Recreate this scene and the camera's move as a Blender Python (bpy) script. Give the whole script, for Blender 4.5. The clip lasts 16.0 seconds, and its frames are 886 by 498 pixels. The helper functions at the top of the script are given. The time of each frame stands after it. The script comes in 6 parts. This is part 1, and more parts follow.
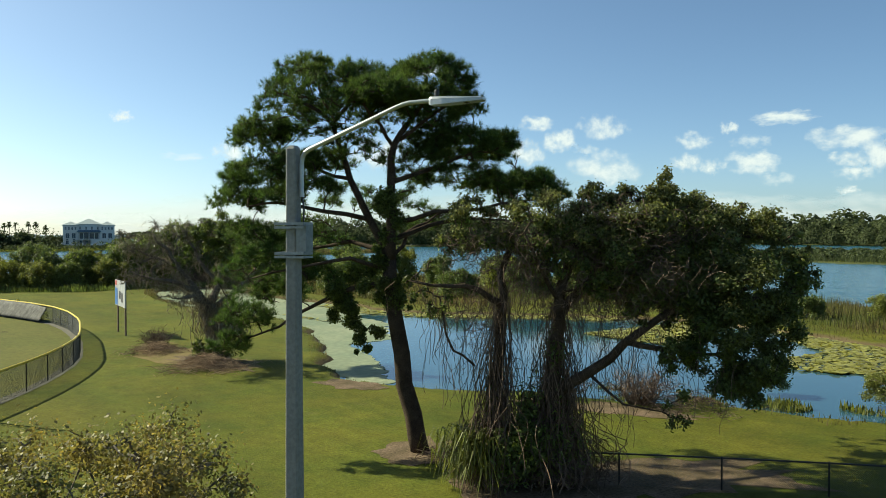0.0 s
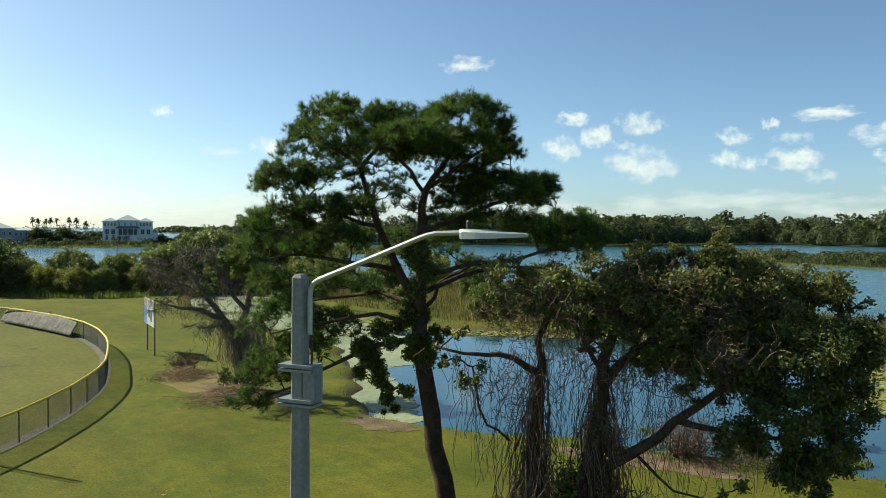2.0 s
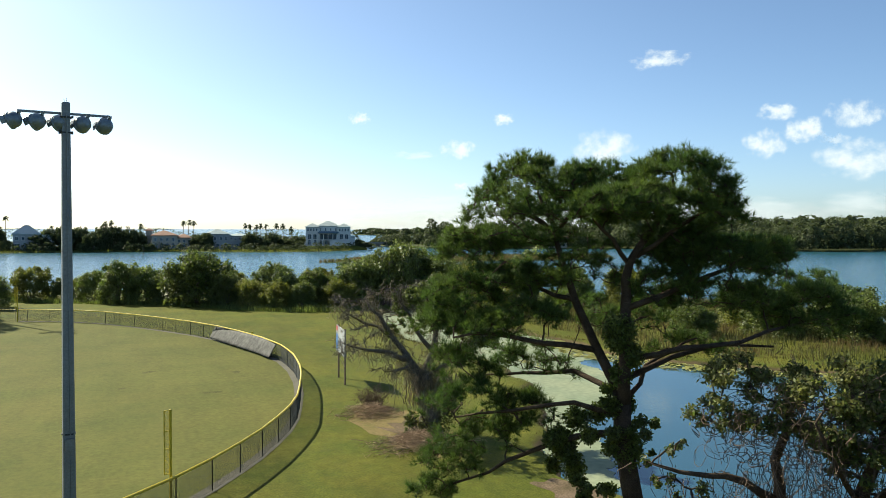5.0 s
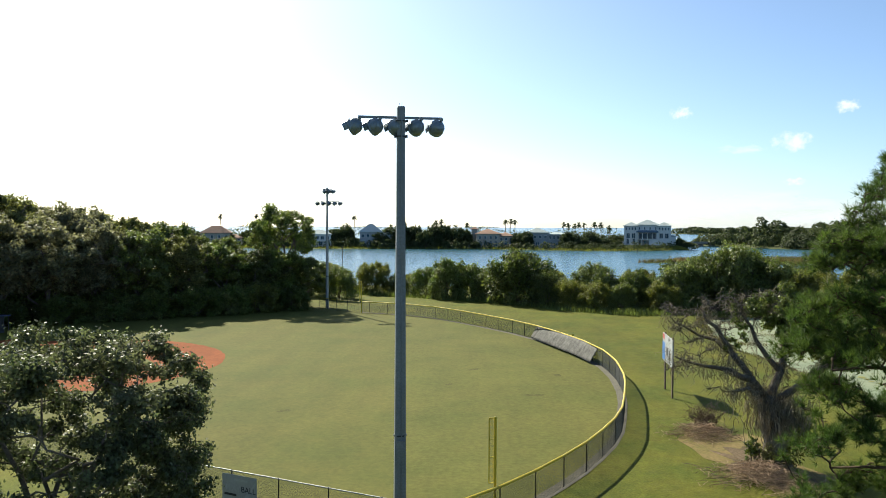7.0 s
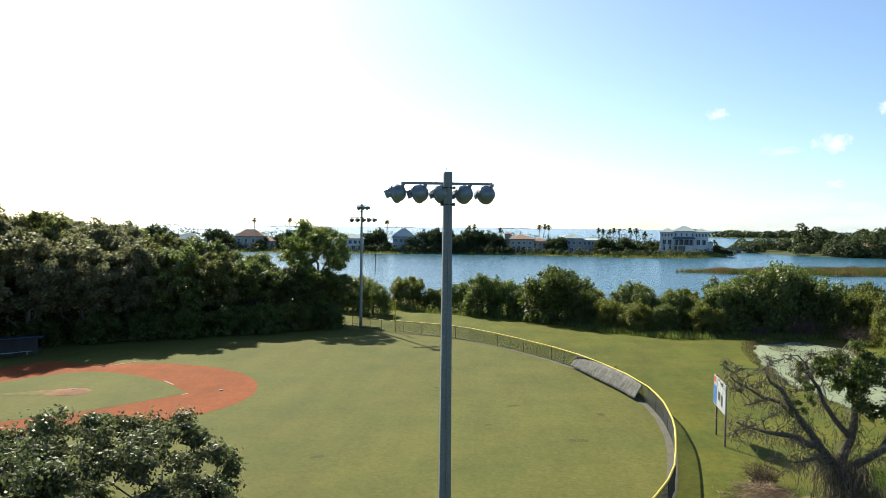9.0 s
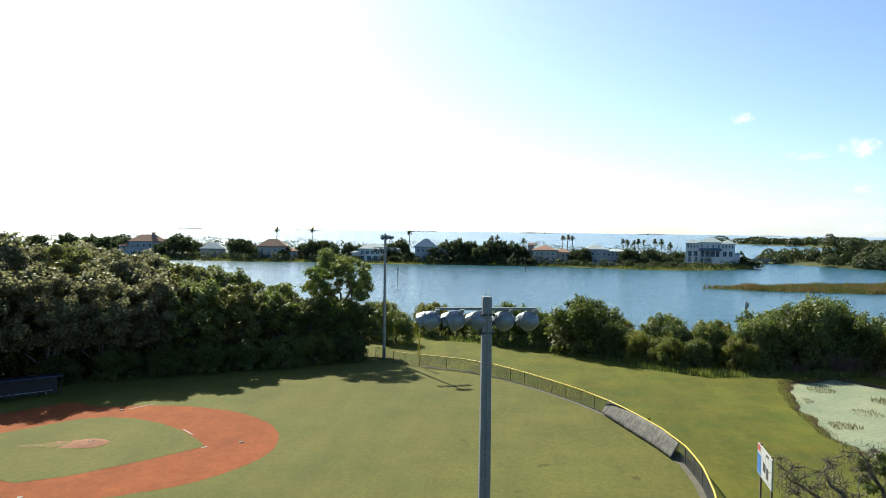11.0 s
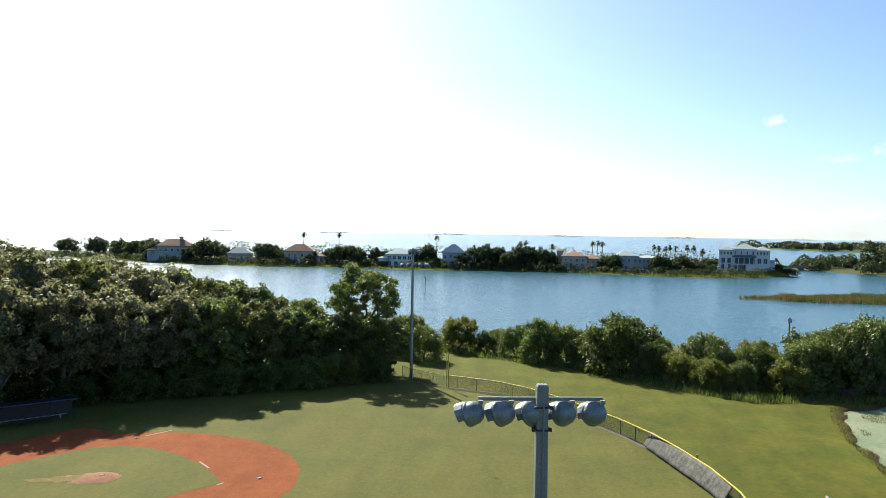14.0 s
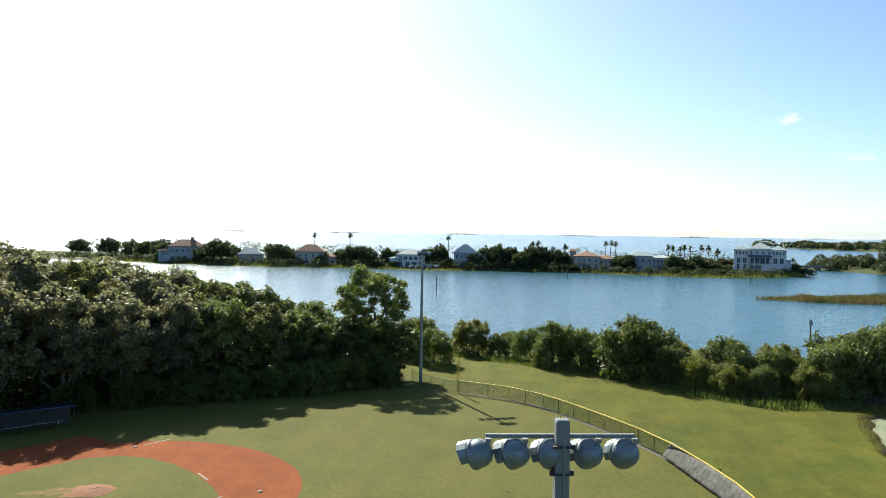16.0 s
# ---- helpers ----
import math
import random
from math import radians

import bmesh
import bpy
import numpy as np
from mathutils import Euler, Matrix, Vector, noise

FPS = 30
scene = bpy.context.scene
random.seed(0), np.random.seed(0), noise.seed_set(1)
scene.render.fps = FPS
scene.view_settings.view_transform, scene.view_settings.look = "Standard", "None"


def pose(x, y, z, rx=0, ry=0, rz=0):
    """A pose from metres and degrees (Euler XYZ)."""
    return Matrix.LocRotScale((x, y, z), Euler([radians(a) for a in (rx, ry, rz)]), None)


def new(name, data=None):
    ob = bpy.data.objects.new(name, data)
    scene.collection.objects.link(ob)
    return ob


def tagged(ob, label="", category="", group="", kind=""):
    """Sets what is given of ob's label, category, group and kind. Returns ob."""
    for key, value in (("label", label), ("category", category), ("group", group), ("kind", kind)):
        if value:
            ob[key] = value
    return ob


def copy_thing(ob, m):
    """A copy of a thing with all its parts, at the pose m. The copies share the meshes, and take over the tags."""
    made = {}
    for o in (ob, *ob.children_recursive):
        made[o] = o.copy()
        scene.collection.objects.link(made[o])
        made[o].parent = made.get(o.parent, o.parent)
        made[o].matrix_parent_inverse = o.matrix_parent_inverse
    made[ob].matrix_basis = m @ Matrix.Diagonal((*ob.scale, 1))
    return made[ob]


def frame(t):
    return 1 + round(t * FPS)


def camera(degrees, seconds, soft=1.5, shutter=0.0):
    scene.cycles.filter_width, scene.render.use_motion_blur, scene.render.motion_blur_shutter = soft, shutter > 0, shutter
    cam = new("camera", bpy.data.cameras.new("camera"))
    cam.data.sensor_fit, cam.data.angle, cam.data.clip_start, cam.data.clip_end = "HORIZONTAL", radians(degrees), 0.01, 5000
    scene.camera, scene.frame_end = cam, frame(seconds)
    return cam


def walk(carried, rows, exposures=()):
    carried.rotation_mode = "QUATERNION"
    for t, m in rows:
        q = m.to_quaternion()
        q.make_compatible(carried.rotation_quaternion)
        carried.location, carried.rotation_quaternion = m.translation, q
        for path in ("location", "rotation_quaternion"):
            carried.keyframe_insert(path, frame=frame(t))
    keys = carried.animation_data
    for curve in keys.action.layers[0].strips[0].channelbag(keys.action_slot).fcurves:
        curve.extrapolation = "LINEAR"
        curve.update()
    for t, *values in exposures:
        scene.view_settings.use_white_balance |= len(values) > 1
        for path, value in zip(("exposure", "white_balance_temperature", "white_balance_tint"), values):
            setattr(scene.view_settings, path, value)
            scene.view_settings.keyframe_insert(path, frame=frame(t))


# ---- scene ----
# ---- camera and its way ----
cam = camera(57.47, 16.0, soft=0.75)
PATH = [
    (0, 0.857, 0.650, 9.582, -37.149, -1.124, -0.072),
    (0.5, 1.267, 0.892, 9.856, -36.208, -1.274, 0.024),
    (1, 1.679, 1.397, 10.452, -35.484, -1.341, 0.170),
    (1.5, 2.035, 1.998, 11.180, -35.098, -1.441, 0.267),
    (2, 2.303, 2.525, 11.958, -34.701, -1.497, 0.355),
    (2.5, 2.531, 2.886, 12.747, -34.204, -1.544, 0.456),
    (3, 2.820, 3.400, 13.500, -33.705, -1.475, 0.450),
    (3.2, 2.935, 3.620, 13.780, -33.530, -1.450, 0.450),
    (3.7, 3.230, 4.180, 14.300, -32.680, -1.430, 0.420),
    (4.2, 3.560, 4.800, 14.540, -30.400, -1.440, 0.340),
    (4.6, 3.800, 5.370, 14.600, -26.900, -1.460, 0.260),
    (5, 3.970, 5.990, 14.630, -21.400, -1.530, 0.170),
    (5.3, 4.071, 6.445, 14.635, -15.625, -1.600, 0.148),
    (5.4, 4.066, 6.605, 14.671, -13.511, -1.623, 0.113),
    (5.5, 4.071, 6.776, 14.707, -11.247, -1.655, 0.087),
    (5.6, 4.090, 6.942, 14.721, -9.025, -1.664, 0.082),
    (5.7, 4.109, 7.108, 14.734, -6.743, -1.673, 0.077),
    (5.8, 4.127, 7.274, 14.738, -4.551, -1.692, 0.072),
    (5.9, 4.146, 7.441, 14.751, -2.899, -1.701, 0.067),
    (6, 4.165, 7.607, 14.765, -1.538, -1.709, 0.062),
    (6.1, 4.136, 7.777, 14.770, -1.108, -1.704, 0.074),
    (6.2, 4.117, 7.947, 14.775, -0.667, -1.698, 0.086),
    (6.3, 4.088, 8.117, 14.780, -0.367, -1.693, 0.108),
    (6.5, 4.040, 8.458, 14.800, 0.063, -1.682, 0.142),
    (7, 3.907, 9.299, 14.844, 0.791, -1.717, 0.246),
    (7.5, 3.696, 10.128, 15.018, 1.453, -1.716, 0.338),
    (8, 3.466, 10.865, 15.675, 2.036, -1.702, 0.447),
    (8.5, 3.293, 11.553, 16.666, 2.626, -1.722, 0.561),
    (9, 3.123, 12.243, 17.854, 3.050, -1.725, 0.605),
    (9.5, 2.931, 12.911, 18.976, 3.430, -1.660, 0.659),
    (9.7, 2.799, 13.182, 19.488, 3.565, -1.642, 0.660),
    (10.3, 2.543, 14.114, 20.935, 4.020, -1.598, 0.673),
    (10.9, 2.327, 15.195, 22.232, 4.505, -1.524, 0.736),
    (11.5, 2.090, 16.337, 23.198, 4.970, -1.461, 0.829),
    (12, 1.820, 17.279, 23.634, 5.308, -1.446, 0.901),
    (12.5, 1.625, 18.143, 23.830, 5.630, -1.445, 0.911),
    (13, 1.460, 19.102, 24.135, 5.935, -1.421, 0.911),
    (13.5, 1.346, 20.031, 24.330, 6.228, -1.405, 0.950),
    (14, 1.288, 20.991, 24.388, 6.491, -1.374, 0.916),
    (14.5, 1.203, 21.949, 24.445, 6.721, -1.386, 0.882),
    (15, 1.161, 22.970, 24.465, 6.971, -1.396, 0.860),
    (15.5, 1.153, 23.930, 24.476, 7.179, -1.402, 0.838),
    (16, 1.142, 24.833, 24.497, 7.350, -1.393, 0.804),
]


def eye_pose(x, y, z, yaw, pitch, roll):
    """A camera at x, y, z that looks yaw degrees to the left of +y, pitch up, rolled."""
    return pose(x, y, z, 0, 0, yaw) @ pose(0, 0, 0, 90 + pitch, 0, 0) @ pose(0, 0, 0, 0, 0, roll)


walk(cam, [(t, eye_pose(*row)) for t, *row in PATH], exposures=[(0, 0.74, 7000, -6), (3, 0.8, 6950, -5), (6, 0.95, 6750, 1), (16, 1.0, 6550, 2)])

# ---- world and sun ----
SUN_AZ, SUN_EL = math.atan2(-0.51, 0.86), radians(35.5)   # azimuth from +y towards +x
world = bpy.data.worlds.new("world")
scene.world = world
world.use_nodes = True
wn = world.node_tree.nodes
sky = wn.new("ShaderNodeTexSky")
sky.sky_type = "NISHITA"
sky.sun_disc = False
sky.sun_elevation = SUN_EL
sky.sun_rotation = SUN_AZ
sky.altitude = 1300
sky.air_density, sky.dust_density, sky.ozone_density = 0.72, 2.8, 3.8
wn["Background"].inputs["Strength"].default_value = 0.1
world.node_tree.links.new(sky.outputs[0], wn["Background"].inputs["Color"])
sun_data = bpy.data.lights.new("sun", "SUN")
sun_data.energy, sun_data.angle, sun_data.color = 5.0, radians(0.53), (1.0, 0.92, 0.78)
sun = new("sun", sun_data)
SUN_DIR = Vector((math.sin(SUN_AZ) * math.cos(SUN_EL), math.cos(SUN_AZ) * math.cos(SUN_EL), math.sin(SUN_EL)))
sun.rotation_euler = SUN_DIR.to_track_quat("Z", "Y").to_euler()
sun.location = (0, 0, 60)


# ---- materials ----
def mat(name, color, rough=0.7, vary=0.25, scale=4.0, fine=40.0, bump=0.2, bump_dist=0.01, metal=0.0, spec=0.5,
        color2=None, island=0.0, translucent=0.0, obj_rand=0.0, coat=0.0, detail=4, broad=0.0):
    """A surface with two scales of noise in its colour, fine relief, and if wanted a change from piece to piece."""
    m = bpy.data.materials.new(name)
    m.use_nodes = True
    n, l = m.node_tree.nodes, m.node_tree.links
    b = n["Principled BSDF"]
    b.inputs["Roughness"].default_value, b.inputs["Metallic"].default_value = rough, metal
    b.inputs["Specular IOR Level"].default_value = spec
    b.inputs["Coat Weight"].default_value = coat
    co = n.new("ShaderNodeTexCoord")
    geo = n.new("ShaderNodeNewGeometry")
    big, small = n.new("ShaderNodeTexNoise"), n.new("ShaderNodeTexNoise")
    for t, s in ((big, scale), (small, fine)):
        t.inputs["Scale"].default_value, t.inputs["Detail"].default_value = s, detail
        t.inputs["Roughness"].default_value = 0.5 if detail < 6 else 0.68
        l.new(co.outputs["Object"], t.inputs["Vector"])
    c2 = color2 or tuple(max(0.0, v * (1 - vary)) for v in color)
    mix = n.new("ShaderNodeMix")
    mix.data_type = "RGBA"
    ramp = n.new("ShaderNodeMapRange")
    ramp.inputs["From Min"].default_value, ramp.inputs["From Max"].default_value = 0.35, 0.65
    l.new(big.outputs["Fac"], ramp.inputs["Value"])
    l.new(ramp.outputs["Result"], mix.inputs["Factor"])
    mix.inputs["A"].default_value, mix.inputs["B"].default_value = (*color, 1), (*c2, 1)
    hsv = n.new("ShaderNodeHueSaturation")
    val = n.new("ShaderNodeMapRange")
    val.inputs["From Min"].default_value, val.inputs["From Max"].default_value = 0.3, 0.7
    val.inputs["To Min"].default_value, val.inputs["To Max"].default_value = 1 - vary, 1 + vary
    l.new(small.outputs["Fac"], val.inputs["Value"])
    value = val.outputs["Result"]
    for amount, source in ((island, geo.outputs["Random Per Island"]), (obj_rand, None)):
        if amount:
            if source is None:
                source = n.new("ShaderNodeObjectInfo").outputs["Random"]
            r = n.new("ShaderNodeMapRange")
            r.inputs["To Min"].default_value, r.inputs["To Max"].default_value = 1 - amount, 1 + amount
            l.new(source, r.inputs["Value"])
            mul = n.new("ShaderNodeMath")
            mul.operation = "MULTIPLY"
            l.new(value, mul.inputs[0])
            l.new(r.outputs["Result"], mul.inputs[1])
            value = mul.outputs[0]
    for reach, turn, long in ((0.045, 0.5, 1.0), (0.35, 0.9, 0.18), (1.6, 0.2, 0.7)) if broad else ():
        mp, t = n.new("ShaderNodeMapping"), n.new("ShaderNodeTexNoise")
        mp.inputs["Scale"].default_value, mp.inputs["Rotation"].default_value = (1.0, long, 1.0), (0, 0, turn)
        t.inputs["Scale"].default_value, t.inputs["Detail"].default_value = reach, 5
        l.new(co.outputs["Object"], mp.inputs["Vector"])
        l.new(mp.outputs["Vector"], t.inputs["Vector"])
        r = n.new("ShaderNodeMapRange")
        r.inputs["From Min"].default_value, r.inputs["From Max"].default_value = 0.32, 0.68
        r.inputs["To Min"].default_value, r.inputs["To Max"].default_value = 1 - broad, 1 + broad
        l.new(t.outputs["Fac"], r.inputs["Value"])
        mul = n.new("ShaderNodeMath")
        mul.operation = "MULTIPLY"
        l.new(value, mul.inputs[0])
        l.new(r.outputs["Result"], mul.inputs[1])
        value = mul.outputs[0]
    l.new(value, hsv.inputs["Value"])
    l.new(mix.outputs["Result"], hsv.inputs["Color"])
    l.new(hsv.outputs["Color"], b.inputs["Base Color"])
    if bump:
        bu = n.new("ShaderNodeBump")
        bu.inputs["Strength"].default_value, bu.inputs["Distance"].default_value = bump, bump_dist
        l.new(small.outputs["Fac"], bu.inputs["Height"])
        l.new(bu.outputs["Normal"], b.inputs["Normal"])
    if translucent:
        tr = n.new("ShaderNodeBsdfTranslucent")
        sat = n.new("ShaderNodeHueSaturation")
        sat.inputs["Saturation"].default_value, sat.inputs["Value"].default_value = 1.15, 2.05
        l.new(hsv.outputs["Color"], sat.inputs["Color"])
        l.new(sat.outputs["Color"], tr.inputs["Color"])
        ms = n.new("ShaderNodeMixShader")
        ms.inputs["Fac"].default_value = translucent
        l.new(b.outputs["BSDF"], ms.inputs[1])
        l.new(tr.outputs["BSDF"], ms.inputs[2])
        l.new(ms.outputs["Shader"], n["Material Output"].inputs["Surface"])
    return m


LAWN = mat("lawn_grass", (0.106, 0.102, 0.0135), 0.9, 0.4, 0.16, 7.0, 0.7, 0.07, spec=0.1, color2=(0.0658, 0.0838, 0.0105), detail=8, broad=0.13)
FIELD = mat("outfield_grass", (0.111, 0.106, 0.0254), 0.9, 0.2, 0.11, 3.0, 0.3, 0.03, spec=0.1, color2=(0.0808, 0.0898, 0.0194), detail=8, broad=0.08)
CLAY = mat("red_clay", (0.234, 0.0699, 0.0243), 0.95, 0.15, 0.4, 5.0, 0.4, 0.02, spec=0.1, color2=(0.201, 0.0578, 0.0207), broad=0.09)
PALE_CLAY = mat("pale_clay", (0.286, 0.15, 0.0952), 0.95, 0.2, 0.9, 8.0, 0.4, 0.02, spec=0.1)
CHALK = mat("chalk", (0.326, 0.279, 0.238), 0.95, 0.2, 2.0, 20.0)
GRAVEL = mat("fence_strip", (0.102, 0.0918, 0.068), 0.95, 0.25, 0.8, 12.0)
TURF = mat("dark_turf", (0.085, 0.085, 0.024), 0.95, 0.3, 1.5, 9.0, 0.4, 0.02, spec=0.1)
WORN = mat("worn_turf", (0.184, 0.136, 0.0612), 0.95, 0.25, 0.9, 6.0, 0.4, 0.02, spec=0.1, color2=(0.136, 0.116, 0.0408))
MULCH = mat("mulch", (0.163, 0.116, 0.0782), 0.95, 0.35, 0.8, 9.0, 0.8, 0.06, spec=0.1, color2=(0.0884, 0.068, 0.0374))
BARK = mat("bark", (0.085, 0.062, 0.045), 0.95, 0.4, 3.0, 25.0, 0.9, 0.04, spec=0.1)
GREY_BARK = mat("grey_bark", (0.18, 0.155, 0.125), 0.95, 0.35, 3.0, 25.0, 0.9, 0.04, spec=0.1)
NEEDLE = mat("pine_needles", (0.044, 0.074, 0.022), 0.6, 0.2, 0.5, 6.0, 0, island=0.5, translucent=0.34, spec=0.2, color2=(0.07, 0.098, 0.026))
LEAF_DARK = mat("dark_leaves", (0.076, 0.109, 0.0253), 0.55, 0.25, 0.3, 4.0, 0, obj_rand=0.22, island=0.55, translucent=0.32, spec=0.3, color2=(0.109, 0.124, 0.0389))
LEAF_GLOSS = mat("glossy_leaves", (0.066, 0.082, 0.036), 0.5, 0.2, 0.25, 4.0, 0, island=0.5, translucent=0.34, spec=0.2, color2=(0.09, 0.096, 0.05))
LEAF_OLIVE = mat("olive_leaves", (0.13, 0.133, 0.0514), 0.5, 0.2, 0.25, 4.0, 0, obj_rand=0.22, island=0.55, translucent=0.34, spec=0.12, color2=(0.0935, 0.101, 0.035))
LEAF_GREEN = mat("green_leaves", (0.106, 0.13, 0.0379), 0.5, 0.25, 0.2, 3.0, 0, obj_rand=0.25, island=0.5, translucent=0.3, spec=0.4, color2=(0.0828, 0.102, 0.0268))
LEAF_LIME = mat("yellow_green_leaves", (0.135, 0.148, 0.0337), 0.55, 0.25, 0.25, 3.0, 0, obj_rand=0.2, island=0.45, translucent=0.32, spec=0.35, color2=(0.102, 0.107, 0.0269))
# grey leaf tone that also carries the glare over the left woods
HAZED_LEAF = mat("hazed_grey_leaves", (0.18, 0.174, 0.101), 0.6, 0.2, 0.25, 4.0, 0, obj_rand=0.15, island=0.45, translucent=0.4, spec=0.3, color2=(0.116, 0.119, 0.0578))
LEAF_BUSH = mat("bush_leaves", (0.252, 0.196, 0.0653), 0.55, 0.25, 0.5, 4.0, 0, island=0.5, translucent=0.3, spec=0.35, color2=(0.0957, 0.104, 0.0348))
LEAF_FAR = mat("far_leaves", (0.0528, 0.066, 0.0264), 0.7, 0.3, 0.05, 1.0, 0, island=0.4, translucent=0.25, spec=0.15, color2=(0.0528, 0.066, 0.0297))
VINE = mat("dry_vines", (0.149, 0.105, 0.0798), 0.9, 0.3, 2.0, 20.0, 0, island=0.4, spec=0.1)
BRUSH = mat("dry_brush", (0.357, 0.255, 0.17), 0.9, 0.3, 2.0, 20.0, 0, island=0.4, spec=0.1)
MOSS = mat("hanging_moss", (0.27, 0.24, 0.185), 0.95, 0.3, 1.0, 10.0, 0, island=0.4, translucent=0.3, spec=0.1)
REED = mat("reeds", (0.066, 0.078, 0.026), 0.8, 0.3, 0.08, 1.0, 0, island=0.4, translucent=0.3, spec=0.2, color2=(0.112, 0.082, 0.042))
ALGAE = mat("algae", (0.235, 0.26, 0.165), 0.8, 0.15, 0.15, 2.0, 0.2, 0.01, spec=0.2, color2=(0.17, 0.21, 0.135))
LILY = mat("lily_pads", (0.261, 0.252, 0.0609), 0.5, 0.25, 0.5, 4.0, 0, island=0.35, translucent=0.2)
STEEL = mat("galvanised_steel", (0.264, 0.29, 0.299), 0.5, 0.12, 1.5, 15.0, 0.1, 0.003, metal=0.5)
POLE_GREY = mat("pole_grey", (0.211, 0.233, 0.242), 0.55, 0.15, 0.8, 12.0, 0.15, 0.004, metal=0.2)
CONCRETE = mat("concrete", (0.238, 0.238, 0.229), 0.9, 0.15, 1.0, 14.0, 0.3, 0.006)
ALU = mat("aluminium", (0.44, 0.458, 0.466), 0.4, 0.08, 2.0, 20.0, 0.05, 0.002, metal=0.6)
LAMP_BLUE = mat("lamp_housing", (0.194, 0.238, 0.264), 0.4, 0.2, 3.0, 25.0, 0.1, 0.003, metal=0.3)
DARK = mat("dark_metal", (0.03, 0.032, 0.034), 0.6, 0.2, 3.0, 20.0)
YELLOW = mat("yellow_paint", (0.58, 0.44, 0.03), 0.5, 0.12, 2.0, 15.0)
WIRE = mat("fence_wire", (0.05, 0.055, 0.05), 0.6, 0.1, 3.0, 20.0, 0, metal=0.2)
TARP = mat("grey_tarp", (0.13, 0.127, 0.119), 0.75, 0.4, 0.9, 2.2, 0.7, 0.1, detail=7, spec=0.12)
WHITE = mat("white_stucco", (0.643, 0.643, 0.627), 0.85, 0.08, 0.3, 3.0, 0.2, 0.01)
CREAM = mat("cream_stucco", (0.44, 0.387, 0.317), 0.85, 0.12, 0.3, 3.0, 0.2, 0.01)
GREYWALL = mat("grey_siding", (0.352, 0.37, 0.387), 0.8, 0.12, 0.3, 3.0, 0.2, 0.01)
TILE_RED = mat("terracotta_roof", (0.34, 0.19, 0.125), 0.9, 0.2, 0.5, 5.0, 0.5, 0.04)
ROOF_GREY = mat("metal_roof", (0.38, 0.44, 0.44), 0.85, 0.1, 0.3, 3.0, 0.2, 0.02, metal=0.1)
GLASS = mat("window_glass", (0.03, 0.07, 0.11), 0.08, 0.2, 0.5, 3.0, 0, spec=0.8)
NAVY = mat("dark_blue_paint", (0.03, 0.065, 0.15), 0.6, 0.2, 1.0, 10.0)
BLUE = mat("blue_paint", (0.05, 0.17, 0.45), 0.5, 0.15, 1.0, 10.0)
AWNING = mat("awning_cloth", (0.1, 0.16, 0.22), 0.85, 0.15, 1.0, 10.0)
RED = mat("red_paint", (0.45, 0.06, 0.05), 0.5, 0.15, 1.0, 10.0)
BANNER = mat("white_vinyl", (0.368, 0.383, 0.391), 0.6, 0.08, 1.0, 8.0, 0.3, 0.02)
INK = mat("black_ink", (0.03, 0.03, 0.035), 0.6, 0.1, 3.0, 20.0, 0)
GREYINK = mat("grey_ink", (0.42, 0.44, 0.45), 0.6, 0.1, 3.0, 20.0, 0)
ROOF_FELT = mat("roof_felt", (0.02, 0.021, 0.024), 0.95, 0.3, 1.0, 12.0, 0.4, 0.01, spec=0.05)
# horizon trees: the bluish paleness of distance haze is put into the colour
HAZED_SHORE = mat("hazed_shore", (0.2, 0.26, 0.3), 0.9, 0.15, 0.002, 0.02, 0)
WOOD = mat("weathered_wood", (0.17, 0.12, 0.08), 0.9, 0.3, 2.0, 20.0, 0.5, 0.01)


def water_material(name, base, strength, dist, rough, scales):
    """Water with ripples of several sizes."""
    m = bpy.data.materials.new(name)
    m.use_nodes = True
    n, l = m.node_tree.nodes, m.node_tree.links
    b = n["Principled BSDF"]
    b.inputs["Base Color"].default_value = (*base, 1)
    b.inputs["Roughness"].default_value, b.inputs["IOR"].default_value = rough, 1.33
    co = n.new("ShaderNodeTexCoord")
    height = None
    for s, amount in scales:
        mp, t = n.new("ShaderNodeMapping"), n.new("ShaderNodeTexNoise")
        mp.inputs["Scale"].default_value = (1.0, 1.9, 1.0)
        mp.inputs["Rotation"].default_value = (0, 0, 0.25)
        l.new(co.outputs["Object"], mp.inputs["Vector"])
        l.new(mp.outputs["Vector"], t.inputs["Vector"])
        t.inputs["Scale"].default_value, t.inputs["Detail"].default_value = s, 3
        add = n.new("ShaderNodeMath")
        add.operation = "MULTIPLY_ADD"
        add.inputs[1].default_value, add.inputs[2].default_value = amount, 0.0
        l.new(t.outputs["Fac"], add.inputs[0])
        if height is not None:
            l.new(height, add.inputs[2])
        height = add.outputs[0]
    bu = n.new("ShaderNodeBump")
    bu.inputs["Strength"].default_value, bu.inputs["Distance"].default_value = strength, dist
    l.new(height, bu.inputs["Height"])
    l.new(bu.outputs["Normal"], b.inputs["Normal"])
    return m


WATER = water_material("lake_water", (0.024, 0.095, 0.132), 0.6, 0.22, 0.18, ((0.07, 4.0), (0.3, 4.0), (1.3, 0.6)))
STILL = water_material("pond_water", (0.025, 0.075, 0.11), 0.2, 0.03, 0.06, ((0.25, 1.0), (1.3, 1.0)))


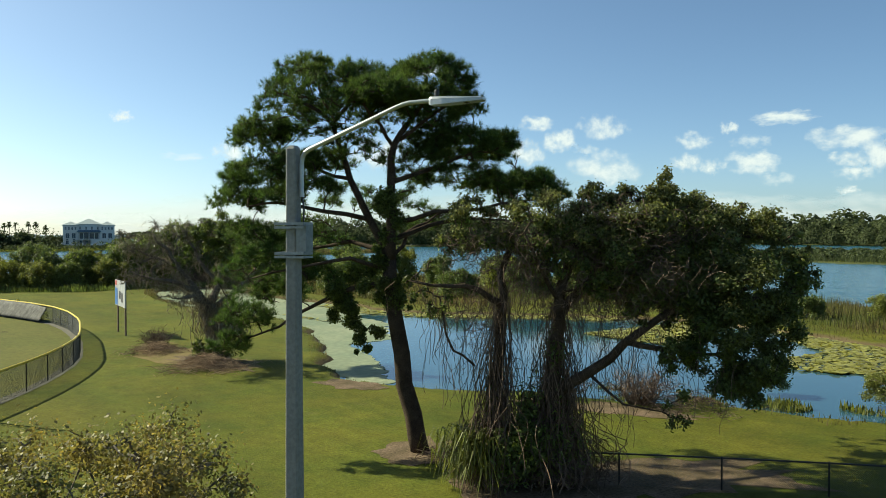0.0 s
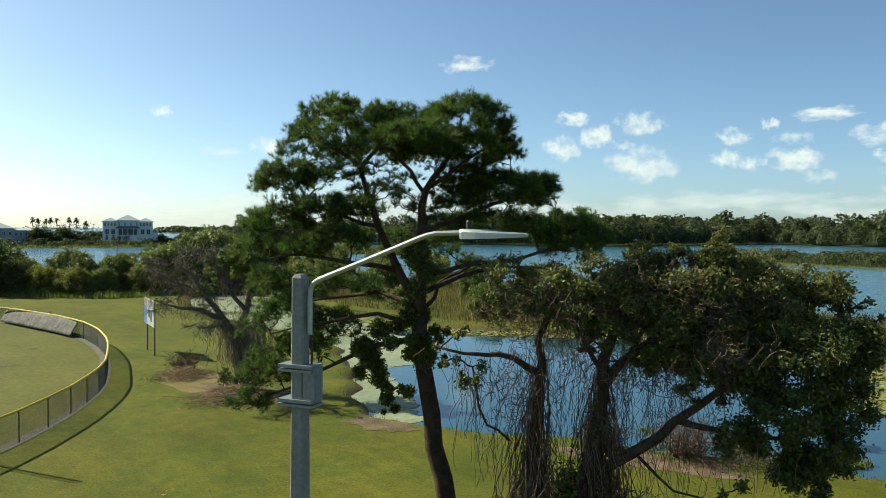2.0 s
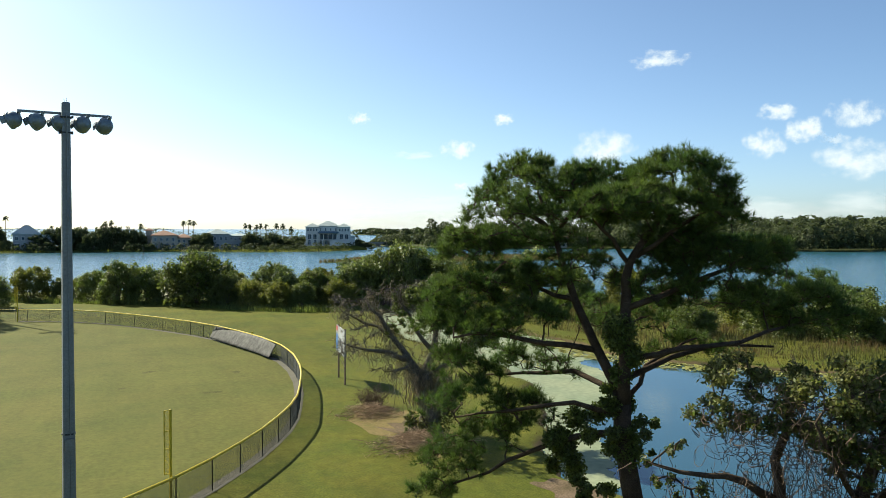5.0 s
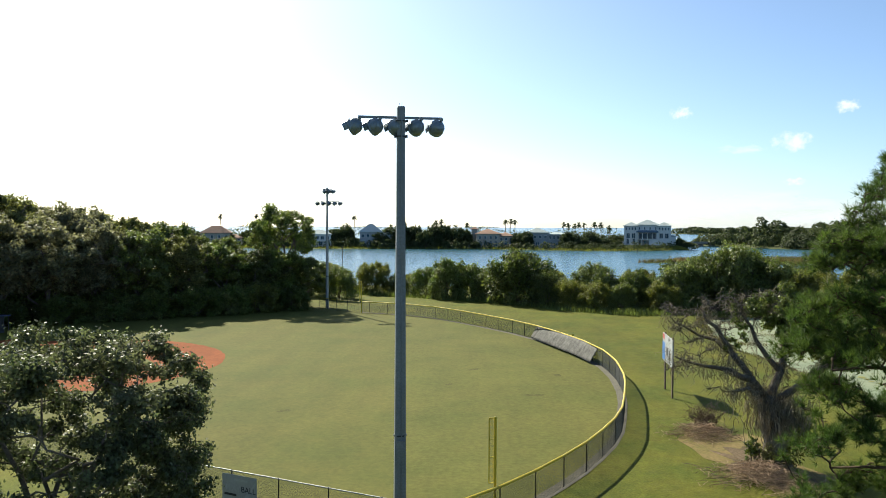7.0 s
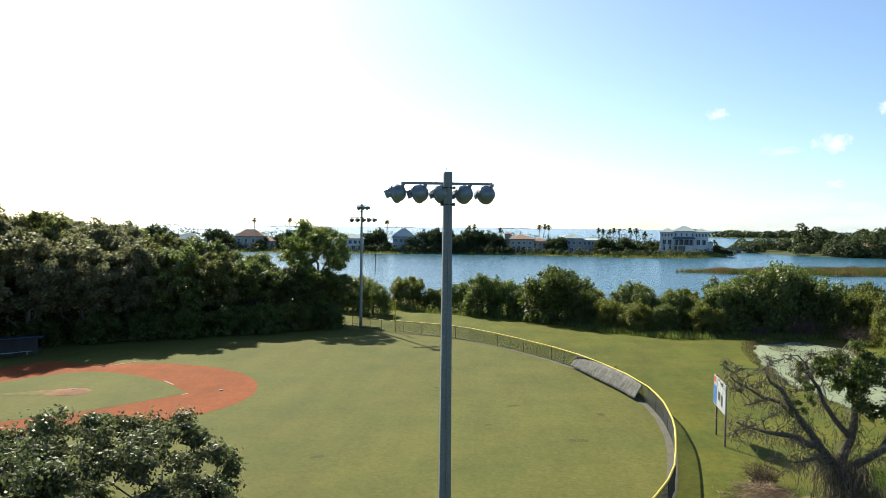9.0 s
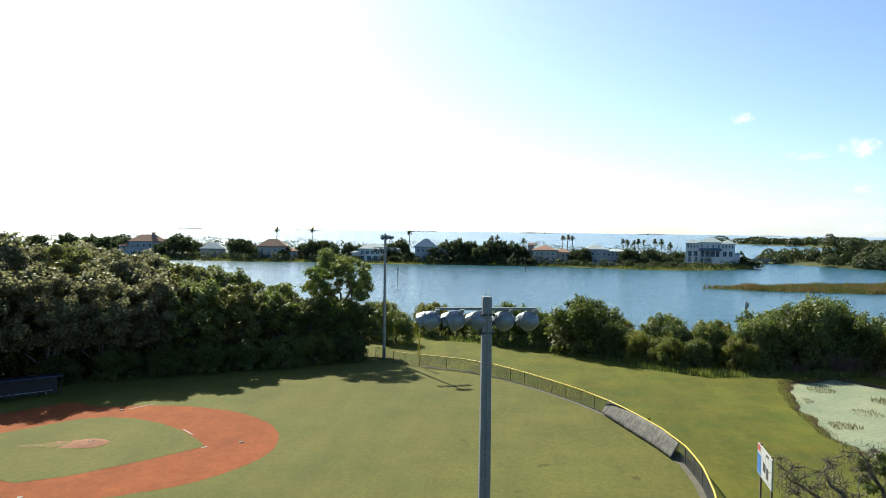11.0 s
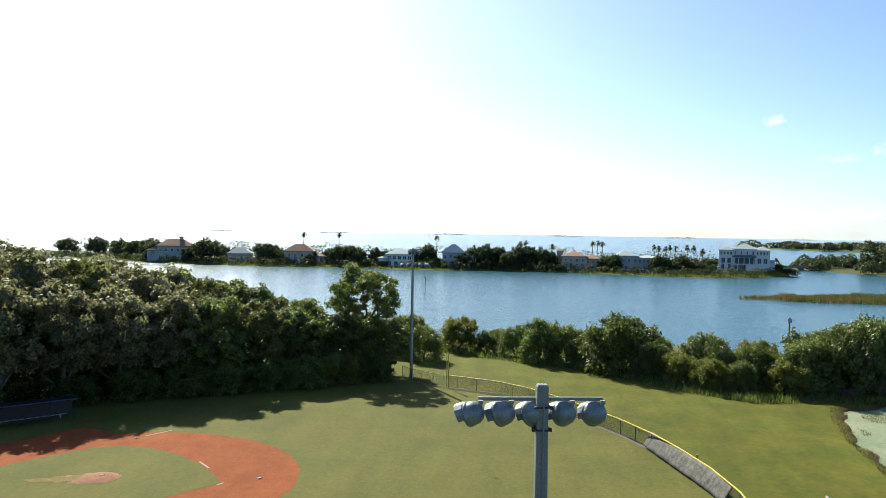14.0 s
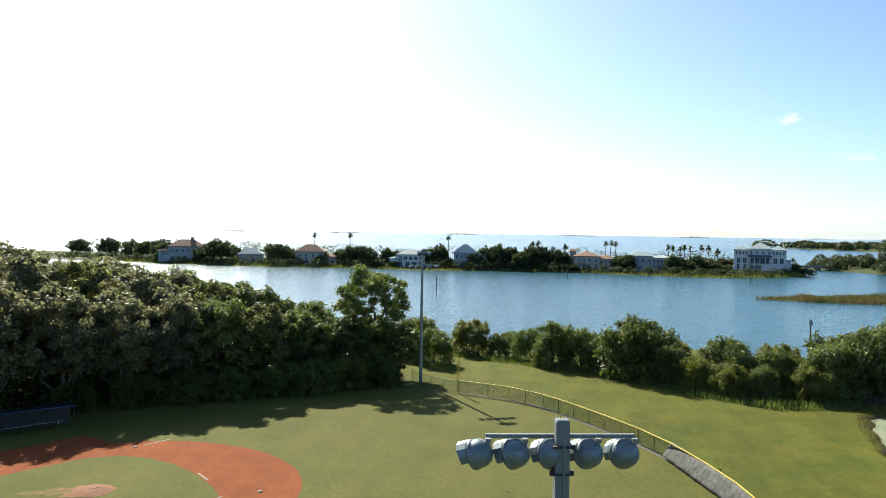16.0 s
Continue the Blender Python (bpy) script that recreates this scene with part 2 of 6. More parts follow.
def cloud_material(name, amount):
    """A soft far cloud on the sky: ragged and fading out to its rim."""
    m = bpy.data.materials.new(name)
    m.use_nodes = True
    n, l = m.node_tree.nodes, m.node_tree.links
    n.remove(n["Principled BSDF"])
    co, info = n.new("ShaderNodeTexCoord"), n.new("ShaderNodeObjectInfo")

    def calc(op, a, b, c=None):
        node = n.new("ShaderNodeMath")
        node.operation = op
        for i, v in enumerate((a, b) if c is None else (a, b, c)):
            if hasattr(v, "default_value"):
                l.new(v, node.inputs[i])
            else:
                node.inputs[i].default_value = v
        return node.outputs[0]

    sep = n.new("ShaderNodeSeparateXYZ")
    l.new(co.outputs["Object"], sep.inputs[0])
    x, z = sep.outputs["X"], sep.outputs["Z"]
    r2 = calc("ADD", calc("MULTIPLY", x, x), calc("MULTIPLY", z, z))
    shift = n.new("ShaderNodeCombineXYZ")
    l.new(calc("MULTIPLY_ADD", info.outputs["Random"], 40.0, calc("MULTIPLY", x, 2.6)), shift.inputs[0])
    l.new(calc("MULTIPLY", info.outputs["Random"], 17.0), shift.inputs[1])
    l.new(calc("MULTIPLY", z, 1.5), shift.inputs[2])
    nz = n.new("ShaderNodeTexNoise")
    nz.inputs["Scale"].default_value, nz.inputs["Detail"].default_value, nz.inputs["Roughness"].default_value = 1.0, 6, 0.55
    l.new(shift.outputs[0], nz.inputs["Vector"])
    d = calc("ADD", calc("MULTIPLY_ADD", nz.outputs["Fac"], 2.6, -1.3), calc("MULTIPLY_ADD", r2, -1.35, 0.85))
    ramp = n.new("ShaderNodeMapRange")
    ramp.interpolation_type = "SMOOTHSTEP"
    ramp.inputs["From Max"].default_value, ramp.inputs["To Max"].default_value = 1.25, amount
    l.new(d, ramp.inputs["Value"])
    glow, clear, mix = n.new("ShaderNodeEmission"), n.new("ShaderNodeBsdfTransparent"), n.new("ShaderNodeMixShader")
    glow.inputs["Color"].default_value, glow.inputs["Strength"].default_value = (0.88, 0.93, 1.0, 1), 0.62
    l.new(ramp.outputs["Result"], mix.inputs["Fac"])
    l.new(clear.outputs[0], mix.inputs[1])
    l.new(glow.outputs[0], mix.inputs[2])
    l.new(mix.outputs[0], n["Material Output"].inputs["Surface"])
    return m


CLOUD, THIN_CLOUD = cloud_material("cloud_white", 0.95), cloud_material("thin_cloud", 0.55)


# ---- mesh helpers ----
class Shape:
    """Collects vertices and faces of one mesh."""

    def __init__(self):
        self.v, self.f = [], []

    def add(self, verts, faces):
        k = len(self.v)
        self.v += [tuple(p) for p in verts]
        self.f += [tuple(i + k for i in face) for face in faces]
        return self

    def box(self, cx, cy, cz, sx, sy, sz, turn=0.0, lean=None):
        c, s = math.cos(turn), math.sin(turn)
        pts = []
        for dz in (-0.5, 0.5):
            for dx, dy in ((-0.5, -0.5), (0.5, -0.5), (0.5, 0.5), (-0.5, 0.5)):
                x, y = dx * sx, dy * sy
                pts.append((cx + c * x - s * y, cy + s * x + c * y, cz + dz * sz))
        return self.add(pts, [(3, 2, 1, 0), (4, 5, 6, 7), (0, 1, 5, 4), (1, 2, 6, 5), (2, 3, 7, 6), (3, 0, 4, 7)])

    def tube(self, path, radii, sides=6, cap=True):
        path = [Vector(p) for p in path]
        if not hasattr(radii, "__len__"):
            radii = [radii] * len(path)
        k, n = len(self.v), len(path)
        side = None
        for i, p in enumerate(path):
            d = (path[min(i + 1, n - 1)] - path[max(i - 1, 0)])
            d = d.normalized() if d.length > 1e-9 else Vector((0, 0, 1))
            if side is None:
                side = d.cross(Vector((0.31, 0.17, 0.93)) if abs(d.z) < 0.9 else Vector((1, 0.2, 0))).normalized()
            side = (side - d * side.dot(d)).normalized()
            up = d.cross(side)
            for j in range(sides):
                a = 2 * math.pi * j / sides
                self.v.append(tuple(p + (side * math.cos(a) + up * math.sin(a)) * radii[i]))
        for i in range(n - 1):
            for j in range(sides):
                a, b = k + i * sides + j, k + i * sides + (j + 1) % sides
                self.f.append((a, b, b + sides, a + sides))
        if cap:
            self.f.append(tuple(k + j for j in range(sides))[::-1])
            self.f.append(tuple(k + (n - 1) * sides + j for j in range(sides)))
        return self

    def lathe(self, profile, at=(0, 0, 0), axis=(0, 0, 1), sides=14):
        axis = Vector(axis).normalized()
        side = axis.cross(Vector((1, 0, 0)) if abs(axis.x) < 0.9 else Vector((0, 1, 0))).normalized()
        up, k = axis.cross(side), len(self.v)
        for r, h in profile:
            for j in range(sides):
                a = 2 * math.pi * j / sides
                self.v.append(tuple(Vector(at) + axis * h + (side * math.cos(a) + up * math.sin(a)) * r))
        for i in range(len(profile) - 1):
            for j in range(sides):
                a, b = k + i * sides + j, k + i * sides + (j + 1) % sides
                self.f.append((a, b, b + sides, a + sides))
        self.f.append(tuple(k + j for j in range(sides))[::-1])
        self.f.append(tuple(k + (len(profile) - 1) * sides + j for j in range(sides)))
        return self

    def mesh(self, name, smooth=False):
        me = bpy.data.meshes.new(name)
        me.from_pydata(self.v, [], self.f)
        me.validate()
        if smooth:
            me.shade_smooth()
        me.update()
        return me


def fast_mesh(name, verts, size):
    """A mesh of separate faces with size corners each, from an array of corners."""
    verts = np.ascontiguousarray(verts.reshape(-1, 3), dtype=np.float32)
    n = len(verts)
    me = bpy.data.meshes.new(name)
    me.vertices.add(n)
    me.vertices.foreach_set("co", verts.ravel())
    me.loops.add(n)
    me.loops.foreach_set("vertex_index", np.arange(n, dtype=np.int32))
    me.polygons.add(n // size)
    me.polygons.foreach_set("loop_start", np.arange(0, n, size, dtype=np.int32))
    me.update(calc_edges=True)
    return me


def part(name, me, material, parent=None, label=""):
    """Links a mesh, or a Shape, as one object under a thing."""
    if isinstance(me, Shape):
        me = me.mesh(name)
    if not me.materials:
        me.materials.append(material)
    ob = new(name, me)
    if parent is not None:
        ob.parent = parent
    return tagged(ob, label=label)


def thing(name, at, label, category, group="", turn=0.0):
    ob = new(name)
    ob.matrix_basis = pose(*at, 0, 0, turn)
    ob.empty_display_size = 0.3
    return tagged(ob, label, category, group)


def leaf_quads(centres, size, rng, stretch=1.6, up=0.35):
    """Four corners for a leaf at each centre, turned at random."""
    n = len(centres)
    a = rng.normal(size=(n, 3))
    a /= np.linalg.norm(a, axis=1, keepdims=True)
    b = rng.normal(size=(n, 3)) + np.array([0, 0, up])
    b -= a * (a * b).sum(1, keepdims=True)
    b /= np.linalg.norm(b, axis=1, keepdims=True) + 1e-9
    s = (size * rng.uniform(0.6, 1.3, (n, 1)))
    u, w = a * s * stretch * 0.5, b * s * 0.5
    return np.stack([centres - u, centres - w * 0.9 + u * 0.1, centres + u, centres + w * 0.9 + u * 0.1], 1)


def clump_leaves(clumps, n, rng, size, stretch=1.6, shell=0.3, spread=0.75, lift=0.35):
    """Leaves in the clumps, more in the larger ones, each facing out of its clump and a little up."""
    vol = np.array([float(np.prod(s)) ** 0.72 for _, s in clumps])
    counts = np.maximum(1, (n * vol / vol.sum()).astype(int))
    mids = np.repeat(np.array([c for c, _ in clumps], float), counts, 0)
    wide = np.repeat(np.array([s for _, s in clumps], float), counts, 0)
    k = len(mids)
    d = rng.normal(size=(k, 3))
    d /= np.linalg.norm(d, axis=1, keepdims=True)
    at = mids + d * wide * rng.uniform(shell, 1, (k, 1)) ** 0.55 * (1 + 0.24 * rng.normal(size=(k, 1)))
    face = d + rng.normal(size=(k, 3)) * spread + np.array([0, 0, lift])
    face /= np.linalg.norm(face, axis=1, keepdims=True) + 1e-9
    a = rng.normal(size=(k, 3))
    a -= face * (a * face).sum(1, keepdims=True)
    a /= np.linalg.norm(a, axis=1, keepdims=True) + 1e-9
    b = np.cross(face, a)
    s = size * rng.uniform(0.6, 1.35, (k, 1))
    u, w = a * s * stretch * 0.5, b * s * 0.45
    return np.stack([at - u, at - w + u * 0.1, at + u, at + w + u * 0.1], 1)


def lobes(mid, half, n, rng, size, per=6, low=-0.55, flat=0.72, skirt=False):
    """A crown as separate boughs: n lobes over a rounded form, each of several small clumps."""
    out = []
    golden = math.pi * (3 - math.sqrt(5))
    for i in range(n):
        z = low + (1 - low) * (i + 0.5) / n
        a = i * golden + rng.uniform(-0.5, 0.5)
        r = 1 + 0.2 * z if skirt and z < 0 else math.sqrt(max(0.0, 1 - z * z))
        k = rng.uniform(0.7, 1.0)
        c = np.array(mid) + np.array([math.cos(a) * r, math.sin(a) * r, z]) * np.array(half) * k
        big = size * rng.uniform(0.65, 1.3)
        for _ in range(per):
            d = rng.normal(size=3)
            d[2] = abs(d[2]) * 0.8 - 0.15
            d /= np.linalg.norm(d)
            q = big * rng.uniform(0.42, 0.68)
            out.append((c + d * big * rng.uniform(0.45, 0.9), np.array([q, q, q * flat])))
    return out


def needle_tris(centres, ways, length, width, count, rng):
    """A brush of needles at each centre, spreading round its way."""
    n = len(centres)
    c = np.repeat(centres, count, 0)
    d = np.repeat(ways, count, 0) * 0.9 + rng.normal(size=(n * count, 3)) * 0.62
    d /= np.linalg.norm(d, axis=1, keepdims=True)
    s = rng.normal(size=(n * count, 3))
    s -= d * (s * d).sum(1, keepdims=True)
    s /= np.linalg.norm(s, axis=1, keepdims=True) + 1e-9
    ln = length * rng.uniform(0.7, 1.2, (n * count, 1))
    return np.stack([c - s * width * 0.5, c + s * width * 0.5, c + d * ln], 1)


def bent(a, b, rng, sag=0.12, n=5):
    """A wavering way from a to b."""
    a, b = np.array(a, float), np.array(b, float)
    ln = np.linalg.norm(b - a)
    t = np.linspace(0, 1, n)[:, None]
    w = rng.normal(size=(n, 3)) * ln * sag * 0.5
    w[0] = w[-1] = 0
    return a + (b - a) * t + w + np.array([0, 0, 1]) * (np.sin(t * math.pi) * ln * sag * 0.5)


def curly(a, b, rng, amp=0.2, n=9):
    """A smooth winding way from a to b."""
    a, b = np.array(a, float), np.array(b, float)
    t = np.linspace(0, 1, n)[:, None]
    out = a + (b - a) * t
    for f in (1, 2, 3):
        out = out + np.sin(t * f * math.pi) * rng.normal(size=3) * amp / f
    return out


def grow(wood, limbs, clumps, rng, twig=0.05, per=4):
    """Boughs that fork from the limbs and from one another to each clump, with twigs inside it."""
    joints = np.concatenate([np.array(p, float) for p in limbs])
    thick = np.full(len(joints), 0.16)
    gap = [np.linalg.norm(joints - np.array(c), axis=1).min() for c, _ in clumps]
    tips = []
    for i in np.argsort(gap):
        centre, size = np.array(clumps[i][0], float), np.array(clumps[i][1], float)
        d = np.linalg.norm(joints - centre, axis=1) + np.maximum(0, joints[:, 2] - centre[2]) * 1.2
        k = d.argmin()
        way = bent(joints[k], centre, rng)
        ln = np.linalg.norm(centre - joints[k])
        r0 = min(0.1, 0.022 + 0.017 * ln, thick[k])
        radii = np.linspace(r0, min(r0, twig * 0.6), len(way))
        wood.tube(way, radii, 5, False)
        joints = np.vstack([joints, way[1:]])
        thick = np.concatenate([thick, radii[1:]])
        for _ in range(per):
            q = rng.normal(size=3)
            q = centre + size * q / np.linalg.norm(q) * rng.uniform(0.5, 0.95)
            tw = bent(way[rng.integers(2, len(way))], q, rng, 0.15, 4)
            wood.tube(tw, np.linspace(min(r0, twig * 0.5), 0.01, 4), 3, False)
            tips.append(q)
    return tips


def clump_points(clumps, n, rng, shell=0.45):
    """Points in the clumps, thicker towards their skins, more in the larger ones."""
    vol = np.array([float(np.prod(s)) ** 0.75 for _, s in clumps])
    counts = np.maximum(1, (n * vol / vol.sum()).astype(int))
    out = []
    for (c, s), k in zip(clumps, counts):
        d = rng.normal(size=(k, 3))
        d /= np.linalg.norm(d, axis=1, keepdims=True)
        r = rng.uniform(shell, 1, (k, 1)) ** 0.6 * (1 + 0.1 * rng.normal(size=(k, 1)))
        out.append(np.array(c) + d * r * np.array(s))
    return np.concatenate(out)


def sub_clumps(centre, size, n, rng, small=0.34):
    """n uneven small clumps that fill one large rounded form."""
    out = []
    for _ in range(n):
        d = rng.normal(size=3)
        d = d / np.linalg.norm(d) * rng.uniform(0.35, 0.9) ** 0.5
        k = np.array(size) * small * rng.uniform(0.7, 1.25)
        out.append((np.array(centre) + d * np.array(size), k))
    return out


# ---- ground and water ----
WATER_Z = -0.45
MAIN = [(-5000, -5000), (5000, -5000), (900, -900), (210, -220), (126, -40), (113, 10), (106, 40), (110, 62), (116, 85), (119, 112),
        (114, 142), (100, 165), (76, 182), (52, 193), (26, 203), (-7, 209), (-60, 212), (-120, 216), (-260, 226), (-900, 300), (-5000, 500)]
POND = [(58, -60), (51, -10), (46.5, 5), (43.6, 18), (41.4, 25.4), (37.8, 31.6), (32.8, 39.4), (29.2, 43.8), (28.4, 48), (29.6, 52.5), (31.6, 57),
        (35, 64), (39.3, 74), (41.5, 85), (39.5, 98), (38.4, 107), (39.8, 121), (41.8, 132), (44.2, 139.5), (52.8, 145), (58, 138), (55, 122),
        (56, 108), (58.5, 97), (57, 89), (61.4, 79.5), (71.2, 70), (79, 54), (76, 42), (73, 32), (76, 12), (84, -20), (90, -60)]
ISLE = [(309, 257), (285, 224), (268, 176), (261, 130), (268, 60), (340, 20), (430, 60), (410, 150), (350, 240)]
FAR_SHORE = [(-900, 640), (-420, 580), (-299, 550), (-230, 524), (-165, 511), (-127, 518), (-75, 509), (-24, 515), (28, 514), (60, 500), (85, 491),
             (108, 493), (132, 506), (152, 528), (160, 556), (150, 585), (120, 600), (60, 606), (-60, 618), (-180, 640), (-320, 690), (-900, 800)]
FAR_RIGHT = [(186, 640), (205, 586), (224, 545), (262, 520), (330, 500), (378, 452), (400, 418), (436, 402), (520, 400), (640, 420), (620, 300), (560, 160),
             (600, -40), (800, -400), (1800, -900), (4900, -1500), (4900, 1500), (2000, 1500), (800, 1100), (330, 800), (215, 720)]
FAR_POINT = [(410, 1500), (500, 1240), (760, 1150), (1200, 1300), (1200, 1700), (400, 1650)]
REED_BAR = [(81, 344), (104, 334), (136, 330), (190, 336), (230, 352), (236, 372), (190, 378), (150, 372), (110, 356)]
BARRIER = [(-1900, 3900), (-900, 3990), (0, 4040), (1500, 4050), (2700, 3500), (2750, 3560), (1500, 4120), (0, 4105), (-900, 4050), (-1900, 3950)]
FENCE = [(3.3, 46.0), (5.8, 48.6), (8.3, 51.9), (10.1, 54.6), (11.7, 57.2), (13.2, 60.1), (14.7, 63.3), (16.0, 67), (17.0, 71), (18.2, 76.3), (19.0, 81.1), (19.6, 87.5),
         (19.6, 93.4), (18.5, 100.9), (16.9, 107.0), (15.0, 113.0), (12.0, 119.7), (8.5, 125.8), (4.3, 132.5), (0.6, 137.4), (-4.5, 141.8), (-11.6, 145.0)]


def poly_sd(x, y, poly):
    """Signed distance to a polygon's edge, positive inside."""
    best, inside = np.full(x.shape, 1e9), np.zeros(x.shape, bool)
    for (ax, ay), (bx, by) in zip(poly, poly[1:] + poly[:1]):
        ex, ey = bx - ax, by - ay
        t = np.clip(((x - ax) * ex + (y - ay) * ey) / (ex * ex + ey * ey), 0, 1)
        best = np.minimum(best, np.hypot(x - ax - t * ex, y - ay - t * ey))
        cross = ((ay > y) != (by > y)) & (x < (bx - ax) * (y - ay) / (by - ay + 1e-12) + ax)
        inside ^= cross
    return np.where(inside, best, -best)


def land_sd(x, y):
    wob = 0.5 * np.sin(x * 0.7 + 1.3 * np.sin(y * 0.45)) + 0.4 * np.sin(y * 0.9 + x * 0.31)
    sd = np.minimum(poly_sd(x, y, MAIN), -(poly_sd(x, y, POND) + wob * 0.7))
    for poly in (ISLE, FAR_SHORE, FAR_RIGHT, FAR_POINT, REED_BAR, BARRIER):
        sd = np.maximum(sd, poly_sd(x, y, poly))
    return sd


def ground_z(x, y):
    s = np.clip((land_sd(np.asarray(x, float), np.asarray(y, float)) + 2.2) / 2.8, 0, 1)
    return -1.6 + 1.6 * s * s * (3 - 2 * s)


def stretched(lo, hi, step, far, grow_by=1.18, mid=None):
    """Grid lines with a fine middle and ever wider steps outwards to far."""
    lines = list(np.arange(lo, hi, step))
    for sign, edge, out in ((-1, lo, -far), (1, hi, far)):
        p, s = edge, step
        while abs(p) < far:
            lines.append(p)
            s = min(s * grow_by, 6.0) if (mid and mid[0] < p < mid[1]) else s * grow_by
            p += sign * s
        lines.append(out)
    return np.array(sorted(set(np.round(lines, 3))))


gx = stretched(18, 92, 0.8, 5000, 1.15, (-320, 440))
gy = stretched(15, 150, 0.8, 5000, 1.15, (-60, 700))
GX, GY = np.meshgrid(gx, gy)
GZ = ground_z(GX, GY)
ground_me = bpy.data.meshes.new("ground")
nx, ny = len(gx), len(gy)
idx = np.arange(nx * ny).reshape(ny, nx)
quads = np.stack([idx[:-1, :-1], idx[:-1, 1:], idx[1:, 1:], idx[1:, :-1]], -1).reshape(-1, 4)
ground_me.from_pydata(np.stack([GX, GY, GZ], -1).reshape(-1, 3).tolist(), [], quads.tolist())
ground_me.shade_smooth()


def ground_material():
    """Lawn that gives way to mud at the waterline."""
    m = LAWN.copy()
    m.name = "lawn_and_mud"
    n, l = m.node_tree.nodes, m.node_tree.links
    b = n["Principled BSDF"]
    grass = b.inputs["Base Color"].links[0].from_socket
    geo = n.new("ShaderNodeNewGeometry")
    sep = n.new("ShaderNodeSeparateXYZ")
    l.new(geo.outputs["Position"], sep.inputs[0])
    noise_t = n.new("ShaderNodeTexNoise")
    noise_t.inputs["Scale"].default_value = 0.6
    l.new(geo.outputs["Position"], noise_t.inputs["Vector"])
    add = n.new("ShaderNodeMath")
    add.operation = "MULTIPLY_ADD"
    add.inputs[1].default_value = 0.25
    l.new(noise_t.outputs["Fac"], add.inputs[0])
    l.new(sep.outputs["Z"], add.inputs[2])
    r = n.new("ShaderNodeMapRange")
    r.inputs["From Min"].default_value, r.inputs["From Max"].default_value = -0.1, 0.09
    l.new(add.outputs[0], r.inputs["Value"])
    mix = n.new("ShaderNodeMix")
    mix.data_type = "RGBA"
    mix.inputs["A"].default_value = (0.1, 0.075, 0.04, 1)
    l.new(r.outputs["Result"], mix.inputs["Factor"])
    l.new(grass, mix.inputs["B"])
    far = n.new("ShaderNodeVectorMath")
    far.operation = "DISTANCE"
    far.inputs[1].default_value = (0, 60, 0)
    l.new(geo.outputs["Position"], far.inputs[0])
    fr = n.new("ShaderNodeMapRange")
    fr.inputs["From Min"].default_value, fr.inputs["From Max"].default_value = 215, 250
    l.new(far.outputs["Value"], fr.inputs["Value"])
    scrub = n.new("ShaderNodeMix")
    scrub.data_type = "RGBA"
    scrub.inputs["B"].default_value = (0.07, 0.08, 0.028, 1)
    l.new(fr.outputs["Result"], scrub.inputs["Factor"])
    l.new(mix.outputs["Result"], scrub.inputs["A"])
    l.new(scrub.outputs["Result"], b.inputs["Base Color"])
    return m


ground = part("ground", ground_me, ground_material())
tagged(ground, "mown green lawn and muddy shores round the lake", "ground", kind="structure")
water_s = Shape().add([(-5000, -5000, WATER_Z), (5000, -5000, WATER_Z), (5000, 5000, WATER_Z), (-5000, 5000, WATER_Z)], [(0, 1, 2, 3)])
water = part("water", water_s, WATER)
tagged(water, "rippled blue lake and pond water", "water", kind="structure")


pond_s = Shape().add([(x, y, WATER_Z + 0.006) for x, y in POND], [tuple(range(len(POND)))])
tagged(part("pond_water", pond_s, STILL), "calm blue pond water", "water", kind="structure")


def sheet(name, poly, z, material, label, category, kind="structure", hole=None):
    s = Shape().add([(x, y, z) for x, y in poly], [tuple(range(len(poly)))])
    ob = part(name, s, material)
    return tagged(ob, label, category, kind=kind)


def arc(cx, cy, r, a0, a1, n=24, wob=0.0, seed=1):
    rng = np.random.default_rng(seed)
    return [(cx + (r + wob * rng.normal()) * math.cos(a), cy + (r + wob * rng.normal()) * math.sin(a)) for a in np.linspace(a0, a1, n)]


field_poly = FENCE + [(-30, 156), (-52, 140), (-74, 122), (-80, 96), (-66, 78), (-30, 62), (-8.9, 52.0)]
sheet("outfield", field_poly, 0.012, FIELD, "short mown baseball outfield grass", "field")
dirt = arc(-38.5, 94, 17.6, radians(-98), radians(118), 60, 0.08) + [(-52, 112), (-60, 98), (-60.5, 88), (-55, 83), (-47, 79)]
sheet("infield_dirt", dirt, 0.022, CLAY, "red clay infield with a raked surface", "infield")
sheet("infield_grass", [(-27.9, 94.3), (-29.5, 96.6), (-32.6, 100), (-36.5, 103), (-40, 104.6), (-43.6, 104.9), (-46.5, 103.2), (-52, 95), (-52.8, 91.5),
                        (-51, 88.8), (-43, 82.2), (-39.6, 81.0), (-36, 83.6), (-31.5, 89)], 0.034, FIELD, "green infield grass square", "infield grass")


def offset_line(line, d):
    out = []
    for i, (x, y) in enumerate(line):
        ax, ay = line[max(i - 1, 0)]
        bx, by = line[min(i + 1, len(line) - 1)]
        ln = math.hypot(bx - ax, by - ay)
        out.append((x - (by - ay) / ln * d, y + (bx - ax) / ln * d))
    return out


def ribbon(name, line, d0, d1, z, material, label, category):
    a, b = offset_line(line, d0), offset_line(line, d1)
    s = Shape()
    for i in range(len(line) - 1):
        s.add([(*a[i], z), (*a[i + 1], z), (*b[i + 1], z), (*b[i], z)], [(0, 1, 2, 3)])
    return tagged(part(name, s, material), label, category, kind="structure")


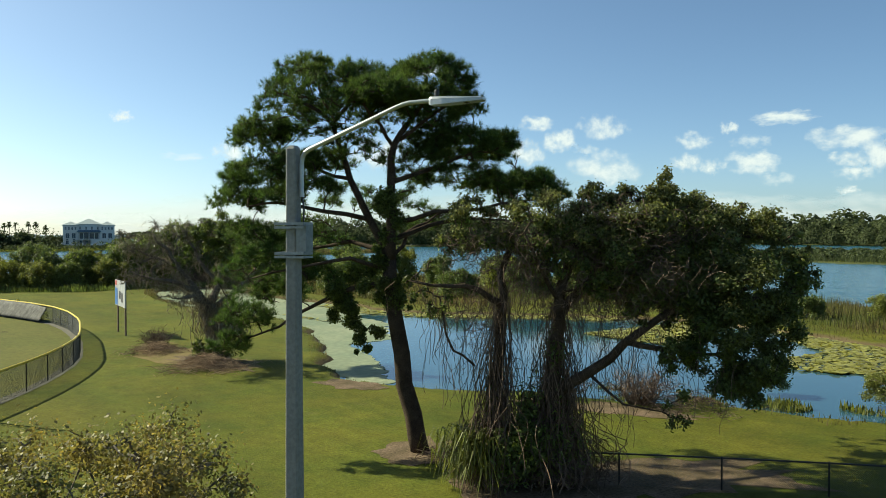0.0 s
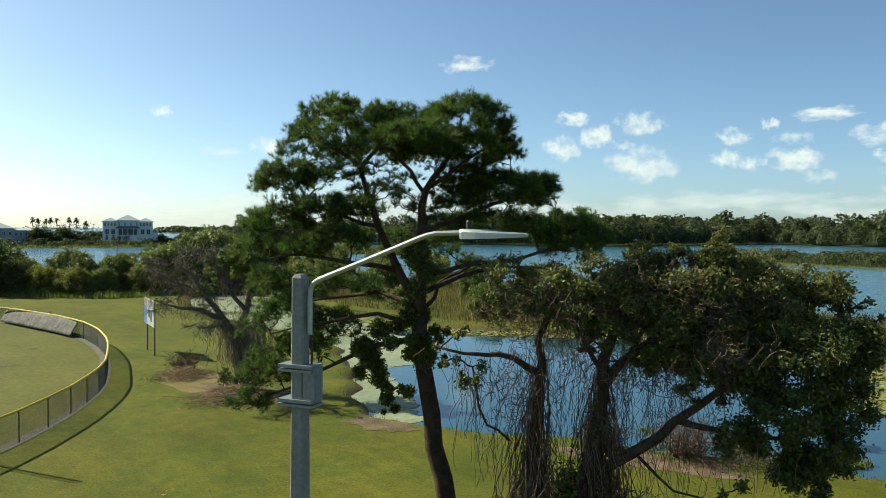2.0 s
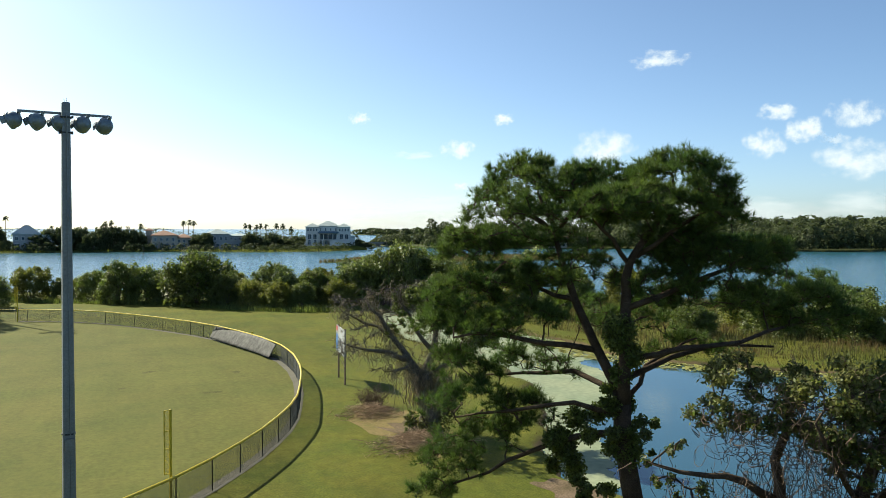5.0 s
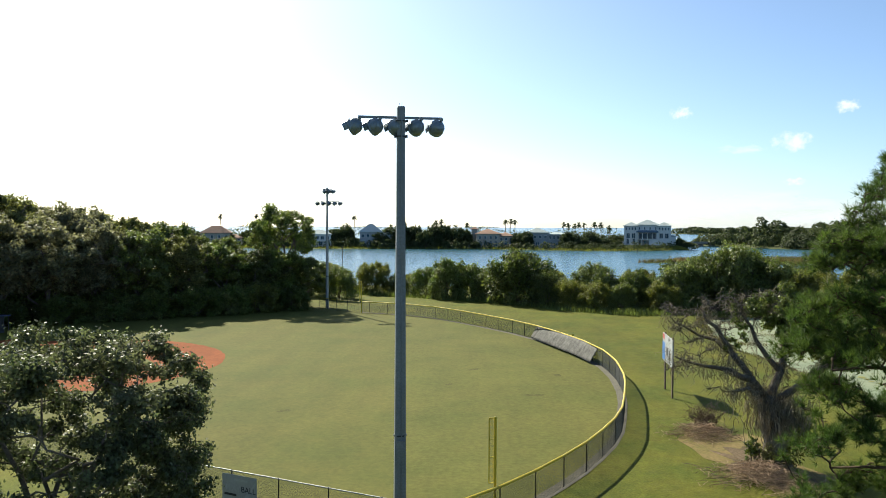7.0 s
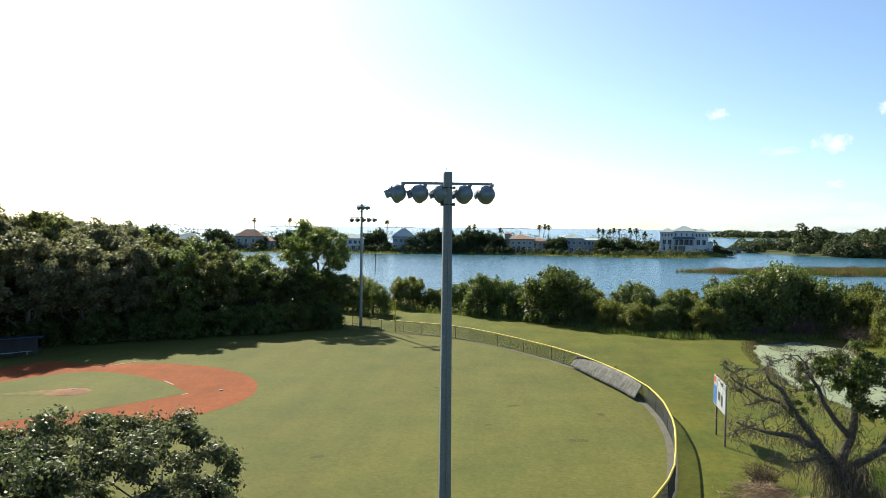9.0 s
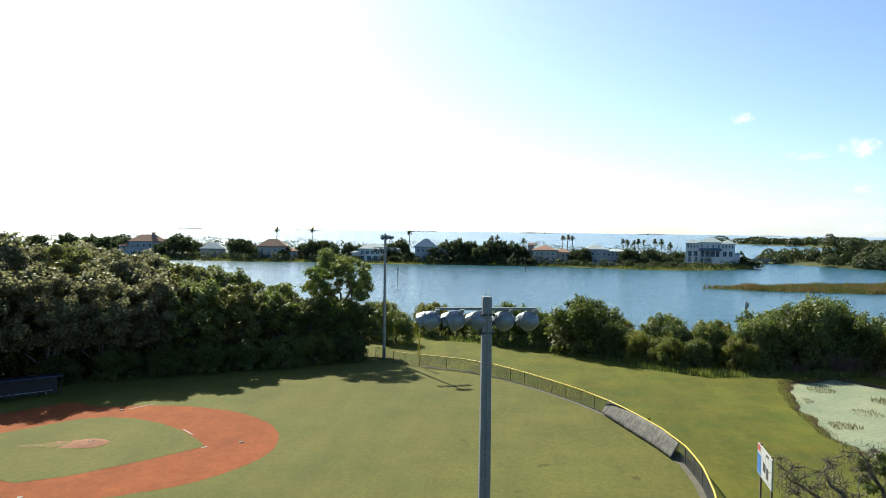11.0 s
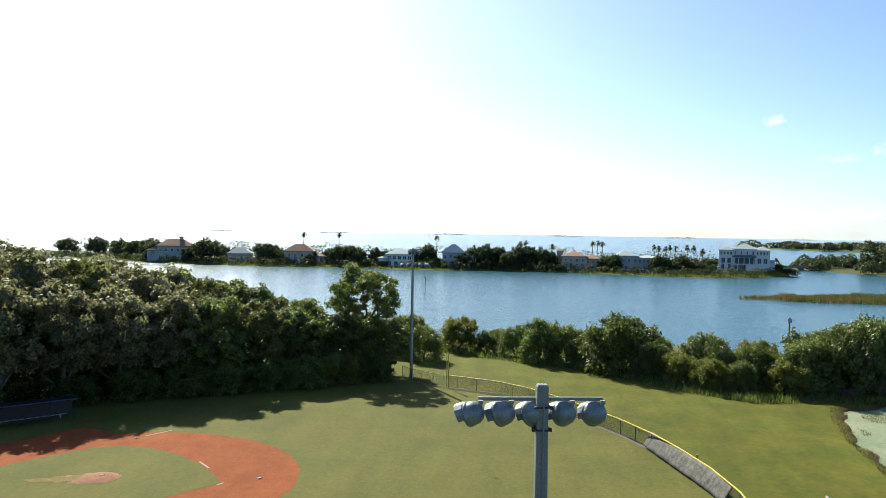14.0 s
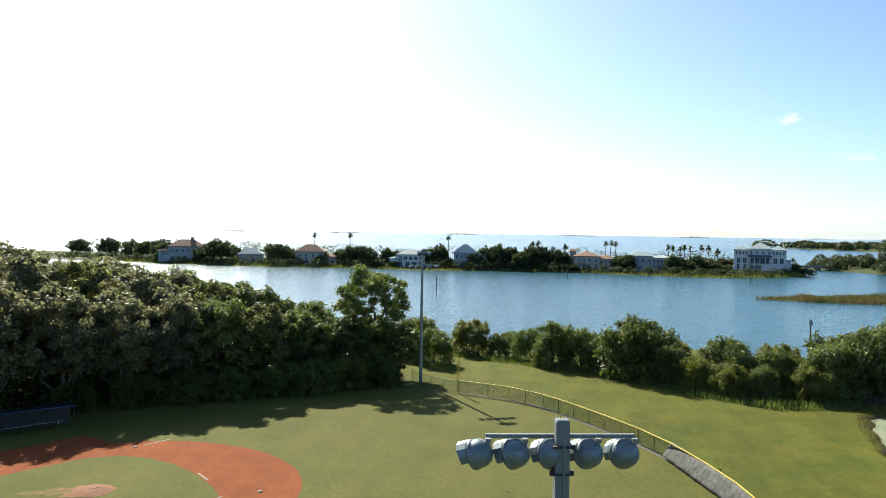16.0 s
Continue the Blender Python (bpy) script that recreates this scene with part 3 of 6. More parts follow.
ribbon("fence_strip", FENCE[1:], -0.2, 0.6, 0.03, GRAVEL, "bare grey soil strip under the outfield fence", "soil strip")

mound = Shape().lathe([(1.9, 0.04), (1.5, 0.12), (0.9, 0.23), (0.4, 0.25), (0.02, 0.25)], (-39.9, 93.8, 0.01), sides=28)
tagged(part("pitchers_mound", mound, PALE_CLAY), "low worn pale clay pitcher's mound", "mound")
tagged(part("pitching_rubber", Shape().box(-39.7, 94.0, 0.275, 0.16, 0.62, 0.05, -0.5), CHALK), "white pitching rubber on the mound", "pitching rubber")


def base_pad(x, y, turn):
    s = Shape().add([(-0.22, -0.22, 0), (0.22, -0.22, 0), (0.22, 0.22, 0), (-0.22, 0.22, 0), (-0.17, -0.17, 0.09), (0.17, -0.17, 0.09), (0.17, 0.17, 0.09), (-0.17, 0.17, 0.09)],
                    [(3, 2, 1, 0), (4, 5, 6, 7), (0, 1, 5, 4), (1, 2, 6, 5), (2, 3, 7, 6), (3, 0, 4, 7)])
    ob = part("base", s, CHALK)
    ob.matrix_basis = pose(x, y, 0.024, 0, 0, turn)
    return tagged(ob, "dusty white base pad on red clay", "base", "bases of the diamond")


for bx, by in ((-24.8, 96.2), (-43.5, 108.3), (-36.9, 77.5), (-55.6, 89.6)):
    base_pad(bx, by, 33)
for name, a, b in (("chalk_line", (-43.0, 109.1), (-41.2, 112.2)), ("chalk_line", (-30.9, 98.6), (-32.7, 100.5)), ("chalk_line", (-28.0, 93.6), (-27.7, 94.3))):
    dx, dy = b[0] - a[0], b[1] - a[1]
    s = Shape().box((a[0] + b[0]) / 2, (a[1] + b[1]) / 2, 0.04, math.hypot(dx, dy), 0.22, 0.012, math.atan2(dy, dx))
    tagged(part(name, s, CHALK), "worn pale chalk line on clay", "chalk line", "chalk lines")


def patch(name, cx, cy, rx, ry, z, material, label, category, turn=0.0, seed=1, wob=0.16):
    """A ragged patch lying on the ground."""
    rng = np.random.default_rng(seed)
    k = [1 + wob * rng.normal() for _ in range(26)]
    pts = []
    for i in range(26):
        a = 2 * math.pi * i / 26
        x, y = rx * k[i] * math.cos(a), ry * k[i] * math.sin(a)
        pts.append((cx + x * math.cos(turn) - y * math.sin(turn), cy + x * math.sin(turn) + y * math.cos(turn)))
    return sheet(name, pts, z, material, label, category)


patch("worn_clay", -40.4, 93.5, 2.6, 1.7, 0.042, PALE_CLAY, "worn pale clay round the mound", "worn clay", 0.3, seed=31, wob=0.18)
patch("worn_clay", -43.6, 92.7, 2.6, 0.9, 0.046, WORN, "worn track from mound to plate", "worn clay", 0.3, seed=32, wob=0.2)
for k, (x, y, rx, ry) in enumerate([(10.9, 79.5, 0.9, 0.5), (6.0, 92, 0.7, 0.4), (-9.5, 73, 0.6, 0.35), (3.5, 84, 0.5, 0.3), (14.2, 89, 0.6, 0.4), (-2, 100, 0.5, 0.3)]):
    patch("bare_patch", x, y, rx, ry, 0.02, TURF, "small bare dark patch in the outfield grass", "bare patch", 0.4 * k, 20 + k)
patch("mulch_bed", 21.6, 29.2, 2.3, 2.0, 0.02, MULCH, "brown mulch round the pine's foot", "mulch", seed=2)
patch("mulch_bed", 27.0, 20.6, 5.4, 2.3, 0.016, MULCH, "dark leaf litter along the low fence", "mulch", -0.62, seed=9, wob=0.22)
patch("mulch_bed", 22.6, 22.6, 4.2, 2.6, 0.02, MULCH, "brown mulch and debris under the vine tree", "mulch", -0.6, seed=3)
patch("mulch_bed", 23.0, 61.0, 2.9, 8.0, 0.02, WORN, "worn brown soil round the old oak", "mulch", 0.1, seed=4, wob=0.14)
patch("mulch_bed", 23.2, 58.5, 1.8, 4.4, 0.028, MULCH, "brown litter at the oak's foot", "mulch", 0.1, seed=14, wob=0.2)
patch("mulch_bed", 27.0, 44.6, 1.3, 2.6, 0.02, MULCH, "brown litter on the pond bank", "mulch", 0.3, seed=5)
patch("mulch_bed", 34.6, 30.2, 1.3, 4.6, 0.02, MULCH, "brown litter on the pond bank", "mulch", 0.5, seed=6)


# ---- fences ----
def resample(line, step):
    pts = [np.array(p, float) for p in line]
    seg = [np.linalg.norm(b - a) for a, b in zip(pts, pts[1:])]
    total, out = sum(seg), []
    n = max(1, round(total / step))
    for i in range(n + 1):
        d = total * i / n
        for a, b, s in zip(pts, pts[1:], seg):
            if d <= s + 1e-6:
                out.append(a + (b - a) * (d / s))
                break
            d -= s
    return out


def chain_link(name, line, height, step, label, group, cap=None, post_mat=None, pitch=0.09, cap_r=0.035, wire_r=0.0035, first=0.0):
    """A chain-link fence: posts, top rails and panels of crossing wires, panel by panel."""
    pts = resample(line, step)
    if first:
        fine = resample(line, 0.05)
        pts = [fine[0]] + fine[round(first / 0.05)::round(step / 0.05)] + [fine[-1]]
    fence = thing(name, (0, 0, 0), label, "fence", group)
    post_me = Shape().lathe([(0.034, 0), (0.034, height - 0.02), (0.044, height), (0.03, height + 0.05), (0.005, height + 0.07)], sides=8).mesh("post", True)
    post_me.materials.append(post_mat or DARK)
    for p in pts:
        ob = part("post", post_me, None, fence)
        ob.location = (p[0], p[1], 0)
    for a, b in zip(pts, pts[1:]):
        d = b - a
        ln = np.linalg.norm(d)
        u = d / ln
        rail = Shape().tube([(a[0], a[1], height), (b[0], b[1], height)], cap_r, 7)
        part("top_rail", rail, cap or DARK, fence)
        wires, h = Shape(), height - 0.05
        for k in np.arange(-h, ln, pitch):
            for flip in (False, True):
                s0, s1 = max(k, 0), min(k + h, ln)
                if s1 - s0 < 0.02:
                    continue
                z0, z1 = s0 - k, s1 - k
                if flip:
                    z0, z1 = h - z0, h - z1
                wires.tube([(a[0] + u[0] * s0, a[1] + u[1] * s0, z0 + 0.03), (a[0] + u[0] * s1, a[1] + u[1] * s1, z1 + 0.03)], wire_r, 3, False)
        part("mesh_panel", wires, WIRE, fence)
    return fence


chain_link("outfield_fence", FENCE, 1.83, 3.4, "curved chain-link outfield fence with a yellow top cap", "field fences", YELLOW, pitch=0.065, cap_r=0.08, wire_r=0.0045, first=0.95)
chain_link("side_fence", [(3.3, 46.0), (-8.9, 52.0), (-30, 62.2)], 1.83, 3.05, "straight dark chain-link fence along the foul side", "field fences", POLE_GREY, pitch=0.07, wire_r=0.004)
chain_link("corner_fence", [(-11.9, 145.0), (-15.6, 147.2), (-20, 152)], 1.83, 3.05, "short chain-link fence by the corner pole", "field fences", YELLOW, pitch=0.1)
chain_link("low_fence", [(22.0, 23.6), (25.9, 19.5), (28.7, 16.5), (34.5, 9.8)], 1.22, 3.9, "low black chain-link fence in the shade", "lawn fences", pitch=0.08)


# ---- poles and lamps ----
def foul_pole(x, y, h, turn, label):
    t = thing("foul_pole", (x, y, 0), label, "foul pole", "foul poles", turn)
    part("pole", Shape().lathe([(0.075, 0), (0.07, h - 0.02), (0.05, h)], sides=10), YELLOW, t)
    s = Shape()
    s.tube([(0.33, 0, 2.0), (0.33, 0, h - 0.05)], 0.03, 6)
    for z in (2.0, 3.3, 4.2, h - 0.05):
        s.tube([(0, 0, z), (0.33, 0, z)], 0.025, 6)
    part("wing_frame", s, YELLOW, t)
    s = Shape()
    for k in np.arange(0.04, 0.33, 0.045):
        s.tube([(k, 0, 2.0), (k, 0, h - 0.05)], 0.005, 3, False)
    for z in np.arange(2.05, h - 0.05, 0.06):
        s.tube([(0, 0, z), (0.33, 0, z)], 0.005, 3, False)
    part("wing_mesh", s, YELLOW, t)
    return t


foul_pole(6.0, 49.28, 5.3, 200, "yellow foul pole with a narrow mesh wing")
foul_pole(-11.6, 144.3, 5.4, 190, "yellow foul pole at the far corner of the fence")


def flood_light(parent, x, z, aim, roll):
    """A bell-shaped flood lamp with a visor, hung under the arm."""
    ax = Vector((math.sin(aim), math.cos(aim), -0.35)).normalized()
    at = Vector((x - 0.18, 0.12, z - 0.36))
    lamp = part("flood_lamp", Shape().lathe([(0.02, -0.3), (0.14, -0.285), (0.25, -0.22), (0.33, -0.1), (0.355, 0.04), (0.355, 0.1), (0.375, 0.11), (0.375, 0.2), (0.345, 0.2), (0.3, 0.12)], at, ax, 18).mesh("flood_lamp", True), LAMP_BLUE, parent)
    vis = Shape()
    side = ax.cross(Vector((0, 0, 1))).normalized()
    up = side.cross(ax)
    pts = []
    for k, ln in ((0.2, 0), (0.48, 1)):
        for j in range(9):
            a = math.pi * (j / 8 * 1.2 - 0.1)
            pts.append(at + ax * (k - 0.1 * ln * (1 - math.sin(max(0, min(math.pi, a))))) + (side * math.cos(a) + up * math.sin(a)) * 0.375)
    vis.add(pts + [p + (p - at).normalized() * 0.012 for p in pts], [(j, j + 1, j + 10, j + 9) for j in range(8)] + [(j + 27, j + 28, j + 19, j + 18) for j in range(8)])
    part("visor", vis, LAMP_BLUE, lamp)
    part("lens", Shape().lathe([(0.3, 0.15), (0.3, 0.17)], at, ax, 18), GLASS, lamp)
    br = Shape().tube([(x, 0, z), (x, 0, z - 0.16), tuple(at - ax * 0.1 + Vector((0.12, 0, 0.2)))], 0.05, 6)
    br.box(x, 0, z - 0.02, 0.14, 0.14, 0.1)
    part("bracket", br, POLE_GREY, lamp)


def light_pole(x, y, h, turn, label, arms, material, square=False):
    t = thing("light_pole", (x, y, 0), label, "light pole", "field light poles", turn)
    if square:
        s, rows = Shape(), []
        for z, r in ((0, 0.27), (h - 0.05, 0.165), (h, 0.14)):
            c = 0.022
            rows += [(r - c, -r, z), (r, -r + c, z), (r, r - c, z), (r - c, r, z), (-r + c, r, z), (-r, r - c, z), (-r, -r + c, z), (-r + c, -r, z)]
        s.add(rows, [(8 * i + j, 8 * i + (j + 1) % 8, 8 * i + 8 + (j + 1) % 8, 8 * i + 8 + j) for i in (0, 1) for j in range(8)] + [tuple(range(16, 24))])
        part("pole", s, material, t)
        part("spike", Shape().tube([(0.04, 0, h), (0.05, 0, h + 0.2)], 0.008, 5).tube([(-0.03, 0.02, h), (-0.06, 0.03, h + 0.16)], 0.008, 5), YELLOW, t)
    else:
        part("pole", Shape().lathe([(0.3, 0), (0.3, 0.05), (0.285, 0.06), (0.175, h), (0.15, h + 0.02)], sides=12).mesh("pole", False), material, t)
    for z, width, n, back in arms:
        arm = part("crossarm", Shape().box(0, 0.2 if not back else -0.2, z, width, 0.1, 0.1), POLE_GREY, t)
        part("clamp", Shape().box(0, 0.0, z - 0.18, 0.5, 0.44, 0.05).box(0.24, -0.2, z - 0.18, 0.08, 0.1, 0.1) if square else Shape().lathe([(0.25, z - 0.09), (0.25, z + 0.09)], sides=12), DARK if square else POLE_GREY, t)
        for i in range(n):
            lx = (i / (n - 1) - 0.5) * (width - 0.1)
            flood_light(t, lx, z - 0.04, radians(-62 + 11 * i) if not back else radians(180), 0)
    part("band", Shape().box(0, 0, h - 1.3, 0.42, 0.42, 0.05).box(0.24, -0.05, h - 1.3, 0.1, 0.1, 0.12).box(-0.24, -0.05, h - 1.3, 0.1, 0.1, 0.12), DARK, t)
    s = Shape().box(0, -0.3, 5.2, 0.35, 0.2, 0.5)
    part("junction_box", s, POLE_GREY, t)
    part("conduit", Shape().tube([(0.05, -0.3, 0), (0.03, -0.26, h * 0.5), (0.02, -0.22, h - 0.5)], 0.03, 5), POLE_GREY, t)
    part("band", Shape().lathe([(0.3, 5.6), (0.3, 5.66)], sides=12), DARK, t)
    return t


light_pole(1.57, 44.45, 19.96, 10.3, "tall grey steel light pole with five flood lamps", [(19.5, 3.67, 5, False)], POLE_GREY, True)
light_pole(-18.5, 151.6, 21.3, 200, "tall grey light pole with flood lamps before the trees", [(21.0, 1.6, 3, False), (18.9, 4.1, 5, False)], STEEL)


def street_lamp(x, y, h, tip):
    """A square concrete pole, a bent arm and a flat lamp head."""
    t = thing("street_lamp", (x, y, 0), "square concrete street lamp with a bent aluminium arm", "street lamp")
    dx, dy = tip[0] - x, tip[1] - y
    ln = math.hypot(dx, dy)
    ux, uy = dx / ln, dy / ln
    turn = math.atan2(uy, ux)
    s = Shape()
    k0, k1 = 0.155, 0.105
    ring = lambda r, z, c: [(r - c, -r, z), (r, -r + c, z), (r, r - c, z), (r - c, r, z), (-r + c, r, z), (-r, r - c, z), (-r, -r + c, z), (-r + c, -r, z)]
    rings = [ring(k0, 0, 0.03), ring(k1, h - 0.06, 0.025), ring(k1 - 0.035, h, 0.025)]
    s.add([(p[0] * math.cos(turn) - p[1] * math.sin(turn), p[0] * math.sin(turn) + p[1] * math.cos(turn), p[2]) for r in rings for p in r],
          [(8 * i + j, 8 * i + (j + 1) % 8, 8 * i + 8 + (j + 1) % 8, 8 * i + 8 + j) for i in (0, 1) for j in range(8)] + [tuple(range(16, 24))])
    part("pole", s, CONCRETE, t)
    at = lambda d, z: (ux * d * 0.937, uy * d * 0.937, z)
    arm = [at(0.19, h - 0.95), at(0.19, h - 0.35), at(0.21, h - 0.22), at(0.26, h - 0.14), at(0.36, h - 0.08), at(1.2, h + 0.22), at(2.22, h + 0.595), at(2.36, h + 0.64), at(2.5, h + 0.665), at(3.0, h + 0.68)]
    part("arm", Shape().tube(arm, [0.042, 0.042, 0.042, 0.042, 0.042, 0.041, 0.039, 0.038, 0.038, 0.038], 10), ALU, t)
    head = Shape()
    prof = [(2.93, 0.08, -0.06, 0.06), (2.97, 0.1, -0.072, 0.075), (3.2, 0.13, -0.07, 0.066), (3.6, 0.145, -0.055, 0.038), (3.93, 0.125, -0.04, 0.022), (3.98, 0.1, -0.03, 0.016)]
    pts = []
    for d, w, lo, hi in prof:
        for side, z in ((-1, lo), (1, lo), (1.0, hi * 0.4), (0.7, hi), (-0.7, hi), (-1.0, hi * 0.4)):
            pts.append((ux * d * 0.937 - uy * w * side, uy * d * 0.937 + ux * w * side, h + 0.66 + z))
    head.add(pts, [(6 * i + j, 6 * i + (j + 1) % 6, 6 * i + 6 + (j + 1) % 6, 6 * i + 6 + j) for i in range(5) for j in range(6)] + [tuple(range(5, -1, -1)), tuple(range(30, 36))])
    hd = part("lamp_head", head, ALU, t, "pale grey flat lamp head")
    part("photocell", Shape().lathe([(0.045, 0), (0.045, 0.1), (0.036, 0.12)], at(3.06, h + 0.74), sides=10), DARK, hd)
    for k in range(9):
        part("cooling_rib", Shape().box(*at(3.3 + 0.055 * k, h + 0.725 - 0.0058 * k), 0.012, 0.2, 0.02, turn), POLE_GREY, hd)
    part("lens", Shape().box(*at(3.45, h + 0.615), 0.45, 0.2, 0.02, turn), GLASS, hd)
    for z in (h - 1.45, h - 2.0):
        br = Shape().box(0, 0, z, 0.62, 0.34, 0.05, turn).box(0, 0, z - 0.07, 0.62, 0.34, 0.04, turn)
        part("bracket", br, STEEL, t)
    part("control_box", Shape().box(*at(0.25, h - 1.72), 0.2, 0.26, 0.5, turn), POLE_GREY, t)
    part("conduit", Shape().tube([at(0.2, h - 0.9), at(0.24, h - 1.2), at(0.22, h - 1.5)], 0.018, 5), DARK, t)
    return t


street_lamp(7.74, 14.35, 11.21, (9.735, 11.196))


# ---- the tall pine ----
def pine_tree():
    rng = np.random.default_rng(11)
    base = np.array([21.4, 29.4, 0.0])
    right, deep = np.array([0.80, -0.60, 0]), np.array([0.60, 0.80, 0])
    P = lambda u, z, w=0.0: base + right * u + deep * w + np.array([0, 0, z])
    t = thing("pine_tree", tuple(base), "tall spreading pine with ivy on a leaning trunk", "tree")
    wood = Shape()
    limbs = []

    def limb(points, r0, r1, sides=8):
        pts = [P(*q) - base for q in points]
        fine = []
        for a, b in zip(pts, pts[1:]):
            for k in (0, 0.5):
                fine.append(a + (b - a) * k + rng.normal(size=3) * 0.05)
        fine.append(pts[-1])
        fine[0] = pts[0]
        wood.tube(fine, np.linspace(r0, r1, len(fine)), sides)
        limbs.append(fine)

    limb([(0, -0.1), (-0.35, 1.6), (-0.85, 4.3), (-1.2, 6.6), (-1.35, 8.4)], 0.43, 0.31, 12)
    limb([(-1.3, 8.2), (-1.3, 10.4, -0.1), (-1.25, 12.2, -0.1), (-1.2, 13.5, 0), (-0.5, 14.4, 0.1), (0.1, 15.3, 0.2), (0.3, 16.4, 0.1)], 0.25, 0.04, 9)
    limb([(-1.2, 13.4), (-1.7, 14.2, -0.6), (-2.3, 14.9, -1.2), (-2.5, 15.4, -1.5)], 0.09, 0.03)
    limb([(-3.95, 14.5, 0.2), (-4.8, 15.1, 0.2), (-5.8, 15.6, 0.1), (-6.4, 15.8, 0)], 0.11, 0.04)
    limb([(-3.9, 14.3, 0.2), (-3.2, 15.2, 0.3), (-2.7, 16.0, 0.5), (-2.5, 16.5, 0.6)], 0.1, 0.04)
    limb([(-1.35, 8.2), (-2.3, 10.2, 0.4), (-3.1, 12.0, 0.6), (-3.7, 13.6, 0.5), (-3.9, 14.8, 0.2), (-4.4, 15.9, 0)], 0.2, 0.05, 8)
    limb([(-1.0, 13.6, 0), (0.2, 14.4, -0.3), (1.2, 15.0, -0.4), (2.0, 15.5, -0.4)], 0.09, 0.03)
    limb([(-1.25, 11.8, -0.1), (0.8, 12.6, 0.8), (2.2, 13.2, 1.2), (3.2, 13.9, 1.4)], 0.12, 0.04)
    limb([(-1.2, 10.0), (0.6, 10.5, -0.4), (2.6, 10.7, 0.8), (4.6, 11.0, 3.0), (5.7, 11.2, 4.0)], 0.12, 0.03)
    limb([(-1.25, 9.3), (0.3, 9.9, 1.4), (2.0, 10.3, 2.6), (4.0, 10.2, 3.2)], 0.13, 0.04)
    limb([(-3.1, 12.0, 0.6), (-4.6, 12.4, 1.0), (-6.2, 13.0, 1.0)], 0.1, 0.035)
    limb([(-2.3, 10.2, 0.4), (-4.2, 10.6, -0.6), (-6.0, 10.9, -1.2), (-7.2, 10.7, -1.4)], 0.12, 0.035)
    limb([(-1.5, 8.8), (-3.2, 9.2, 1.4), (-5.4, 8.9, 2.6), (-7.3, 8.6, 3.0)], 0.12, 0.035)
    limb([(-1.3, 7.4), (-2.9, 7.2, -0.4), (-4.8, 6.4, 0), (-6.2, 5.5, 0.2), (-7.8, 4.9, 0)], 0.13, 0.035)
    limb([(-1.3, 8.0), (-3.0, 8.5, -0.8), (-5.2, 8.2, -1.0), (-7.4, 7.6, -0.4)], 0.11, 0.03)
    limb([(-1.2, 8.6), (-0.6, 9.6, 0.9), (0.2, 10.2, 1.4), (1.2, 10.6, 1.8)], 0.1, 0.03)
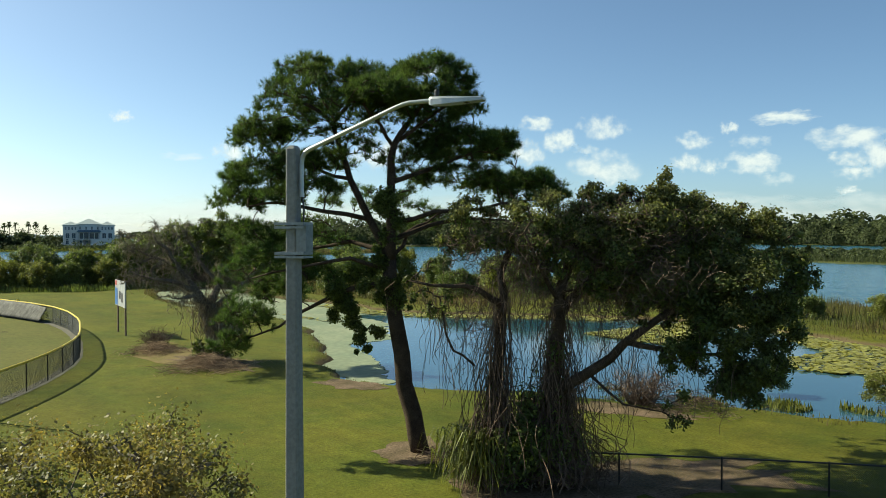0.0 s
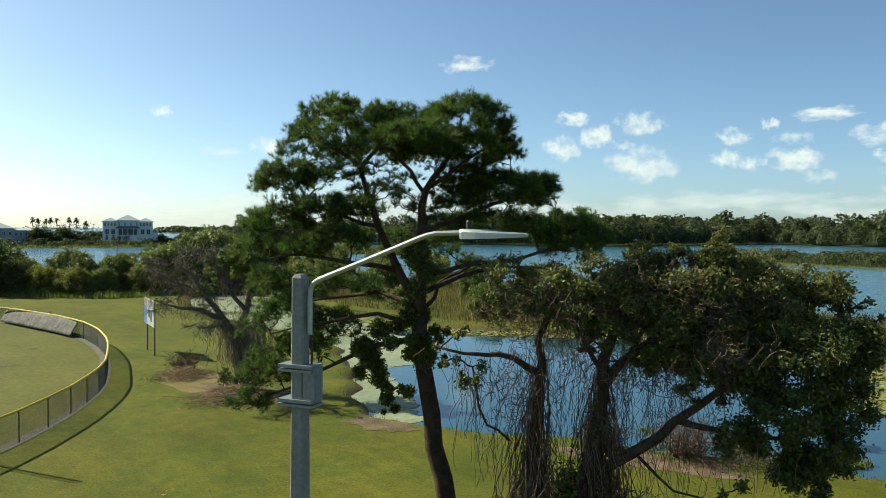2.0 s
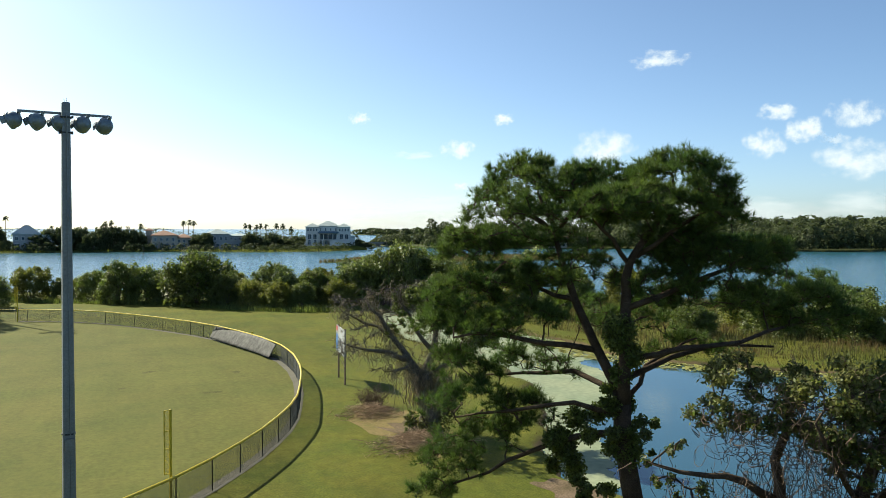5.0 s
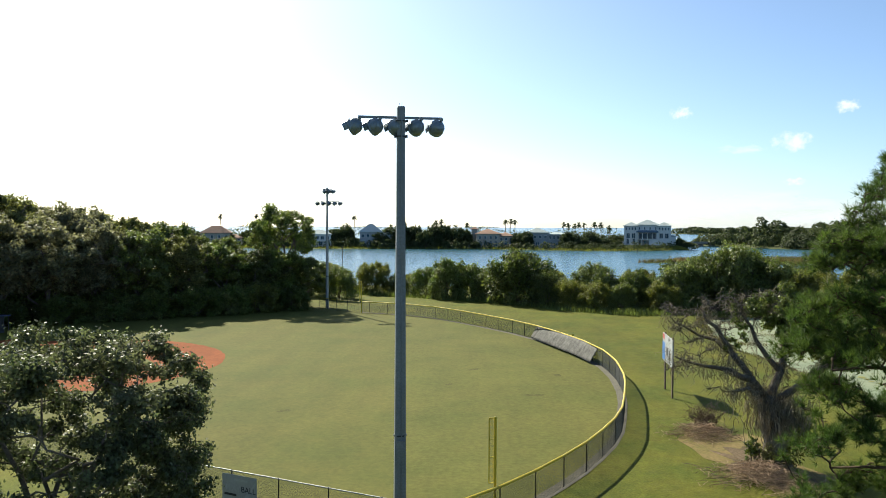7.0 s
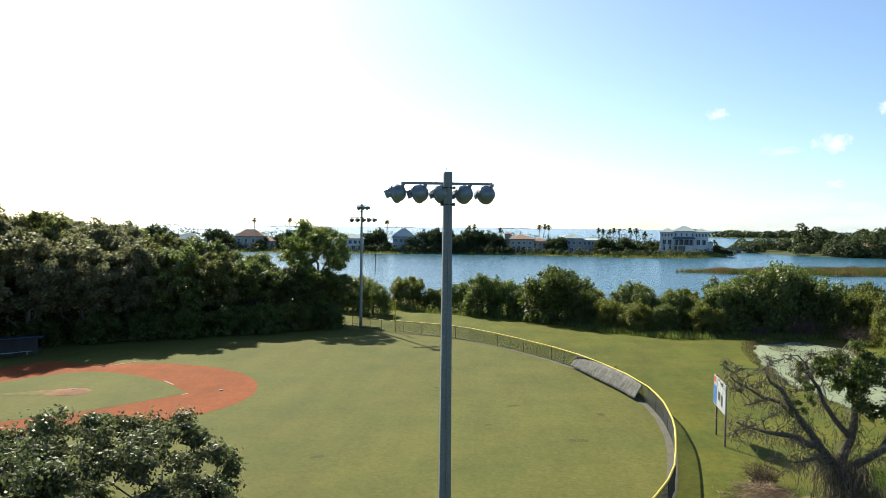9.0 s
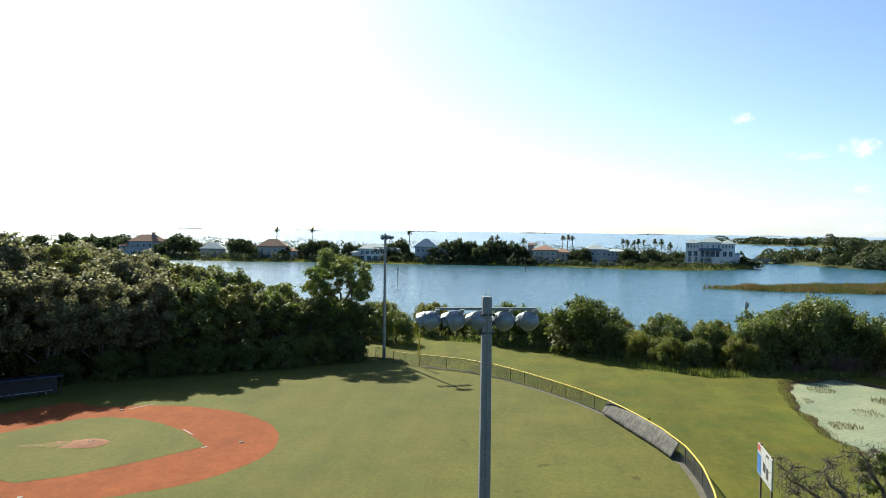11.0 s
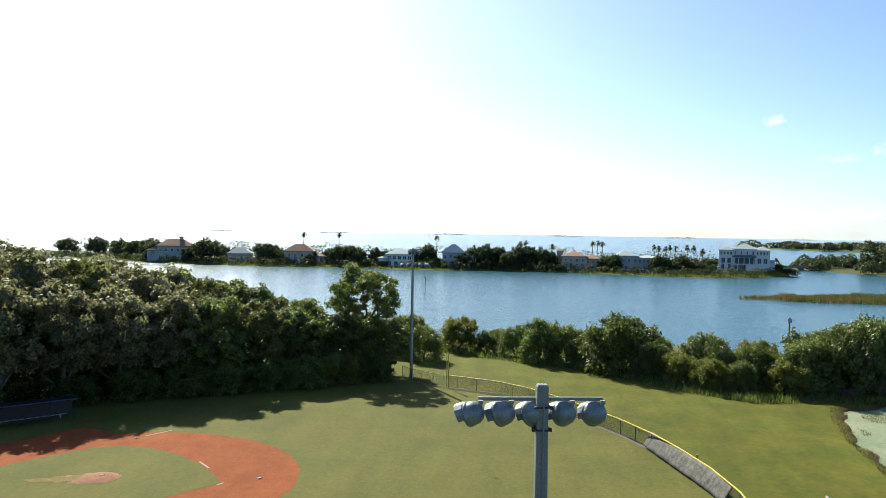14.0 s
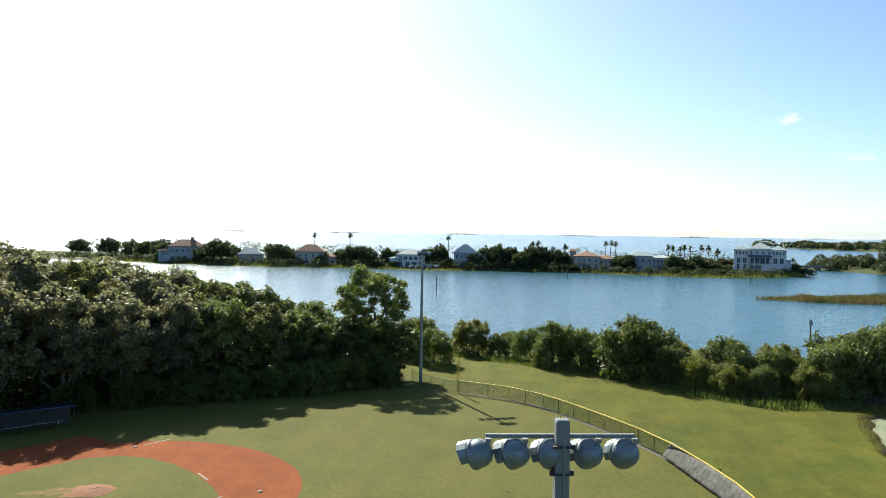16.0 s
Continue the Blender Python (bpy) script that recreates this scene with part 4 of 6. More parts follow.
    # umbrellas of foliage: centre u, z, w, half width, height, share, lowest angle
    domes = [(-4.4, 14.75, 0.2, 2.75, 2.5, 140, 0.05), (-2.2, 15.3, 0.5, 1.7, 1.75, 56, 0.15), (0.45, 15.05, 0.0, 2.1, 2.35, 125, -0.02), (2.0, 15.1, 0.0, 0.75, 0.8, 20, -0.5), (-1.4, 15.0, -1.8, 1.7, 1.0, 66, -0.1),
             (-7.0, 13.6, 0.2, 1.4, 1.1, 48, -0.1), (-5.8, 13.9, 0.8, 0.8, 0.6, 12, 0.0), (2.0, 13.4, 1.5, 1.9, 1.0, 74, -0.5), (0.5, 13.6, 0.5, 1.1, 0.8, 24, -0.3), (3.6, 13.5, 2.2, 0.9, 0.9, 28, -0.3),
             (1.6, 12.1, 2.4, 2.3, 0.7, 48, -0.5), (5.3, 11.4, 4.0, 1.7, 1.15, 84, -0.6), (3.1, 11.8, 3.0, 1.4, 0.6, 28, -0.3),
             (-7.3, 11.9, 0.4, 1.5, 0.9, 52, -0.2), (-5.6, 12.5, 0.9, 1.6, 0.7, 34, -0.1), (-8.0, 10.8, 0.2, 1.1, 0.9, 32, -0.2), (-6.2, 10.9, -0.6, 1.5, 0.7, 34, -0.1), (-4.6, 11.3, -0.8, 1.3, 0.7, 24, -0.1), (-4.2, 12.6, -0.4, 0.9, 0.5, 8, 0.0),
             (-5.0, 9.2, 2.0, 2.0, 1.1, 26, -0.2), (-7.5, 9.3, 0.4, 1.3, 0.9, 22, -0.1), (-7.9, 5.7, 0.6, 1.3, 0.8, 30, -0.2), (-8.3, 4.7, 0.0, 0.9, 0.6, 18, -0.6), (-6.3, 6.8, 0.2, 1.2, 0.8, 26, -0.2), (-4.8, 7.7, 0.4, 1.3, 0.8, 20, -0.2), (-6.6, 8.4, -0.6, 1.4, 0.8, 24, -0.2),
             (-1.0, 10.6, 4.0, 1.8, 1.0, 18, -0.1), (1.0, 9.8, 3.2, 1.6, 0.9, 18, -0.1), (-3.2, 11.0, 4.6, 1.8, 1.0, 16, -0.1), (-2.6, 12.6, 0.8, 1.2, 0.8, 7, -0.2), (0.0, 12.7, 0.4, 1.0, 0.6, 9, -0.2), (-6.6, 7.6, 0.4, 2.6, 2.6, 14, -1.0), (-0.2, 14.6, 0.2, 1.0, 0.8, 9, -0.4),
             (-5.0, 14.4, 0.0, 2.2, 1.1, 26, -1.0), (-2.6, 13.8, 0.2, 1.8, 1.2, 16, -1.0), (1.0, 14.4, 0.2, 1.4, 0.8, 18, -1.0), (-5.2, 12.9, 0.2, 2.4, 1.0, 22, -1.0), (-0.6, 12.6, 0.4, 1.4, 1.2, 14, -1.0),
             (2.4, 13.3, 4.6, 2.2, 1.0, 44, -0.2), (5.2, 11.8, 6.6, 2.0, 1.1, 34, -0.2), (0.5, 15.0, 3.0, 2.1, 1.4, 36, 0.0), (-4.0, 14.9, 3.0, 2.4, 1.4, 30, 0.0)]
    clumps = []
    for u, z, w, r, h, n, low in domes:
        for _ in range(round(n * 1.3)):
            a, e = rng.uniform(0, 2 * math.pi), math.asin(rng.uniform(low, 1.0))
            k = rng.uniform(0.05 if low < -0.9 else 0.66 if n > 100 else 0.5, 1.0) ** 0.6 * 1.02
            c = P(u + math.cos(a) * math.cos(e) * r * k, z + math.sin(e) * h * k, w + math.sin(a) * math.cos(e) * r * k) - base
            s = rng.uniform(0.22, 0.42)
            clumps.append((c, np.array([s, s, s * 0.7])))
    grow(wood, limbs, clumps, rng, 0.035, 3)
    part("trunk", wood.mesh("trunk", True), BARK, t)
    pts = clump_points(clumps, 18000, rng, 0.0)
    home = np.array([c for c, _ in clumps])
    near = home[((pts[:, None, :] - home[None]) ** 2).sum(2).argmin(1)]
    ways = pts - near + np.array([0, 0, 0.22])
    ways /= np.linalg.norm(ways, axis=1, keepdims=True)
    part("crown", fast_mesh("crown", needle_tris(pts, ways, 0.3, 0.019, 22, rng), 3), NEEDLE, t)
    ivy = []
    for line in limbs[:3]:
        line = np.array(line)
        for p in line:
            if 6.2 < p[2] < 12.0:
                q = rng.uniform(0.3, 0.62)
                ivy.append((p + rng.normal(size=3) * 0.15, np.array([q, q, q * 1.2])))
    for u, z, r, n in ((-1.8, 7.6, 1.0, 6), (-0.6, 7.5, 0.7, 4), (-2.9, 7.0, 1.1, 7), (-3.3, 6.0, 0.8, 6), (-2.4, 5.4, 0.8, 6), (-2.6, 4.7, 0.5, 3), (-1.6, 8.6, 0.7, 4), (-0.4, 6.6, 0.4, 2)):
        ivy += sub_clumps(P(u, z) - base, (r, r * 0.8, r * 0.9), n, rng, 0.42)
    part("ivy", fast_mesh("ivy", leaf_quads(clump_points(ivy, 32000, rng, 0.1), 0.085, rng, 1.3), 4), LEAF_DARK, t)
    return t


pine_tree()


# ---- the vine-hung tree by the pond ----
def hanging(shape, starts, low, high, rng, r=0.008, sway=0.25):
    for p in starts:
        ln = rng.uniform(low, high)
        q = [np.array(p)]
        for _ in range(5):
            q.append(q[-1] + np.array([rng.normal() * sway * 0.22, rng.normal() * sway * 0.22, -ln / 5]))
        shape.tube(curly(q[0], q[-1], rng, sway * 0.22), r, 3, False)


def vine_tree():
    rng = np.random.default_rng(21)
    base = np.array([21.8, 23.2, 0.0])
    right, deep = np.array([0.80, -0.60, 0]), np.array([0.60, 0.80, 0])
    P = lambda u, z, w=0.0: right * u + deep * w + np.array([0, 0, z])
    t = thing("vine_tree", tuple(base), "dark leafy tree hung with dry brown vines", "tree")
    wood, limbs = Shape(), []

    def limb(points, r0, r1, sides=8):
        pts = [P(*q) for q in points]
        fine = []
        for a, b in zip(pts, pts[1:]):
            for k in (0, 0.5):
                fine.append(a + (b - a) * k + rng.normal(size=3) * 0.06)
        fine.append(pts[-1])
        fine[0] = pts[0]
        wood.tube(fine, np.linspace(r0, r1, len(fine)), sides)
        limbs.append(fine)

    limb([(-1.2, -0.1), (-1.15, 2.4, 0.1), (-0.95, 4.6, 0.1), (-0.75, 6.6, 0), (-0.85, 8.0, 0.2), (-0.5, 9.6, 0.3)], 0.3, 0.1, 10)
    limb([(1.0, -0.1), (1.05, 2.6, -0.1), (1.2, 5.2, -0.2), (1.3, 7.4, -0.2), (2.0, 9.2, 0)], 0.38, 0.14, 10)
    limb([(-0.9, 6.9, 0), (-1.7, 7.5, -0.3), (-2.7, 7.6, -0.5), (-4.3, 7.8, -0.4)], 0.15, 0.04)
    limb([(-1.9, 4.6, -0.3), (-2.7, 5.2, -0.6), (-3.1, 6.4, -0.7), (-3.2, 7.2, -0.6)], 0.05, 0.03)
    limb([(1.1, 3.4, -0.2), (2.3, 4.4, -0.8), (3.6, 5.6, -1.2), (5.0, 6.6, -1.4), (6.6, 7.4, -1.5), (8.4, 7.6, -1.2)], 0.24, 0.05)
    limb([(1.25, 6.4, -0.2), (2.4, 7.6, 0.4), (4.0, 8.6, 0.8), (5.8, 9.2, 0.9), (7.4, 9.6, 1.0), (9.4, 9.4, 0.8)], 0.2, 0.05)
    limb([(3.6, 5.6, -1.2), (5.0, 5.4, -1.8), (6.6, 5.2, -2.0), (8.0, 4.6, -2.0)], 0.12, 0.04)
    limb([(1.9, 9.0, 0), (3.0, 10.2, 0.2), (4.2, 10.8, 0.3)], 0.1, 0.03)
    limb([(1.3, 7.0, -0.2), (0.4, 8.4, -1.2), (-0.2, 9.6, -2.0)], 0.1, 0.03)
    limb([(2.4, 7.6, 0.4), (3.2, 8.2, 2.2), (4.4, 8.8, 3.4)], 0.12, 0.04)
    limb([(2.3, 4.4, -0.8), (3.4, 3.5, -2.0), (4.6, 3.3, -2.4)], 0.06, 0.02)
    big = [(4.4, 10.0, 0.4, 2.0, 1.3, 10), (6.6, 9.8, 0.8, 1.9, 1.3, 10), (8.8, 9.9, 0.9, 1.5, 1.0, 7), (5.6, 8.2, -1.0, 1.9, 1.2, 10), (7.6, 7.6, -1.4, 1.9, 1.4, 11), (9.6, 8.0, -0.4, 1.2, 1.0, 6), (10.2, 8.9, 0.2, 0.7, 0.8, 4),
           (7.4, 6.1, -1.8, 1.6, 1.2, 9), (8.2, 4.8, -2.0, 1.25, 1.2, 8), (3.6, 8.3, -1.4, 1.4, 1.0, 7), (2.2, 9.9, 0.4, 1.4, 1.0, 6), (0.6, 10.3, -0.8, 1.2, 0.8, 5), (-0.7, 10.2, 0.2, 1.0, 0.7, 4),
           (-2.1, 10.2, 0.2, 1.1, 0.8, 5), (5.3, 11.2, 0.3, 0.7, 0.9, 5), (-3.2, 6.9, -0.5, 0.6, 0.8, 3), (-4.2, 7.5, -0.4, 0.5, 0.5, 2), (3.9, 9.0, 3.2, 1.8, 1.4, 7), (6.4, 9.0, 3.0, 1.8, 1.3, 7),
           (4.9, 5.2, -2.6, 0.8, 0.8, 4), (5.1, 3.5, -2.8, 0.6, 0.7, 3), (1.2, 8.6, -1.4, 0.9, 0.7, 4), (6.4, 5.0, -2.0, 1.2, 1.2, 8), (7.3, 3.9, -2.2, 1.0, 0.8, 6), (5.9, 6.6, -1.6, 1.2, 0.9, 7), (8.9, 6.0, -1.4, 1.2, 1.2, 7), (10.3, 7.6, -0.4, 0.8, 0.9, 5), (4.4, 6.9, -1.6, 0.9, 0.7, 4), (8.6, 9.2, 2.2, 1.5, 1.0, 6), (3.0, 10.9, 0.4, 1.2, 0.7, 5), (0.4, 9.3, -0.6, 1.1, 0.9, 5), (-1.1, 9.2, -0.2, 0.9, 0.8, 4), (1.8, 9.2, -0.9, 1.1, 0.9, 6), (2.8, 8.0, -1.3, 1.0, 0.8, 5), (-2.5, 9.3, 0.2, 0.8, 0.7, 4), (4.8, 11.0, 0.6, 1.1, 0.6, 5), (9.4, 9.8, 0.6, 1.0, 0.7, 5), (3.5, 9.0, 4.6, 2.0, 1.3, 9), (6.6, 8.6, 5.0, 2.0, 1.2, 9), (9.2, 8.0, 3.6, 1.5, 1.2, 6), (5.0, 7.4, 3.2, 1.8, 1.0, 7), (1.0, 9.2, 3.4, 1.5, 1.0, 6), (-0.2, 2.2, -1.0, 0.6, 0.6, 3), (-3.4, 8.3, -0.4, 0.5, 0.4, 2), (6.4, 10.9, 1.0, 1.0, 0.6, 4), (1.2, 8.0, 0.8, 0.8, 0.6, 3)]
    clumps = []
    for u, z, w, r, h, n in big:
        clumps += sub_clumps(P(u, z, w), (r, r, h), round(n * 2.4), rng, 0.33)
    grow(wood, limbs, clumps, rng, 0.05, 3)
    part("trunk", wood.mesh("trunk", True), BARK, t)
    leaf = clump_leaves(clumps, 195000, rng, 0.08, 1.7, 0.0)
    # sun on the crown's top is put in as lighter olive on higher leaves
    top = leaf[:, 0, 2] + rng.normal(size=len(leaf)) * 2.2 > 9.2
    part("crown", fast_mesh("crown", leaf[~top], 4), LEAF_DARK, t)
    part("upper_crown", fast_mesh("upper_crown", leaf[top], 4), LEAF_OLIVE, t, "olive upper leaves, sunlight put into their colour")
    v = Shape()
    joints = np.concatenate([np.array(x) for x in limbs])
    joints = joints[(joints[:, 2] > 3.6) & (joints[:, 0] < 4.2)]
    starts = [joints[rng.integers(len(joints))] + rng.normal(size=3) * np.array([0.5, 0.5, 0.3]) for _ in range(420)]
    hanging(v, starts, 0.4, 2.6, rng, 0.009, 0.6)
    curtain = [P(rng.uniform(-1.6, 5.2), rng.uniform(4.8, 8.2), rng.normal() * 0.8 - 0.3) for _ in range(190)]
    hanging(v, curtain, 0.8, 3.4, rng, 0.008, 0.7)
    for k in range(900):
        u = (-1.0, 1.05, 0.9)[k % 3] + rng.normal() * (0.32 if k % 3 < 2 else 0.9)
        w = rng.normal() * 0.5
        top_z = rng.uniform(1.2, 7.0) if k % 3 < 2 else rng.uniform(0.8, 3.6)
        a = P(u * 1.35, rng.uniform(0.0, 0.5), w * 1.4)
        b = P((u - (-1.15, 1.05, u)[k % 3]) * 0.6 + (-1.0, 1.15, u)[k % 3] + rng.normal() * 0.15, top_z, w * 0.6)
        v.tube(curly(a, b, rng, 0.3 if k % 3 < 2 else 0.55, 10), rng.uniform(0.007, 0.02), 3, False)
    nests = [(-1.9, 8.8, -0.4, 0.9, 0.8), (-0.2, 8.0, -0.6, 0.9, 0.9), (-0.6, 9.6, -0.4, 1.1, 0.8), (0.6, 9.2, -0.8, 0.9, 0.7), (2.9, 8.6, -1.0, 1.1, 0.9), (-1.6, 6.2, -0.2, 0.8, 1.0), (1.4, 7.2, -0.6, 0.8, 0.9), (3.4, 6.8, -1.3, 0.9, 0.6), (3.4, 9.8, -0.9, 1.2, 0.7), (5.2, 9.6, -0.8, 1.2, 0.7), (4.6, 8.0, -2.2, 1.0, 0.6)]
    for k in range(900):
        u, z, d, r, h = nests[k % len(nests)]
        w = [P(u + rng.normal() * r * 0.7, z + rng.normal() * h * 0.6, d + rng.normal() * 0.6)]
        way, turn = rng.normal(size=3) * 0.13, rng.normal(size=3) * 0.5
        for _ in range(10):
            way = way + np.cross(turn, way) * 0.8 + rng.normal(size=3) * 0.03
            way = way / np.linalg.norm(way) * 0.16
            w.append(w[-1] + way)
        v.tube(w, rng.uniform(0.006, 0.013), 3, False)
    part("vines", v, VINE, t, "tangled dry brown vines")
    skirt = []
    for _ in range(900):
        a = rng.uniform(0, 2 * math.pi)
        q = P(rng.normal() * 0.5 - 1.9, rng.uniform(0.9, 2.3), rng.normal() * 0.5 - 0.5)
        d = np.array([math.cos(a), math.sin(a), 0]) * rng.uniform(0.3, 0.8)
        s = np.cross(d, (0, 0, 1.0))
        s = s / np.linalg.norm(s) * 0.028
        mid, tip = q + d * 0.7 + np.array([0, 0, 0.12]), q + d * 1.25 + np.array([0, 0, -rng.uniform(0.4, 1.1)])
        skirt += [[q - s, q + s, mid + s, mid - s], [mid - s, mid + s, tip + s * 0.2, tip - s * 0.2]]
    part("fronds", fast_mesh("fronds", np.array(skirt), 4), LEAF_LIME, t, "yellow-green drooping sword leaves")
    green = [(P(-0.4, 1.3, -0.4), (1.3, 1.2, 1.3)), (P(1.3, 1.4, -0.2), (1.2, 1.0, 1.4)), (P(0.3, 2.6, 0.1), (0.9, 0.7, 1.3)), (P(-1.2, 3.2), (0.35, 0.35, 1.3)), (P(1.2, 3.0), (0.5, 0.5, 1.4)), (P(0.3, 1.5, -0.4), (0.9, 0.8, 1.0)), (P(1.2, 5.2, -0.2), (0.4, 0.4, 1.2))]
    part("ivy", fast_mesh("ivy", clump_leaves(green, 9000, rng, 0.1, 2.4, 0.0), 4), LEAF_DARK, t)
    return t


vine_tree()


# ---- the old oak with hanging moss ----
def moss_oak():
    rng = np.random.default_rng(31)
    t = thing("moss_oak", (24.0, 59.1, 0), "old half-bare oak draped in grey hanging moss", "tree")
    wood, limbs = Shape(), []

    def limb(points, r0, r1, sides=8):
        pts = [np.array(q, float) for q in points]
        fine = []
        for a, b in zip(pts, pts[1:]):
            for k in (0, 0.5):
                fine.append(a + (b - a) * k + rng.normal(size=3) * 0.1)
        fine.append(pts[-1])
        fine[0] = pts[0]
        wood.tube(fine, np.linspace(r0, r1, len(fine)), sides)
        limbs.append(fine)

    limb([(0, 0, -0.1), (-0.1, 0.1, 1.6), (-0.3, 0.1, 3.0), (-0.6, 0.2, 4.4)], 0.85, 0.6, 12)
    limb([(-0.5, 0.2, 4.0), (-1.6, 0.2, 5.4), (-2.6, 0.4, 6.8), (-3.8, 0.6, 8.4), (-4.6, 0.8, 9.6)], 0.32, 0.06)
    limb([(-0.5, 0.2, 4.2), (0.3, 0.8, 5.8), (0.9, 1.4, 7.4), (1.0, 1.8, 9.4), (0.6, 2.2, 10.4)], 0.31, 0.06)
    limb([(-0.3, 0, 4.0), (1.2, -0.8, 5.4), (2.6, -1.4, 6.8), (3.4, -1.8, 8.0)], 0.26, 0.06)
    limb([(-1.6, 0.2, 5.4), (-3.2, -0.4, 6.0), (-5.0, -0.8, 6.4), (-6.8, -1.2, 7.0)], 0.22, 0.04)
    limb([(-2.6, 0.4, 6.8), (-3.6, 1.4, 7.6), (-5.2, 2.0, 8.2), (-6.2, 2.2, 9.0)], 0.16, 0.03)
    limb([(-1.0, 0.2, 4.6), (-2.4, -1.2, 4.9), (-3.8, -1.8, 5.0)], 0.2, 0.05)
    limb([(0.3, 0.8, 5.8), (-0.8, 2.0, 7.6), (-1.4, 2.4, 9.2), (-2.0, 2.8, 10.2)], 0.18, 0.04)
    limb([(1.2, -0.8, 5.4), (2.8, 0.4, 6.2), (4.2, 1.0, 6.8)], 0.18, 0.04)
    bare = []
    for c in [(-4.6, 0.8, 9.6), (-6.8, -1.2, 7.0), (-6.2, 2.2, 9.0), (-3.8, -1.8, 5.2), (-5.0, 0.2, 7.4), (-3.4, 0.8, 9.0), (-2.0, 2.8, 10.0), (-5.6, 1.2, 8.2), (1.5, 1.5, 9.4), (2.8, 0, 8.4), (3.6, 1.4, 7.6), (-0.5, 2.2, 9.8)]:
        bare += sub_clumps(c, (1.3, 1.3, 1.0), 6, rng, 0.5)
    leafy = []
    for c, r, n in [((0.8, 2.0, 9.6), 1.6, 7), ((3.2, -1.6, 7.8), 1.6, 7), ((4.0, 0.8, 7.0), 1.4, 6), ((1.6, 0.6, 8.2), 1.4, 5), ((-1.2, 2.4, 9.0), 1.0, 3), ((-2.6, 0.6, 7.6), 0.8, 2)]:
        leafy += sub_clumps(c, (r * 1.25, r * 1.25, r * 0.95), n * 4, rng, 0.24)
    grow(wood, limbs, bare, rng, 0.04, 13)
    grow(wood, limbs, leafy, rng, 0.045, 6)
    part("trunk", wood.mesh("trunk", True), GREY_BARK, t)
    part("crown", fast_mesh("crown", clump_leaves(leafy, 30000, rng, 0.115, 1.6, 0.0), 4), LEAF_DARK, t)
    m = Shape()
    joints = np.concatenate([np.array(x) for x in limbs])
    joints = joints[joints[:, 2] > 3.6]
    hanging(m, [joints[rng.integers(len(joints))] + rng.normal(size=3) * 0.35 for _ in range(2400)], 0.12, 0.75, rng, 0.013, 0.5)
    hanging(m, [np.array([rng.normal() * 0.9, rng.normal() * 0.9, rng.uniform(2.6, 4.6)]) for _ in range(800)], 0.4, 1.5, rng, 0.02, 0.4)
    part("hanging_moss", m, MOSS, t, "grey-brown hanging moss strands")
    low = [((0.9, -0.6, 1.8), (0.9, 0.9, 1.3)), ((1.7, 0.2, 2.4), (0.8, 0.8, 1.0)), ((-0.9, -0.6, 0.9), (0.7, 0.7, 0.8)), ((0.2, -0.9, 0.7), (0.9, 0.7, 0.7))]
    part("ivy", fast_mesh("ivy", leaf_quads(clump_points(low, 1900, rng, 0.0), 0.12, rng), 4), LEAF_OLIVE, t)
    return t


moss_oak()


# ---- broadleaf trees and bushes built from seeds ----
def broadleaf(name, height, radius, seed, leaves, leaf, material, bark, label, category="tree", trunk_share=0.3, lobe_n=18, squash=0.75, shell=0.3, group="", per=6, low=-0.6, core=True, bare=1, skirt=False, sway=0.05):
    """A tree with forking limbs and a crown of uneven clumps."""
    rng = np.random.default_rng(seed)
    t = thing(name, (0, 0, 0), label, category, group)
    wood, limbs = Shape(), []
    fork = height * trunk_share
    lean = rng.normal(size=2) * sway * height
    r0 = 0.022 * height + 0.05
    trunk = bent((0, 0, -0.1), (lean[0] * 0.4, lean[1] * 0.4, fork), rng, 0.05, 5)
    wood.tube(trunk, np.linspace(r0, r0 * 0.75, 5), 8)
    limbs.append(trunk)
    for i in range(6):
        a = i * 2.4 + rng.uniform(-0.4, 0.4)
        far = radius * rng.uniform(0.35, 0.75)
        tip = (lean[0] + math.cos(a) * far, lean[1] + math.sin(a) * far, height * rng.uniform(0.62, 0.88))
        way = bent(trunk[-1 - (i % 2)], tip, rng, 0.16, 6)
        wood.tube(way, np.linspace(r0 * 0.5, r0 * 0.12, 6), 6)
        limbs.append(way)
    crown_mid = np.array([lean[0], lean[1], (height + fork) * 0.5])
    half = (height - fork) * 0.5
    bough = radius * 0.30 * (18 / lobe_n) ** 0.4
    clumps = lobes(crown_mid, (radius - bough * 0.9, radius - bough * 0.9, half - bough * 0.6), lobe_n, rng, bough, per, low, squash, skirt)
    if skirt:
        for i in range(9):
            a = i * 0.7 + rng.uniform(-0.2, 0.2)
            q = radius * rng.uniform(0.2, 0.3)
            clumps.append((np.array([math.cos(a) * radius * 0.72, math.sin(a) * radius * 0.72, q * 0.75]), np.array([q, q, q])))
    if core:
        clumps += lobes(crown_mid - np.array([0, 0, half * 0.15]), (radius * 0.42, radius * 0.42, half * 0.5), 7, rng, bough * 1.2, 3)
    grow(wood, limbs, clumps[::bare], rng, 0.06, 2 if bare == 1 else 1)
    part("trunk", wood.mesh("trunk", True), bark, t)
    part("crown", fast_mesh("crown", clump_leaves(clumps, leaves, rng, leaf, 1.6, shell), 4), material, t)
    return t


def bush(name, height, radius, seed, leaves, leaf, material, label, group="", category="bush"):
    return broadleaf(name, height, radius, seed, leaves, leaf, material, GREY_BARK, label, category, 0.02, 24, 0.95, 0.2, group, low=-0.95, bare=4, skirt=True)


